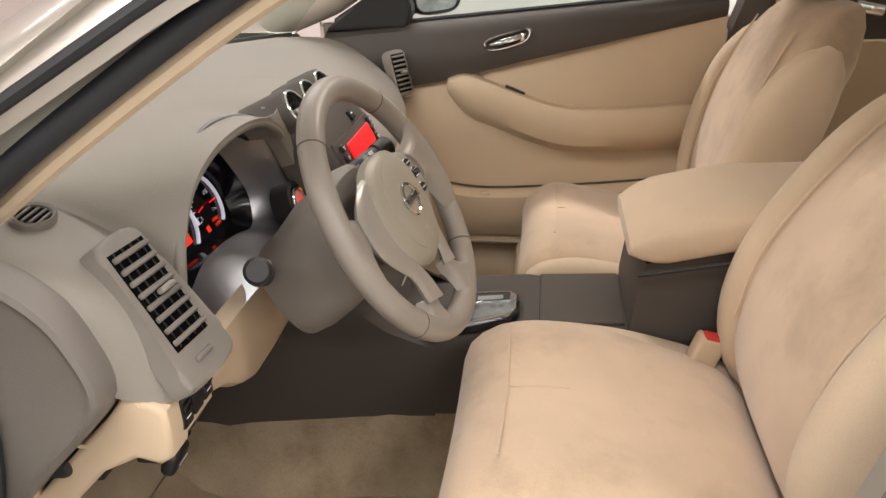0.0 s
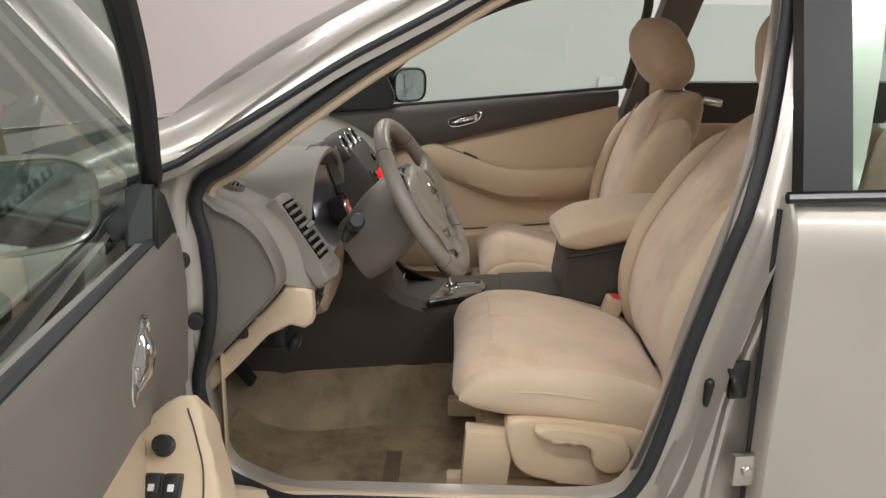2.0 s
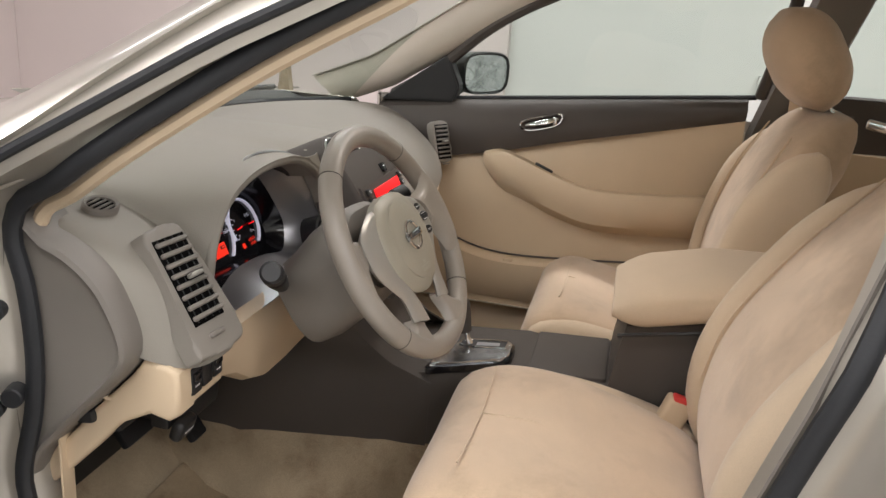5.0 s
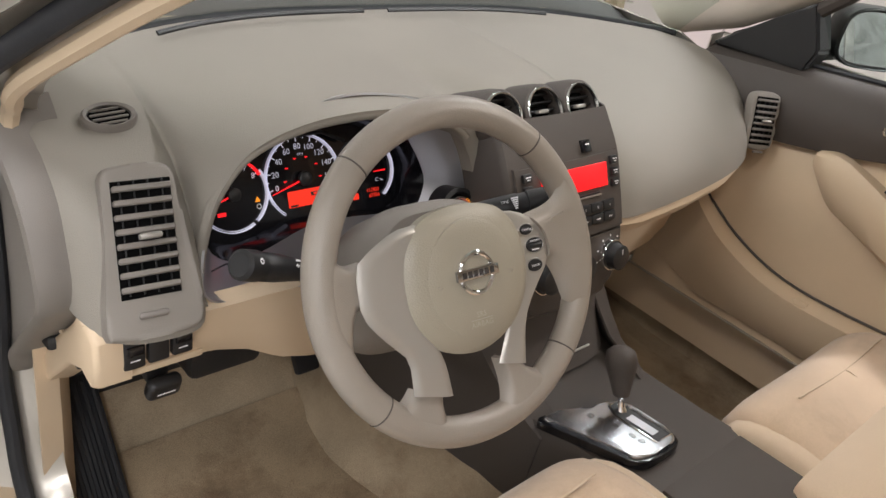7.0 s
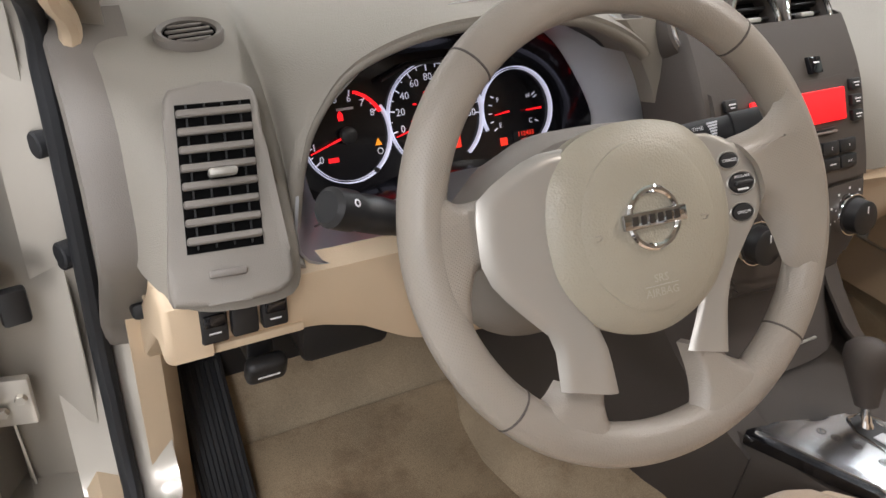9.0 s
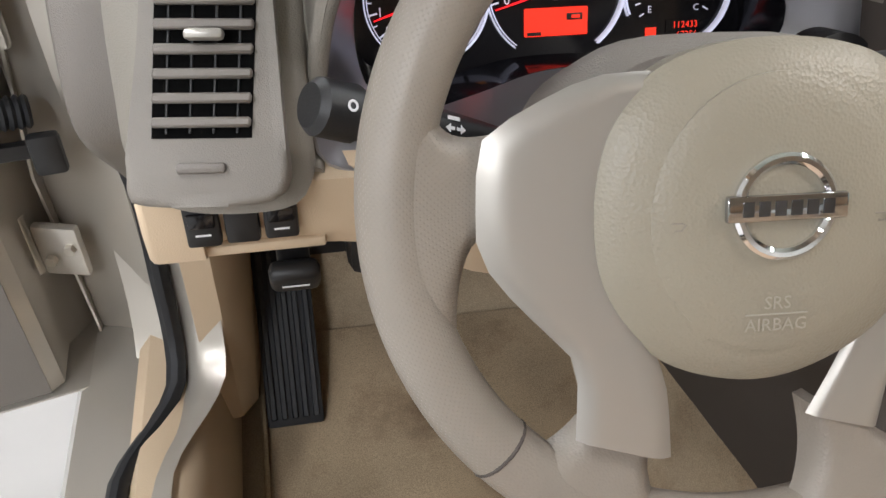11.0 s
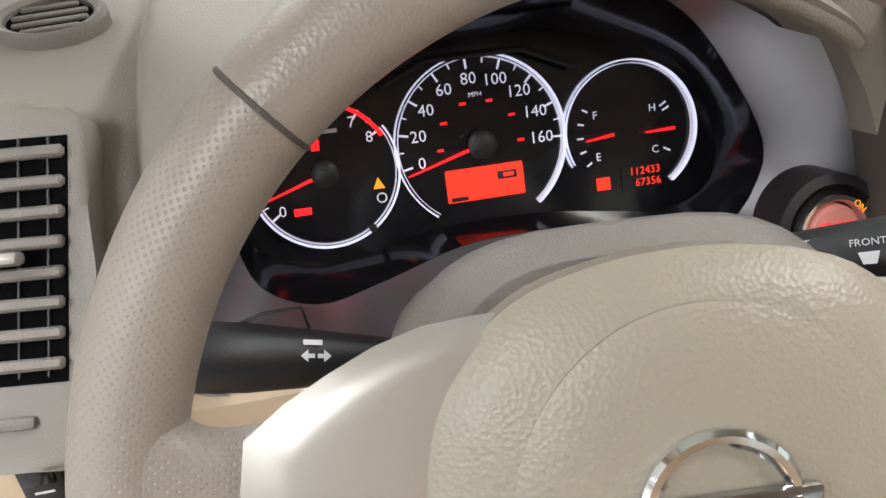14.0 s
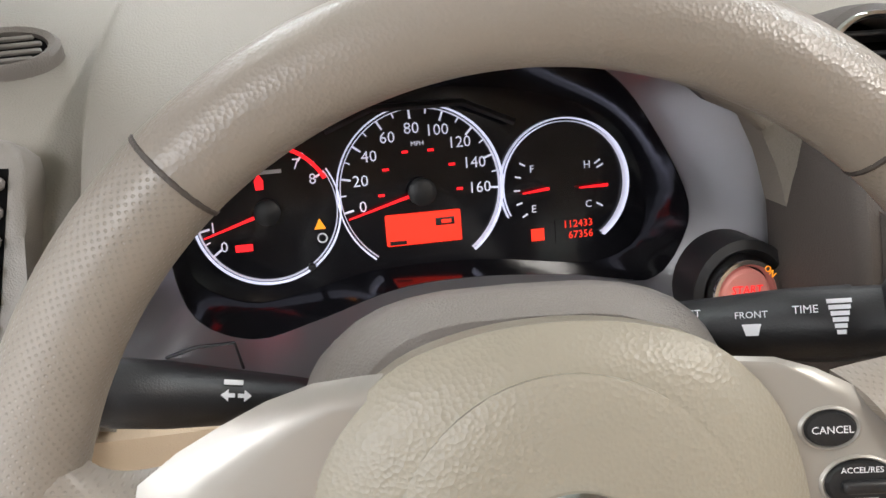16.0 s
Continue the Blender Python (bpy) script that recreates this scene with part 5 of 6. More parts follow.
def web(edge, a0, a1, flare, foot=0.0):
    """Leather that flares from a cover's outer side into the rim between two angles."""
    rows = []
    for k, p in enumerate(spline(edge, 26)):
        t = k / 25
        u = 2 * t - 1
        a = radians(a0 + (a1 - a0) * t)
        c = math.atan2(p.y, p.x)
        c = near(c, a)
        r0 = math.hypot(p.x, p.y)
        drop = foot * abs(u) ** 5
        row = []
        for v in np.linspace(0, 1, 14):
            high, low = v ** 4, min(1.0, max(0.0, (v - 0.10) / 0.52)) ** 1.3
            if flare:
                bend = high + (low - high) * t
                ang = c + (a - c) * bend - math.copysign(radians(2.5), a - c) * math.sin(math.pi * v) * max(0.0, 1 - 2 * t)
            else:
                ang = c + (a - c) * v ** 2.2
            r = r0 - 0.004 + (RIM_R + 0.004 - r0) * v
            top = RIM_DROP + RIM_Z * RIM_T
            z = slope(p.x, p.y) - 0.0015 + (top - 0.0004 - slope(p.x, p.y)) * (v * v * (3 - 2 * v))
            round_off = 0.016 * abs(u) ** 6 * (1 - v ** 2)
            row.append(S @ Vector((r * math.cos(ang), r * math.sin(ang), z - round_off - drop - 0.007 * v * abs(u) ** 5)))
        rows.append(row)
    return rim_map(sheet(rows, 0.006), True)


part("rim_web", web([(0.124, 0.0525), (0.142, 0.032), (0.1488, 0.005), (0.147, -0.0085)], 30.0, -24.0, True), PERF, wheel, "taupe leather web of the rim")
part("rim_web", web([(-0.154, 0.044), (-0.162, 0.030), (-0.1635, 0.005), (-0.1630, -0.018)], 154.0, 202.0, True), PERF, wheel, "taupe leather web of the rim")
part("rim_web", web([(-0.107, -0.134), (-0.090, -0.141), (-0.074, -0.147), (-0.0565, -0.150)], 222.0, 257.0, False, 0.004), LEATHER, wheel, "taupe leather web of the rim")
part("rim_web", web([(0.036, -0.132), (0.050, -0.138), (0.066, -0.143), (0.079, -0.143)], 273.0, 310.0, False, 0.004), LEATHER, wheel, "taupe leather web of the rim")
part("hub_back", lathe([(0, -0.06), (0.05, -0.06), (0.072, -0.035), (0.08, -0.018), (0, -0.014)], 36, S), MATTE_BLACK, wheel, "black back of the hub")
# badge: a plain ring and bar
BM = S @ Matrix.Translation((0, 0, 0.0135))
badge = part("badge", ring(0.0295, 0.0065, 0.0045, 56, BM), CHROME, wheel, "plain chrome ring badge")
part("badge_bar", rbox(0.068, 0.0145, 0.005, 0.0015, 2, BM @ pose(0, 0, 0.003)), BAR_CHROME, badge, "plain chrome bar")
for k in range(6):
    part("badge_inlay", rbox(0.0062, 0.0082, 0.0006, 0.0, 1, BM @ pose(-0.0225 + 0.009 * k, 0, 0.0056)), BADGE_DARK, badge, "dark plain block on the bar")
LETTER = mat("embossed_taupe", (0.40, 0.37, 0.315), 0.35, vary=0.02)
words("SRS", 0.0105, S @ Matrix.Translation((0.0, -0.055, 0.0132)), LETTER, hub, "embossed_lettering")
part("embossed_line", rbox(0.036, 0.0008, 0.0008, 0.0, 1, S @ pose(0, -0.0615, 0.0127)), LETTER, hub)
words("AIRBAG", 0.0105, S @ Matrix.Translation((0.0, -0.068, 0.0125)), LETTER, hub, "embossed_lettering")
for sgn in (-1, 1):
    part("horn_mark", tube([S @ Vector((sgn * 0.058 + dx, -0.008 + dy, 0.0122)) for dx, dy in ((-0.004, 0.001), (0.002, 0.001), (0.004, 0.0), (0.002, -0.003), (-0.002, -0.003))], 0.0004, 5), LEATHER, hub)
# cruise buttons
for x, y, tx, w in ((0.110, 0.0375, "CANCEL", 0.0105), (0.1215, 0.0140, "ACCEL/RES", 0.0142), (0.1185, -0.0145, "ON/OFF", 0.0122)):
    z = slope(x, y) + 0.0005
    m = S @ pose(x, y, z, 0, -8, 0)
    socket = part("button_socket", lathe([(w + 0.0022, -0.003), (w + 0.0022, 0.0006), (w + 0.001, 0.0014), (w, 0.0006), (w, -0.003)], 32, m @ Matrix.Diagonal((1, 0.72, 1, 1))), SATIN, wheel, "silver button surround")
    b = part("button", lathe([(w, -0.004), (w, 0.0008), (w * 0.9, 0.0024), (0, 0.0032)], 32, m @ Matrix.Diagonal((1, 0.70, 1, 1))), MATTE_BLACK, wheel, "black oval cruise button")
    if tx == "ACCEL/RES":
        words(tx, 0.0034, m @ Matrix.Translation((0, 0.0062, 0.0030)), WHITE_PRINT, b)
        part("rocker", rbox(0.019, 0.0055, 0.004, 0.0018, 3, m @ pose(0.001, -0.0005, 0.0036)), MATTE_BLACK, b)
        bar(0, -0.0062, 0.012, 0.0018, 0.0026, m, WHITE_PRINT, b)
    else:
        words(tx, 0.0043 if tx == "CANCEL" else 0.0042, m @ Matrix.Translation((0, 0, 0.0034)), WHITE_PRINT, b)

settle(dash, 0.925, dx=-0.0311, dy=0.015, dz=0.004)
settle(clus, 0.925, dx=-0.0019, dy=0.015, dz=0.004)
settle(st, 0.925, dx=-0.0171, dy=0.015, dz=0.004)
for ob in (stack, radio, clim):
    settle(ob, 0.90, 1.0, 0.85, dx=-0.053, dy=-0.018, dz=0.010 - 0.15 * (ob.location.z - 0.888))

# ---- centre console ----
con = thing("centre_console", "dark taupe centre console with beige armrest lid", "centre console", (CX, -0.2, 0.3))


def con_top(y):
    return float(np.interp(y, [-0.75, -0.36, -0.33, -0.15, 0.02, 0.12, 0.20], [0.572, 0.572, 0.570, 0.560, 0.540, 0.530, 0.60]))


def con_w(y):
    return float(np.interp(y, [-0.75, -0.3, -0.1, 0.12, 0.40], [0.125, 0.125, 0.130, 0.150, 0.20]))


rows = []
for y in np.linspace(-0.75, 0.20, 30):
    z, w = con_top(y), con_w(y)
    rows.append([Vector((CX + u * w * k, y, zz)) for u, k, zz in ((-1, 1.08, 0.36), (-1, 1.04, z - 0.10), (-1, 1.0, z - 0.03), (-1, 0.985, z - 0.010), (-1, 0.95, z), (0, 1, z + 0.002),
                                                                 (1, 0.95, z), (1, 0.985, z - 0.010), (1, 1.0, z - 0.03), (1, 1.04, z - 0.10), (1, 1.08, 0.36))])
part("console_body", sheet(rows, 0.004), BROWN, con, "dark taupe console body")
for sgn in (-1, 1):
    rows = []
    for y in np.linspace(0.02, 0.66, 16):
        t = (y - 0.02) / 0.64
        w = con_w(min(y, 0.4)) * 1.05
        zt = float(np.interp(y, [0.02, 0.12, 0.20, 0.30, 0.66], [0.52, 0.56, 0.64, 0.70, 0.72]))
        rows.append([Vector((CX + sgn * w * 1.04, y, 0.355)), Vector((CX + sgn * w, y, 0.46)), Vector((CX + sgn * w * 0.97, y, zt)), Vector((CX + sgn * w * 0.7, y, zt + 0.02))])
    part("side_panel", sheet(rows, 0.004), BROWN, con, "dark taupe footwell side panel")
    rows = [[Vector((CX + sgn * con_w(min(y, 0.4)) * k, y, z)) for k, z in ((1.0, 0.395), (1.10, 0.368), (1.15, 0.325), (1.21, 0.265), (1.34, 0.215))] for y in np.linspace(-0.75, 0.66, 20)]
    part("tunnel_carpet", sheet(rows, 0.004), CARPET, con, "soiled beige carpet over the tunnel")
rows = []
for z in np.linspace(0.545, 0.665, 8):
    y = float(np.interp(z, [0.545, 0.60, 0.665], [0.095, 0.13, 0.15]))
    rows.append([Vector((CX + u * 0.115, y + 0.02 * abs(u) ** 4, z)) for u in np.linspace(-1, 1, 9)])
part("front_bin", sheet(rows, 0.003), BROWN, con, "dark taupe lidded bin under the climate panel")
part("bin_handle", rbox(0.05, 0.004, 0.003, 0.001, 1, pose(CX + 0.03, 0.105, 0.575, 20)), SATIN, con)
# lid of the flat tray and the armrest box
part("tray_lid", rbox(0.215, 0.155, 0.010, 0.004, 2, pose(CX, -0.245, con_top(-0.245) + 0.003, -3.2)), BROWN, con, "dark taupe tray lid")
rows = []
for y in np.linspace(-0.345, -0.74, 12):
    rows.append([Vector((CX + u * 0.128, y + dy, z)) for u, dy, z in ((-1.03, 0.02, 0.56), (-1, 0.008, 0.66), (-0.97, 0, 0.700 + 0.06 * min(1, (-0.345 - y) / 0.25)), (0.97, 0, 0.700 + 0.06 * min(1, (-0.345 - y) / 0.25)), (1, 0.008, 0.66), (1.03, 0.02, 0.56))])
part("armrest_box", loft(rows, True, False, True), BROWN, con, "dark taupe armrest box")
rings = []
for k, y in enumerate(np.linspace(-0.315, -0.76, 22)):
    g = min(1.0, ((k + 0.35) / 3.0) ** 0.5)
    zc = float(np.interp(y, [-0.76, -0.5, -0.36, -0.315], [0.785, 0.772, 0.738, 0.728]))
    r = []
    for j in range(28):
        a = 2 * math.pi * j / 28
        c, s = math.cos(a), math.sin(a)
        r.append(Vector((CX + 0.158 * (0.8 + 0.2 * g) * math.copysign(abs(c) ** 0.45, c), y, zc + 0.042 * g * math.copysign(abs(s) ** 0.6, s))))
    rings.append(r)
part("armrest_lid", loft(rings, True, False, True), CLOTH_SIDE, con, "padded beige armrest lid")
part("lid_seam", tube([(CX - 0.150, -0.33, 0.690), (CX - 0.152, -0.5, 0.724), (CX - 0.152, -0.74, 0.742)], 0.004, 6), MATTE_BLACK, con, "dark gap under the lid")

# ---- gear selector ----
gear = thing("gear_selector", "automatic gear lever on a brushed silver gate plate", "gear selector", (CX, -0.05, 0.57))
gtilt = math.degrees(math.atan2(con_top(0.02) - con_top(-0.14), 0.16))
GP = Matrix.Translation((CX - 0.018, -0.055, con_top(-0.055) + 0.004)) @ Matrix.Rotation(radians(gtilt), 4, "X")
BRUSHED = mat("brushed_silver", (0.56, 0.58, 0.61), 0.22, 0.95, vary=0.06, scale=30, rough_vary=0.05)
outline = [(-0.105, 0.088), (-0.100, 0.070), (-0.062, -0.050), (-0.052, -0.068), (-0.03, -0.078), (0.03, -0.078), (0.046, -0.070), (0.052, -0.05), (0.052, 0.03), (0.045, 0.048), (-0.02, 0.066), (-0.085, 0.092)]
plate_ob = part("gate_plate", prism([(p.x, p.y) for p in spline(outline, 60, True)], -0.01, 0.010, 0.006, 3, GP), BRUSHED, gear, "brushed silver gate plate")
part("gate_surround", prism([(p.x * 1.10, p.y * 1.07) for p in spline(outline, 50, True)], -0.012, 0.003, 0.003, 2, GP), GLOSS_BLACK, gear, "black gate surround")
part("gate_window", prism([(0.000, -0.066), (0.042, -0.066), (0.042, 0.042), (0.015, 0.045), (0.000, 0.02)], 0.008, 0.011, 0.001, 1, GP), MATTE_BLACK, gear, "dark gate slot", smooth=False)
part("gate_trim", tube([GP @ Vector(p) for p in ((0.000, -0.066, 0.011), (0.042, -0.066, 0.011), (0.042, 0.042, 0.011), (0.015, 0.045, 0.011), (0.000, 0.02, 0.011))], 0.0018, 6, True), CHROME, gear, "chrome slot edge")
part("gate_ramp", prism([(0.010, -0.050), (0.028, -0.050), (0.028, 0.005), (0.010, 0.005)], 0.010, 0.0122, 0.001, 1, GP), SATIN_GREY, gear)
for tx, x, y in (("P", -0.035, 0.045), ("R", -0.030, 0.028), ("N", -0.022, 0.004), ("D", -0.020, -0.030), ("S", -0.018, -0.048)):
    sign = part("position_mark", ring(0.0058, 0.0012, 0.0008, 18, GP @ Matrix.Translation((x, y, 0.0098))), BROWN, gear, "dark position mark")
    words(tx, 0.007, GP @ Matrix.Translation((x, y, 0.0105)), BROWN, sign)
LV = GP @ pose(0.024, 0.022, 0.0, -14, 0, 0)
part("lever_rod", lathe([(0.010, 0), (0.0095, 0.012), (0.007, 0.016), (0.0065, 0.04), (0.009, 0.045), (0.009, 0.052), (0, 0.052)], 20, LV), CHROME, gear, "chrome lever rod")
part("knob", lathe([(0, 0.045), (0.013, 0.046), (0.0145, 0.055), (0.019, 0.080), (0.0235, 0.105), (0.0255, 0.122), (0.023, 0.137), (0.015, 0.146), (0, 0.149)], 28, LV @ Matrix.Diagonal((1, 1.12, 0.86, 1))), BROWN, gear, "dark taupe leather gear knob")

settle(gear, 0.90, 0.90, 0.90, dx=-0.033, dz=0.010)

# ---- seats ----
def sq(c, p):
    return math.copysign(abs(c) ** p, c)


def pillow(path, widths, thicks, front_bulge=None, n=36, power=0.55):
    """A padded body along (y, z) points; widths across the car, thickness along the normal; rounded ends."""
    P = [Vector((0, p[0], p[1])) for p in path]
    rings = []
    for i, p in enumerate(P):
        t = (P[min(i + 1, len(P) - 1)] - P[max(i - 1, 0)]).normalized()
        nrm = Vector((0, t.z, -t.y))
        r = []
        for j in range(n):
            a = 2 * math.pi * j / n
            c, s = sq(math.cos(a), power), sq(math.sin(a), power)
            dip = 0.0
            if s > 0 and front_bulge:
                dip = front_bulge * (c * c - 0.35)
            r.append(p + Vector((widths[i] / 2 * c, 0, 0)) + nrm * (thicks[i] / 2 * s + (dip if s > 0 else 0) * min(1, abs(s) * 1.5)))
        rings.append(r)
    return loft(rings, True, False, True)


def ends(n, k=5):
    """Factors that round both ends off."""
    f = []
    for i in range(n):
        d = min(i, n - 1 - i)
        f.append(1.0 if d >= k else math.sqrt(max(0.02, 1 - ((k - d) / k) ** 2)))
    return f


def front_seat(name, label, lever, back, head, front):
    """A front seat about x = 0; y and z as in the car."""
    s = thing(name, label, "car seat", (0, -0.30, 0.28))
    n = 26
    f = ends(n, 6)
    path = [(p.x, p.y) for p in spline([(front, 0.520), (front - 0.055, 0.537), (-0.22, 0.542), (-0.36, 0.508), (-0.52, 0.455)], n)]
    w = [0.50 * (0.86 + 0.14 * q) for q in f]
    part("cushion", pillow(path, w, [0.155 * q for q in f], 0.012), CLOTH, s, "beige velour seat cushion, slightly soiled")
    for sgn in (-1, 1):
        bp = [(p.x, p.y) for p in spline([(front - 0.01, 0.525), (front - 0.075, 0.540), (-0.28, 0.535), (-0.42, 0.505), (-0.53, 0.47)], 20)]
        fb = ends(20, 5)
        bm = pillow(bp, [0.075 * (0.6 + 0.4 * q) for q in fb], [0.105 * q for q in fb], None, 24, 0.7)
        part("cushion_bolster", bm, CLOTH_SIDE, s, "beige side bolster", m=Matrix.Translation((sgn * 0.237, 0, 0)))
    n = 30
    f = ends(n, 6)
    path = [(p.x, p.y) for p in spline(back, n)]
    width = [float(np.interp(i / (n - 1), [0, 0.3, 0.6, 0.85, 1], [0.46, 0.50, 0.51, 0.42, 0.30])) * (0.8 + 0.2 * q) for i, q in enumerate(f)]
    part("backrest", pillow(path[::-1], width[::-1], [0.135 * q for q in f][::-1], 0.010), CLOTH, s, "beige velour backrest")
    for sgn in (-1, 1):
        bp = [(p.x, p.y) for p in spline([(y + 0.012, z) for y, z in back[:-1]], 22)][::-1]
        fb = ends(22, 7)
        part("back_bolster", pillow(bp, [0.085 * (0.5 + 0.5 * q) for q in fb], [0.15 * q for q in fb], None, 24, 0.75), CLOTH_SIDE, s, "beige backrest bolster",
             m=Matrix.Translation((sgn * 0.215, 0, 0)) )
        part("seam", tube(spline([(sgn * (0.172 if k < 3 else 0.15), y + 0.068, z + 0.02) for k, (y, z) in enumerate(back[1:-1])], 24), 0.0025, 6), CLOTH_SIDE, s, "stitched seam")
    hp = [(p.x, p.y) for p in spline(head, 18)][::-1]
    fh = ends(18, 7)
    part("headrest", pillow(hp, [0.27 * (0.55 + 0.45 * q) for q in fh], [0.155 * q for q in fh], None, 32, 0.8), CLOTH, s, "beige velour headrest")
    for sgn in (-1, 1):
        part("headrest_post", tube([(sgn * 0.055, head[0][0], head[0][1] + 0.03), (sgn * 0.055, back[-1][0], back[-1][1] - 0.05)], 0.007, 10), CHROME, s, "chrome headrest post")
        part("post_guide", disc(0.016, 0.012, 16, 0.003, pose(sgn * 0.055, back[-1][0], back[-1][1] - 0.012, -20)), BROWN, s)
    # seams across the cushion
    part("seam", tube(spline([(-0.17, front - 0.075, 0.6205), (0, front - 0.08, 0.6148), (0.17, front - 0.075, 0.6205)], 16), 0.0016, 6), CLOTH_SIDE, s)
    part("seam", tube(spline([(0.0, front - 0.08, 0.6148), (0.0, -0.22, 0.6148), (0.0, -0.36, 0.580)], 16), 0.0016, 6), CLOTH_SIDE, s)
    for sgn in (-1, 1):
        part("seam", tube(spline([(sgn * 0.258, front - 0.04, 0.548), (sgn * 0.271, front - 0.10, 0.549), (sgn * 0.2745, -0.25, 0.548), (sgn * 0.270, -0.42, 0.52)], 24), 0.0022, 6), CLOTH_SIDE, s, "stitched seam")
    # base
    part("seat_base", rbox(0.42, 0.40, 0.14, 0.02, 2, pose(0, -0.30, 0.38)), BEIGE, s, "beige seat base")
    for sgn in (-1, 1):
        part("seat_rail", rbox(0.04, 0.50, 0.05, 0.008, 2, pose(sgn * 0.19, -0.28, 0.29)), BEIGE, s, "beige seat rail cover")
    if lever:
        poly = [(-0.155, 0.487), (-0.152, 0.455), (-0.168, 0.40), (-0.19, 0.372), (-0.25, 0.355), (-0.42, 0.352), (-0.46, 0.38), (-0.455, 0.44), (-0.42, 0.474), (-0.30, 0.488), (-0.20, 0.494)]
        side = Matrix(((0, 0, -1, -0.262), (1, 0, 0, 0), (0, 1, 0, 0), (0, 0, 0, 1)))
        val = part("side_valance", prism([(p.x, p.y) for p in spline(poly, 60, True)], -0.03, 0.022, 0.008, 3, side), BEIGE, s, "beige plastic seat side valance")
        part("front_valance", prism([(-0.062, 0.33), (-0.16, 0.33), (-0.17, 0.455), (-0.07, 0.460)], -0.03, 0.012, 0.006, 2, side), BEIGE, s)
        lp = [(-0.212, 0.484), (-0.218, 0.464), (-0.27, 0.455), (-0.318, 0.444), (-0.330, 0.405), (-0.362, 0.388), (-0.396, 0.402), (-0.404, 0.434), (-0.388, 0.462), (-0.335, 0.476), (-0.27, 0.484)]
        part("recline_lever", prism([(p.x, p.y) for p in spline(lp, 70, True)], 0.016, 0.046, 0.008, 3, side), BEIGE, s, "beige recline lever")
        part("height_lever", prism([(-0.462, 0.42), (-0.52, 0.425), (-0.525, 0.46), (-0.468, 0.462)], 0.016, 0.040, 0.008, 3, side), BEIGE, s, "beige height lever")
    return s


ds = front_seat("bucket_seat", "beige velour driver's seat with plastic side valance", True,
                [(-0.545, 0.50), (-0.545, 0.64), (-0.575, 0.76), (-0.66, 0.90), (-0.755, 1.03), (-0.815, 1.10)], [(-0.76, 1.11), (-0.765, 1.18), (-0.76, 1.24), (-0.75, 1.32)], -0.045)
ds.location = (-0.375, -0.30, 0.28)
ps = front_seat("bucket_seat", "beige velour passenger seat with pale green-tinged cushion", False,
                [(-0.575, 0.50), (-0.585, 0.64), (-0.60, 0.77), (-0.64, 0.90), (-0.70, 1.02), (-0.755, 1.085)], [(-0.70, 1.095), (-0.68, 1.16), (-0.645, 1.22), (-0.60, 1.30)], -0.12)
ps.location = (0.40, -0.30, 0.28)
# rear bench
rs = thing("rear_bench", "beige velour rear bench seat", "rear seat", (CX, -1.3, 0.3))
n, f = 20, ends(20, 5)
part("bench", pillow([(p.x, p.y) for p in spline([(-0.98, 0.50), (-1.1, 0.53), (-1.4, 0.50)], n)], [1.28] * n, [0.17 * q for q in f], 0.006, 60, 0.35), CLOTH, rs, m=Matrix.Translation((CX, 0, 0)))
part("bench_back", pillow([(p.x, p.y) for p in spline([(-1.40, 0.50), (-1.47, 0.75), (-1.58, 1.02)], n)][::-1], [1.26] * n, [0.16 * q for q in f], 0.006, 60, 0.35), CLOTH, rs, m=Matrix.Translation((CX, 0, 0)))
for x in (-0.40, 0.42):
    hp = [(p.x, p.y) for p in spline([(-1.53, 1.06), (-1.55, 1.14), (-1.56, 1.24)], 14)][::-1]
    fh = ends(14, 6)
    part("headrest", pillow(hp, [0.25 * (0.6 + 0.4 * q) for q in fh], [0.11 * q for q in fh], None, 28, 0.8), CLOTH, rs, "beige rear headrest", m=Matrix.Translation((x, 0, 0)))

# seat belt buckle by the console
bk = thing("seat_belt_buckle", "beige seat belt buckle with a red release button", "seat belt buckle", (-0.155, -0.43, 0.50))
BK = pose(-0.155, -0.445, 0.548, 16, -6, 8)
part("buckle_body", rbox(0.032, 0.050, 0.105, 0.008, 3, BK), BEIGE, bk, "beige buckle body")
part("release_button", rbox(0.020, 0.036, 0.016, 0.004, 2, BK @ pose(-0.004, 0, 0.050)), RED_PLASTIC, bk, "red release button")
part("buckle_slot", rbox(0.006, 0.034, 0.006, 0.001, 1, BK @ pose(0.010, 0, 0.0515)), MATTE_BLACK, bk)
part("buckle_stalk", rbox(0.026, 0.038, 0.06, 0.006, 2, BK @ pose(0, -0.004, -0.075)), MATTE_BLACK, bk, "black buckle stalk")

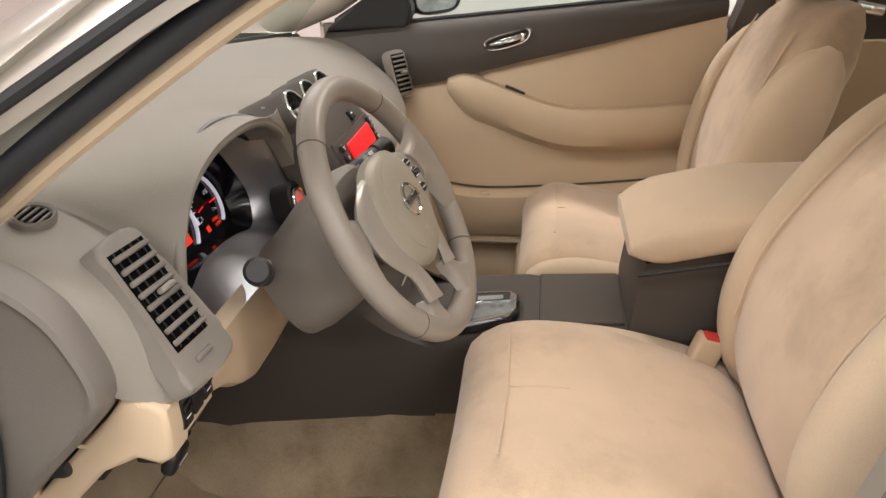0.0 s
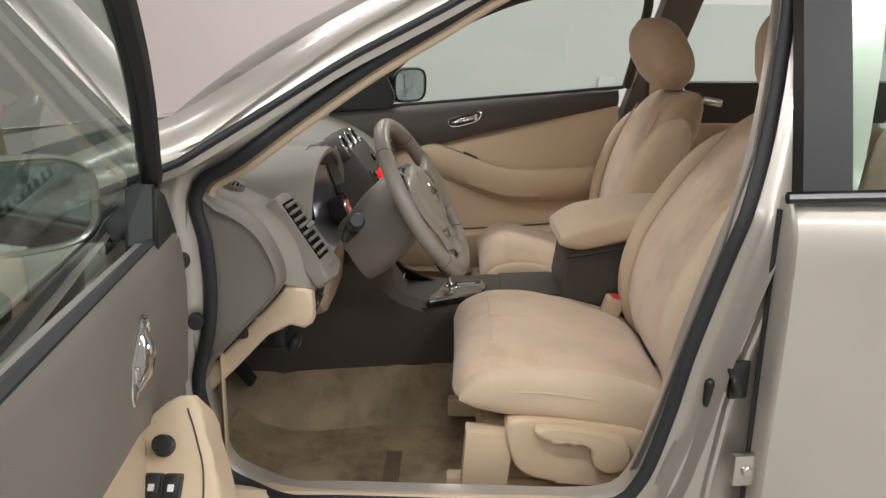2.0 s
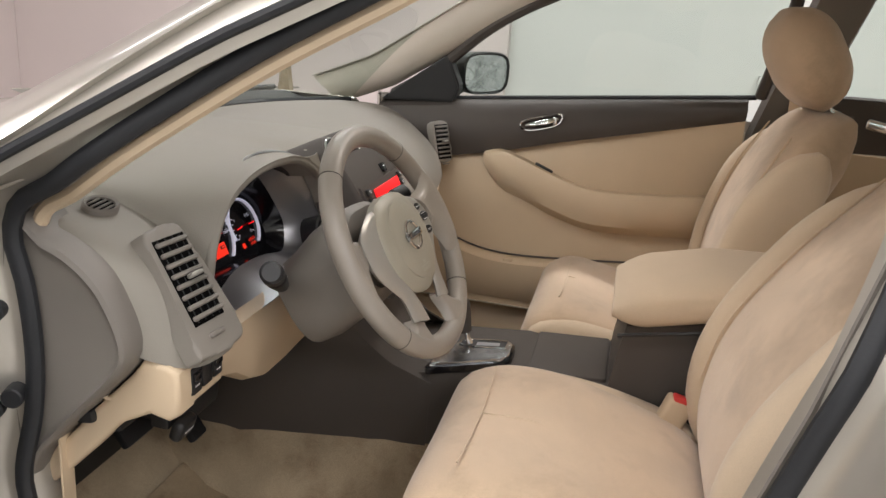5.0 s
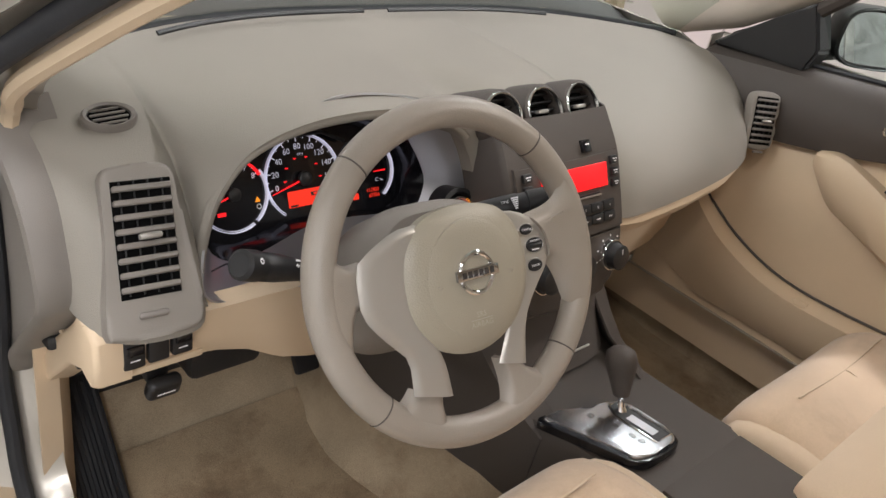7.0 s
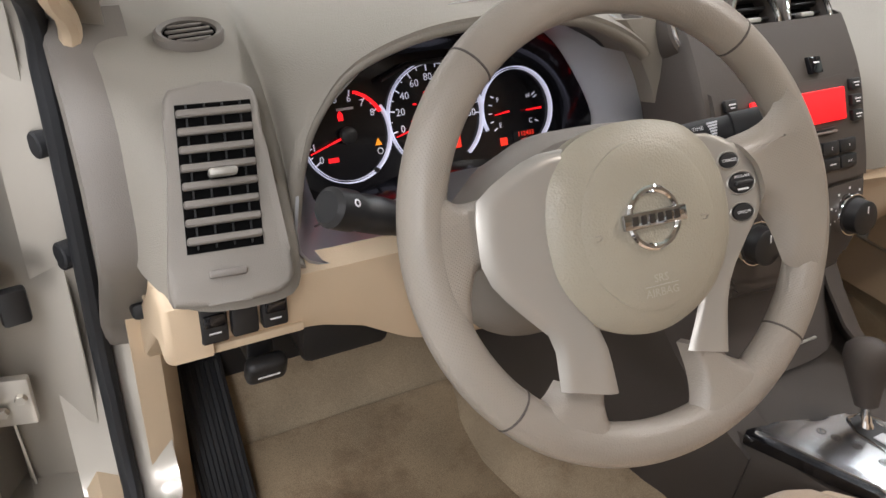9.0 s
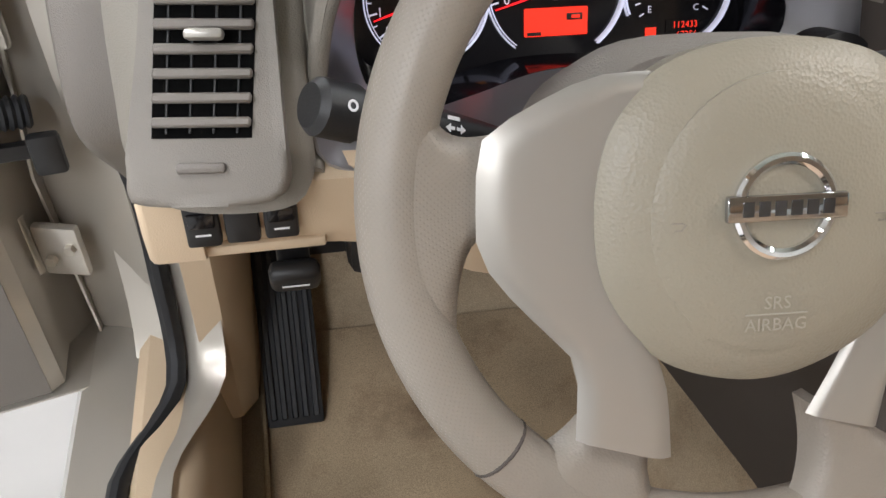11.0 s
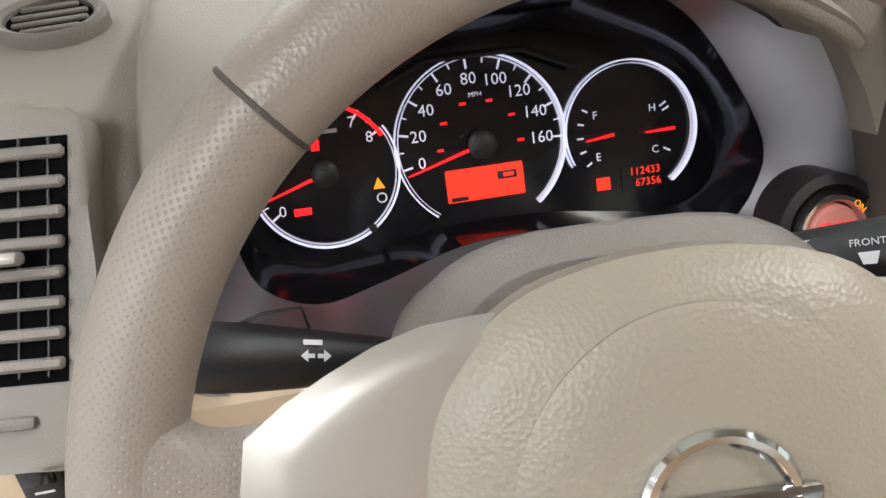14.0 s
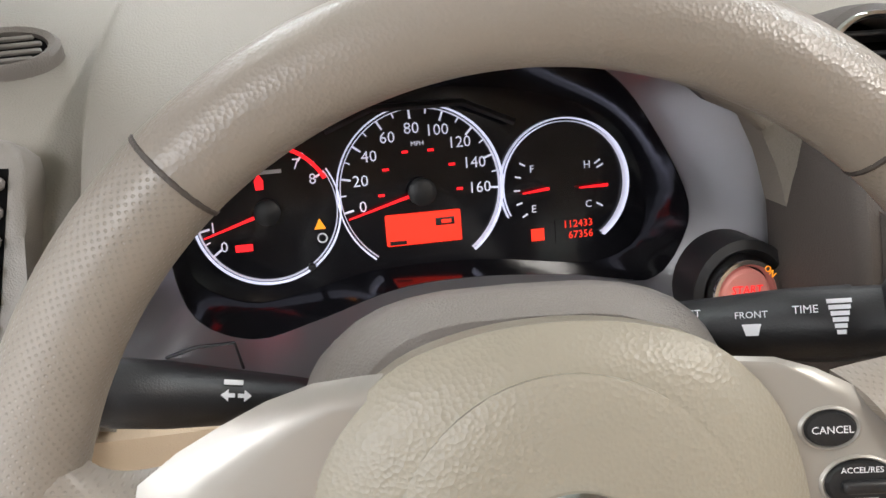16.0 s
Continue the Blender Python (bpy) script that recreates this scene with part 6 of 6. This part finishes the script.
# ---- doors ----
def door_inner(root, T, driver):
    """Inside of a front door, closed on the right of the car; T places every point."""
    def belt(y):
        return 0.99 + 0.10 * (0.20 - y)

    def split(y):
        if driver:
            return float(np.interp(y, [-0.62, -0.3, -0.1, 0.1, 0.3, 0.45], [0.985, 0.90, 0.858, 0.79, 0.735, 0.69]))
        return float(np.interp(y, [-0.62, -0.1, 0.06, 0.2, 0.45], [1.025, 0.905, 0.862, 0.835, 0.80]))

    def px(y, z):
        return 0.700 + 0.02 * max(0, (z - 0.95) / 0.1) - 0.012 * math.exp(-((z - 0.9) / 0.08) ** 2)

    y_front = 0.36 if driver else 0.42
    ys = np.linspace(y_front, -0.60, 30)
    rows = []
    for y in ys:
        b, s0 = belt(y), split(y)
        rows.append([T(Vector((0.76, y, b + 0.004))), T(Vector((0.735, y, b + 0.004))), T(Vector((0.722, y, b - 0.004)))] +
                    [T(Vector((px(y, b - 0.012 - (b - 0.012 - s0) * t) - 0.012 * math.sin(math.pi * t), y, b - 0.012 - (b - 0.012 - s0) * t))) for t in np.linspace(0, 1, 7)] +
                    [T(Vector((0.712, y, s0 - 0.004)))])
    part("upper_trim", sheet(rows, 0.003), TAUPE if driver else BROWN, root, "taupe upper door trim")
    rows = []
    if driver:
        panel = [[T(Vector((0.716, y, z))) for z in np.linspace(split(y) - 0.004, 0.40, 6)] for y in np.linspace(y_front, 0.19, 6)]
        part("inner_panel", sheet(panel, 0.003), TAUPE, root, "taupe front end of the door trim")
    for y in ys if not driver else np.linspace(0.20, -0.60, 26):
        s0 = split(y)
        rows.append([T(Vector((0.708 + 0.006 * (1 if t < 0.05 else 0) - 0.010 * math.sin(math.pi * min(1, t * 2)), y, s0 - 0.002 - (s0 - 0.40) * t))) for t in np.linspace(0, 1, 14)])
    part("lower_trim", sheet(rows, 0.003), BEIGE, root, "beige lower door trim")
    # armrest
    path = spline([(0.665, 0.09, 0.845), (0.640, -0.02, 0.815), (0.632, -0.12, 0.778), (0.632, -0.22, 0.752), (0.635, -0.34, 0.752), (0.645, -0.48, 0.762), (0.665, -0.585, 0.772)], 30)
    rows = []
    for i, p in enumerate(path):
        g = math.sqrt(min(1, (i + 0.4) / 3)) * math.sqrt(min(1, (29.4 - i) / 3))
        h = 0.045 * g
        x0 = p.x
        rows.append([T(Vector((x, p.y, z))) for x, z in ((0.712, p.z + h * 0.7), (x0 + 0.03, p.z + h), (x0 + 0.008, p.z + h * 0.93), (x0, p.z + h * 0.6), (x0 + 0.002, p.z - h * 0.4), (x0 + 0.016, p.z - h * 1.2), (0.712, p.z - h * 2.0))])
    if not driver:
        part("armrest", sheet(rows, 0.003), BEIGE, root, "beige moulded door armrest")
    # map pocket
    path = spline([(0.38, 0.73), (0.28, 0.64), (0.16, 0.575), (0.02, 0.545), (-0.20, 0.555), (-0.45, 0.58), (-0.57, 0.60)], 30)
    rows = []
    for i, p in enumerate(path):
        g = min(1, i / 6)
        rows.append([T(Vector((x, p.x, z))) for x, z in ((0.712, p.y + 0.012), (0.69 - 0.018 * g, p.y + 0.010), (0.682 - 0.024 * g, p.y), (0.682 - 0.024 * g, p.y - 0.06), (0.70, 0.42 + 0.05 * (1 - g)))])
    if not driver:
        part("map_pocket", sheet(rows, 0.003), BEIGE, root, "beige door map pocket")
        part("pocket_line", tube([T(Vector((0.702, p.x, p.y + 0.016))) for p in path], 0.003, 6), BROWN, root, "dark pocket gap")
    # handle
    low_by = 0.020 if driver else 0.0
    back_by = -0.02 if driver else 0.0
    tip = -1 if driver else 1
    hp = spline([(-0.005, 0.952), (-0.03, 0.966), (-0.085, 0.982), (-0.112, 0.988), (-0.118, 0.975), (-0.10, 0.955), (-0.04, 0.937), (-0.012, 0.938)], 40, True)
    hx = 0.678
    rec = []
    big = 1.12 if driver else 1.0
    for sc, x in ((1.12, hx + 0.004), (1.0, hx - 0.004), (0.88, hx + 0.002), (0.80, hx + 0.014), (0.05, hx + 0.016)):
        c = sum(hp, Vector((0, 0))) / 40 + Vector((back_by, -low_by))
        hp_c = sum(hp, Vector((0, 0))) / 40
        rec.append([T(Vector((x, c.x + (p.x - hp_c.x) * sc * big, c.y + tip * (p.y - hp_c.y) * sc * big))) for p in hp])
    h = part("handle_recess", loft(rec, True, False, True), BROWN, root, "oval door handle recess")
    part("recess_ring", tube([T(Vector((hx - 0.004, c.x + (p.x - hp_c.x) * big, c.y + tip * (p.y - hp_c.y) * big))) for p in hp], 0.003, 6, True), CHROME, h, "chrome recess ring")
    part("pull_lever", tube([T(Vector((x, y + back_by, c.y + tip * (z - hp_c.y)))) for x, y, z in ((hx + 0.004, -0.020, 0.950), (hx - 0.012, -0.05, 0.957), (hx - 0.012, -0.085, 0.967), (hx, -0.106, 0.976))], [0.010, 0.016, 0.016, 0.010] if driver else [0.007, 0.009, 0.009, 0.006], 10, False, 0.6), CHROME, h, "chrome pull lever")
    part("lock_tab", rbox(0.012, 0.012, 0.022, 0.003, 2), CHROME, h, "chrome lock tab", m=Matrix.Translation(T(Vector((hx - 0.004, -0.100 + back_by, c.y + tip * (0.968 - hp_c.y))))))
    # window glass and frame
    rows = []
    for t in np.linspace(0, 1, 10):
        row = []
        for y in np.linspace(0.36, -0.64, 16):
            top = float(np.interp(-y, [-0.36, -0.26, -0.10, 0.05, 0.25, 0.45, 0.64], [1.0, 1.07, 1.20, 1.29, 1.368, 1.402, 1.410]))
            b = belt(y)
            z = b + max(0.004, top - b) * t
            row.append(T(Vector((2 * CX - side_x(z) - 0.045, y, z))))
        rows.append(row)
    g = part("pane", loft(rows, False, False, False), DOOR_GLASS if driver else GLASS, root, "clear tinted side window")
    g.visible_shadow = False
    fr = spline([(0.40, 0.985), (0.26, 1.075), (0.10, 1.205), (-0.05, 1.29), (-0.25, 1.370), (-0.45, 1.405), (-0.60, 1.415), (-0.655, 1.375), (-0.645, 1.20), (-0.63, 1.08)], 50)
    part("window_frame", tube([T(Vector((2 * CX - side_x(p.y) - 0.048, p.x, p.y))) for p in fr], 0.016, 8), RUBBER if driver else BROWN, root, "dark window frame channel")
    part("belt_strip", tube([T(Vector((0.742, y, belt(y) + 0.006))) for y in np.linspace(y_front - 0.02, -0.62, 10)], 0.007, 6), RUBBER, root, "black window belt strip")
    # mirror sail
    sail = [(0.42, 0.955), (0.20, 0.962), (0.185, 0.99), (0.225, 1.075), (0.30, 1.05)] if driver else [(0.42, 0.975), (0.20, 0.985), (0.185, 1.03), (0.225, 1.12), (0.30, 1.065)]
    bm = bmesh.new()
    va = [bm.verts.new(T(Vector((0.722 - 0.01, a, b)))) for a, b in sail]
    vb = [bm.verts.new(T(Vector((0.775, a, b)))) for a, b in sail]
    bm.faces.new(va)
    bm.faces.new(vb)
    for i in range(len(sail)):
        bm.faces.new((va[i], va[(i + 1) % 5], vb[(i + 1) % 5], vb[i]))
    bmesh.ops.bevel(bm, geom=bm.edges[:], offset=0.006, segments=2, affect="EDGES")
    part("mirror_sail", bm, MATTE_BLACK, root, "black mirror sail panel")
    # outer skin
    rows = []
    for z, dx in ((0.36, 0.0), (0.45, 0.02), (0.62, 0.032), (0.80, 0.036), (0.92, 0.030), (0.975, 0.006), (0.99, -0.02)):
        rows.append([T(Vector((0.86 + dx, y, z + 0.05 * (0.2 - y) * (1 if z > 0.9 else 0)))) for y in np.linspace(0.44 if driver else 0.47, -0.62, 14)])
    part("door_skin", sheet(rows, 0.003), PAINT, root, "champagne painted door skin")
    rows = []
    for z in np.linspace(0.40, 0.985, 10):
        rows.append([T(Vector((x, y, z))) for x, y in ((0.712, y_front), (0.74, y_front + 0.015), (0.80, y_front + 0.025), (0.85, 0.438 if driver else 0.468))])
    part("door_end", sheet(rows, 0.003), PAINT, root, "champagne painted door end")
    rows = []
    for z in np.linspace(0.40, 0.985, 6):
        rows.append([T(Vector((x, -0.605, z))) for x in (0.712, 0.78, 0.86)])
    part("door_end", sheet(rows, 0.003), PAINT, root)
    rows = [[T(Vector((x, y, 0.395))) for x in (0.70, 0.78, 0.86)] for y in (0.44, 0.0, -0.605)]
    part("door_bottom", sheet(rows, 0.003), PAINT, root)


def wing_mirror(root_name, label, T, shell):
    r = thing(root_name, label, "wing mirror", T(Vector((0.9, 0.22, 1.0))))
    tang, nrm = Vector((0.84, -0.54, 0)), Vector((-0.54, -0.84, 0))
    c0 = Vector((0.89, 0.145, 1.062))

    def at(u, v, w):
        return T(c0 + tang * u + nrm * w + Vector((0, 0, v)))
    angs = [2 * math.pi * k / 28 for k in range(28)]
    rings = []
    for w, s in ((-0.10, 0.35), (-0.085, 0.7), (-0.05, 0.94), (-0.01, 1.0), (0.006, 1.0), (0.010, 0.95), (0.002, 0.90), (0.0, 0.02)):
        rings.append([at(0.102 * s * sq(math.cos(a), 0.6), 0.064 * s * sq(math.sin(a), 0.6), w) for a in angs])
    part("mirror_housing", loft(rings, True, False, True), shell, r, "mirror housing")
    part("mirror_arm", tube([T(Vector(p)) for p in ((0.76, 0.25, 1.015), (0.81, 0.235, 1.018), (0.86, 0.215, 1.025))], 0.028, 10), MATTE_BLACK, r, "black mirror arm")
    face = [[at(0.091 * q * sq(math.cos(a), 0.55), 0.055 * q * sq(math.sin(a), 0.55), 0.004) for a in angs] for q in (1.0, 0.5, 0.01)]
    part("mirror_glass", loft(face, True, False, True), MIRROR, r, "mirror glass")
    return r


straight = lambda v: v.copy()
pd = thing("passenger_door", "closed passenger door with beige trim and taupe top", "car door", (0.78, -0.1, 0.4))
door_inner(pd, straight, False)
part("window_switch", rbox(0.012, 0.055, 0.010, 0.003, 2, pose(0.662, -0.085, 0.836, 22, 0, 0)), MATTE_BLACK, pd, "black window switch")
part("pocket_clip", rbox(0.02, 0.03, 0.02, 0.005, 2, pose(0.672, -0.01, 0.548)), BEIGE, pd)
wing_mirror("wing_mirror", "black passenger wing mirror", straight, MATTE_BLACK)
HINGE = Vector((-0.764, 0.516, 0))
OPEN = Matrix.Translation(HINGE + Vector((0, 0, -0.041))) @ Matrix.Rotation(radians(-77.15), 4, "Z") @ Matrix.Translation(-HINGE)


def swung(v):
    x = 0.742 - (0.742 - v.x) * 0.35 if v.x < 0.742 else v.x
    return OPEN @ Vector((2 * CX - x, v.y, v.z))


dd = thing("driver_door", "wide open driver's door with taupe and beige trim", "car door", tuple(swung(Vector((0.78, -0.1, 0.4)))))
door_inner(dd, swung, True)
wing_mirror("wing_mirror", "champagne driver's wing mirror behind the door glass", swung, PAINT)

# ---- driver's door controls ----
DA = Matrix(((0, 0.65, -0.76, -1.292), (-1, 0, 0, 0.294), (0, 0.76, 0.65, 0.772), (0, 0, 0, 1)))
poly = [(0.024, 0.064), (-0.008, 0.055), (-0.033, 0.025), (-0.06, -0.019), (-0.08, -0.077), (-0.095, -0.18), (-0.10, -0.36), (0.0, -0.38), (0.088, -0.36), (0.088, -0.18), (0.077, -0.074), (0.062, -0.022), (0.043, 0.022)]
part("switch_panel", prism([(q.x, q.y) for q in spline(poly, 60, True)], -0.09, 0.0, 0.010, 3, DA), BEIGE, dd, "beige armrest switch panel")
part("panel_line", tube([DA @ Vector((q.x * 0.80, q.y * 0.9, 0.0004)) for q in spline([(0.024, 0.05), (0.045, 0.01), (0.066, -0.05), (0.078, -0.2)], 20)], 0.0012, 5), BROWN, dd, "thin joint line")
mk = part("mirror_knob", lathe([(0.013, 0), (0.013, 0.004), (0.010, 0.006), (0.0115, 0.013), (0.010, 0.017), (0, 0.018)], 24, DA), MATTE_BLACK, dd, "black mirror adjuster knob")
for dx in (-0.005, 0.0175):
    sw = part("lock_switch", rbox(0.019, 0.027, 0.010, 0.003, 2, DA @ pose(dx, -0.046, 0.002)), MATTE_BLACK, dd, "black door lock switch")
    bar(dx, -0.048, 0.007, 0.008, 0.0072, DA, WHITE_PRINT, sw)
    part("switch_frame", rbox(0.0225, 0.031, 0.006, 0.003, 2, DA @ pose(dx, -0.046, 0.0)), BROWN, sw)
well = part("window_switch_bank", rbox(0.056, 0.085, 0.008, 0.006, 2, DA @ pose(0.024, -0.112, 0.0)), GLOSS_BLACK, dd, "black window switch bank")
for dx in (0.0105, 0.0375):
    for dy in (-0.09, -0.13):
        part("window_switch", rbox(0.022, 0.030, 0.010, 0.004, 2, DA @ pose(dx, dy, 0.005)), MATTE_BLACK, well, "black window switch")

# ---- jamb plugs, hinges, door check ----
for y, z, r in ((0.4536, 0.844, 0.014), (0.436, 0.7275, 0.014), (0.4666, 0.7044, 0.013)):
    pl = thing("jamb_plug", "round black rubber plug in the front door jamb", "rubber plug", (-0.765, y, z), group="jamb plugs")
    part("plug", disc(r, 0.024, 20, 0.002, pose(-0.750, y, z, 0, -90, 20)), RUBBER, pl)
for z in (0.52, 0.80):
    hg = thing("front_door_hinge", "painted steel front door hinge", "door hinge", (-0.86, 0.50, z), group="front door hinges")
    part("body_leaf", rbox(0.05, 0.012, 0.07, 0.004, 2, pose(-0.855, 0.475, z, 0, 0, -14)), PAINT, hg, "body-side hinge leaf")
    part("hinge_pin", disc(0.010, 0.085, 14, 0.003, pose(-0.895, 0.492, z - 0.042)), STEEL, hg, "zinc hinge pin")
    part("door_leaf", rbox(0.07, 0.012, 0.06, 0.004, 2, pose(-0.935, 0.498, z, 0, 0, 6)), PAINT, hg, "door-side hinge leaf")
    for dx in (-0.01, 0.012):
        part("bolt", disc(0.007, 0.007, 6, 0.001, pose(-0.855 + dx, 0.467, z + 0.6 * dx, 90, 0, -14)), STEEL, hg)
ck = thing("door_check", "dark steel door check strap between post and door", "door check strap", (-0.88, 0.45, 0.66))
part("strap", rbox(0.13, 0.012, 0.018, 0.004, 2, pose(-0.885, 0.452, 0.665, 0, 0, 8)), MATTE_BLACK, ck, "dark steel strap")
part("bracket", rbox(0.03, 0.014, 0.045, 0.005, 2, pose(-0.825, 0.446, 0.667, 0, 0, 8)), MATTE_BLACK, ck, "black bracket")
gr = thing("cable_grommet", "black corrugated rubber cable sleeve at the hinge post", "cable sleeve", (-0.9, 0.5, 0.7))
part("sleeve", tube(spline([(-0.835, 0.47, 0.70), (-0.88, 0.455, 0.705), (-0.92, 0.47, 0.69), (-0.96, 0.485, 0.70)], 40), [0.014 + 0.003 * (k % 2) for k in range(40)], 14), RUBBER, gr)

# ---- footwell ----
fm = thing("driver_floor_mat", "soiled beige carpet floor mat with a brown heel bar", "floor mat", (-0.37, 0.2, 0.26))
rows = []
for y, z in ((-0.07, 0.272), (-0.05, 0.270), (0.10, 0.266), (0.30, 0.264), (0.38, 0.270), (0.46, 0.290), (0.52, 0.325)):
    rows.append([Vector((x, y, z + dz)) for x, dz in ((-0.640, 0.0), (-0.62, 0.004), (-0.5, 0.002), (-0.37, 0.003), (-0.25, 0.002), (-0.165, 0.004), (-0.150, 0.0))])
part("mat_carpet", sheet(rows, 0.006), MAT_CARPET, fm, "beige mat carpet with brown stains")
part("heel_bar", rbox(0.165, 0.038, 0.004, 0.001, 1, pose(-0.385, 0.100, 0.2735)), HEEL, fm, "ribbed brown heel bar")
part("mat_hook", ring(0.014, 0.006, 0.004, 20, pose(-0.52, -0.035, 0.275)), MATTE_BLACK, fm, "dark mat eyelet")
part("hem", tube([(-0.64, -0.07, 0.275), (-0.64, 0.3, 0.267), (-0.64, 0.46, 0.293), (-0.63, 0.525, 0.33)], 0.004, 6), CARPET, fm)
settle(fm, dx=-0.03, dz=-0.042)
pm = thing("passenger_floor_mat", "beige carpet floor mat with a small dark badge", "floor mat", (0.42, 0.2, 0.26))
rows = []
for y, z in ((-0.12, 0.272), (0.10, 0.266), (0.30, 0.264), (0.40, 0.272), (0.48, 0.300), (0.54, 0.335)):
    rows.append([Vector((x, y, z + dz)) for x, dz in ((0.19, 0.0), (0.21, 0.004), (0.42, 0.003), (0.65, 0.004), (0.68, 0.0))])
part("mat_carpet", sheet(rows, 0.006), CARPET, pm)
for k in range(4):
    bar(0.245 + 0.022 * k, 0.03, 0.016, 0.022, 0.2745, Matrix.Identity(4), BROWN, pm, "badge_bar")
settle(pm, dz=-0.042)
rest = thing("footrest", "ribbed black rubber footrest pad", "footrest", (-0.66, 0.5, 0.3))
RM = frame_axes((-0.628, 0.49, 0.335), 42) @ Matrix.Diagonal((0.86, 1, 1, 1))
part("pad", rbox(0.085, 0.26, 0.014, 0.004, 2, RM), RUBBER, rest)
for k in range(5):
    part("rib", rbox(0.010, 0.24, 0.005, 0.002, 1, RM @ pose(-0.032 + 0.016 * k, 0, 0.008)), RUBBER, rest)
rel = thing("bonnet_release", "black bonnet release handle under the dash", "release handle", (-0.60, 0.30, 0.62))
part("handle", rbox(0.045, 0.02, 0.035, 0.008, 3, pose(-0.605, 0.285, 0.628, 20)), MATTE_BLACK, rel)
part("bracket", rbox(0.03, 0.03, 0.05, 0.004, 2, pose(-0.605, 0.315, 0.65)), MATTE_BLACK, rel)
bar(0, 0.002, 0.024, 0.003, 0.0105, frame_axes((-0.605, 0.285, 0.626), -20), WHITE_PRINT, rel)
for nm, lb, x, w, h, z in (("brake_pedal", "black rubber brake pedal on a dark arm", -0.40, 0.085, 0.055, 0.47), ("accelerator_pedal", "black rubber accelerator pedal by the tunnel", -0.235, 0.05, 0.14, 0.42)):
    pe = thing(nm, lb, "pedal", (x, 0.45, z))
    part("pad", rbox(w, h, 0.018, 0.006, 2, frame_axes((x, 0.515, z), 35)), RUBBER, pe)
    part("arm", tube(spline([(x, 0.53, z), (x, 0.57, z + 0.08), (x, 0.61, z + 0.24)], 10), 0.012, 8), MATTE_BLACK, pe, "dark steel pedal arm")
ud = thing("under_dash_cover", "black cover under the dashboard", "under-dash cover", (-0.37, 0.45, 0.66))
part("cover", rbox(0.60, 0.30, 0.02, 0.006, 2, pose(-0.42, 0.50, 0.672, -6)), MATTE_BLACK, ud)
part("harness_box", rbox(0.11, 0.10, 0.07, 0.012, 2, pose(-0.50, 0.36, 0.625)), MATTE_BLACK, ud)
# black sheet: dark bulkhead covering, and the dash's shade painted in with it
rows = [[Vector((x, y, z)) for x in (-0.715, -0.60, -0.45, -0.30, -0.15)] for y, z in ((0.60, 0.345), (0.585, 0.385), (0.572, 0.44), (0.565, 0.55), (0.56, 0.68))]
part("bulkhead_dark_sheet", sheet(rows, 0.008), RUBBER, ud, "black sheet for the dark bulkhead cover and the dash's shade")
# seat belts
for sx, nm in ((-0.655, "driver_seat_belt"), (0.60, "passenger_seat_belt")):
    sb = thing(nm, "beige woven seat belt webbing", "seat belt", (sx, -0.72, 1.1))
    inward = 1 if sx < 0 else -1
    rows = []
    for x, y, z in ((sx, -0.70, 1.12), (sx + 0.02 * inward, -0.705, 0.95), (sx + 0.0 * inward, -0.70, 0.7), (sx - 0.02 * inward, -0.68, 0.46)):
        rows.append([Vector((x, y + 0.024, z)), Vector((x, y - 0.024, z))])
    part("webbing", sheet(rows, 0.002), CLOTH_SIDE, sb)
    part("anchor", rbox(0.016, 0.06, 0.05, 0.006, 2, pose(sx, -0.70, 1.13)), BEIGE, sb, "beige belt anchor cover")
# passenger rear door inside
rdr = thing("rear_passenger_door", "closed rear passenger door with dark taupe top trim", "car door", (0.80, -1.1, 0.5))
rows = [[Vector((0.735 - dx, y, z + 0.02 * (-y - 0.7) * (1 if z > 0.8 else 0))) for z, dx in ((1.10, -0.02), (1.095, 0.0), (1.03, 0.012), (0.955, 0.0))] for y in np.linspace(-0.70, -1.55, 8)]
part("upper_trim", sheet(rows, 0.003), BROWN, rdr, "dark taupe upper trim")
rows = [[Vector((0.74, y, z)) for z in (0.955, 0.8, 0.6, 0.42)] for y in np.linspace(-0.70, -1.55, 6)]
part("lower_trim", sheet(rows, 0.003), BEIGE, rdr, "beige lower trim")
part("pull_handle", rbox(0.02, 0.075, 0.03, 0.010, 3, pose(0.722, -0.93, 1.035, 10)), CHROME, rdr, "chrome inside handle")
rows = [[Vector((2 * CX - side_x(z) - 0.01, y, z)) for y in (-0.74, -1.0, -1.3, -1.5)] for z in (1.10, 1.22, 1.36)]
g = part("pane", loft(rows, False, False, False), GLASS, rdr)
g.visible_shadow = False
rows = [[Vector((0.87, y, z)) for z in (0.35, 0.7, 1.0)] for y in (-0.62, -1.2, -1.6)]
part("door_skin", sheet(rows, 0.003), PAINT, rdr)
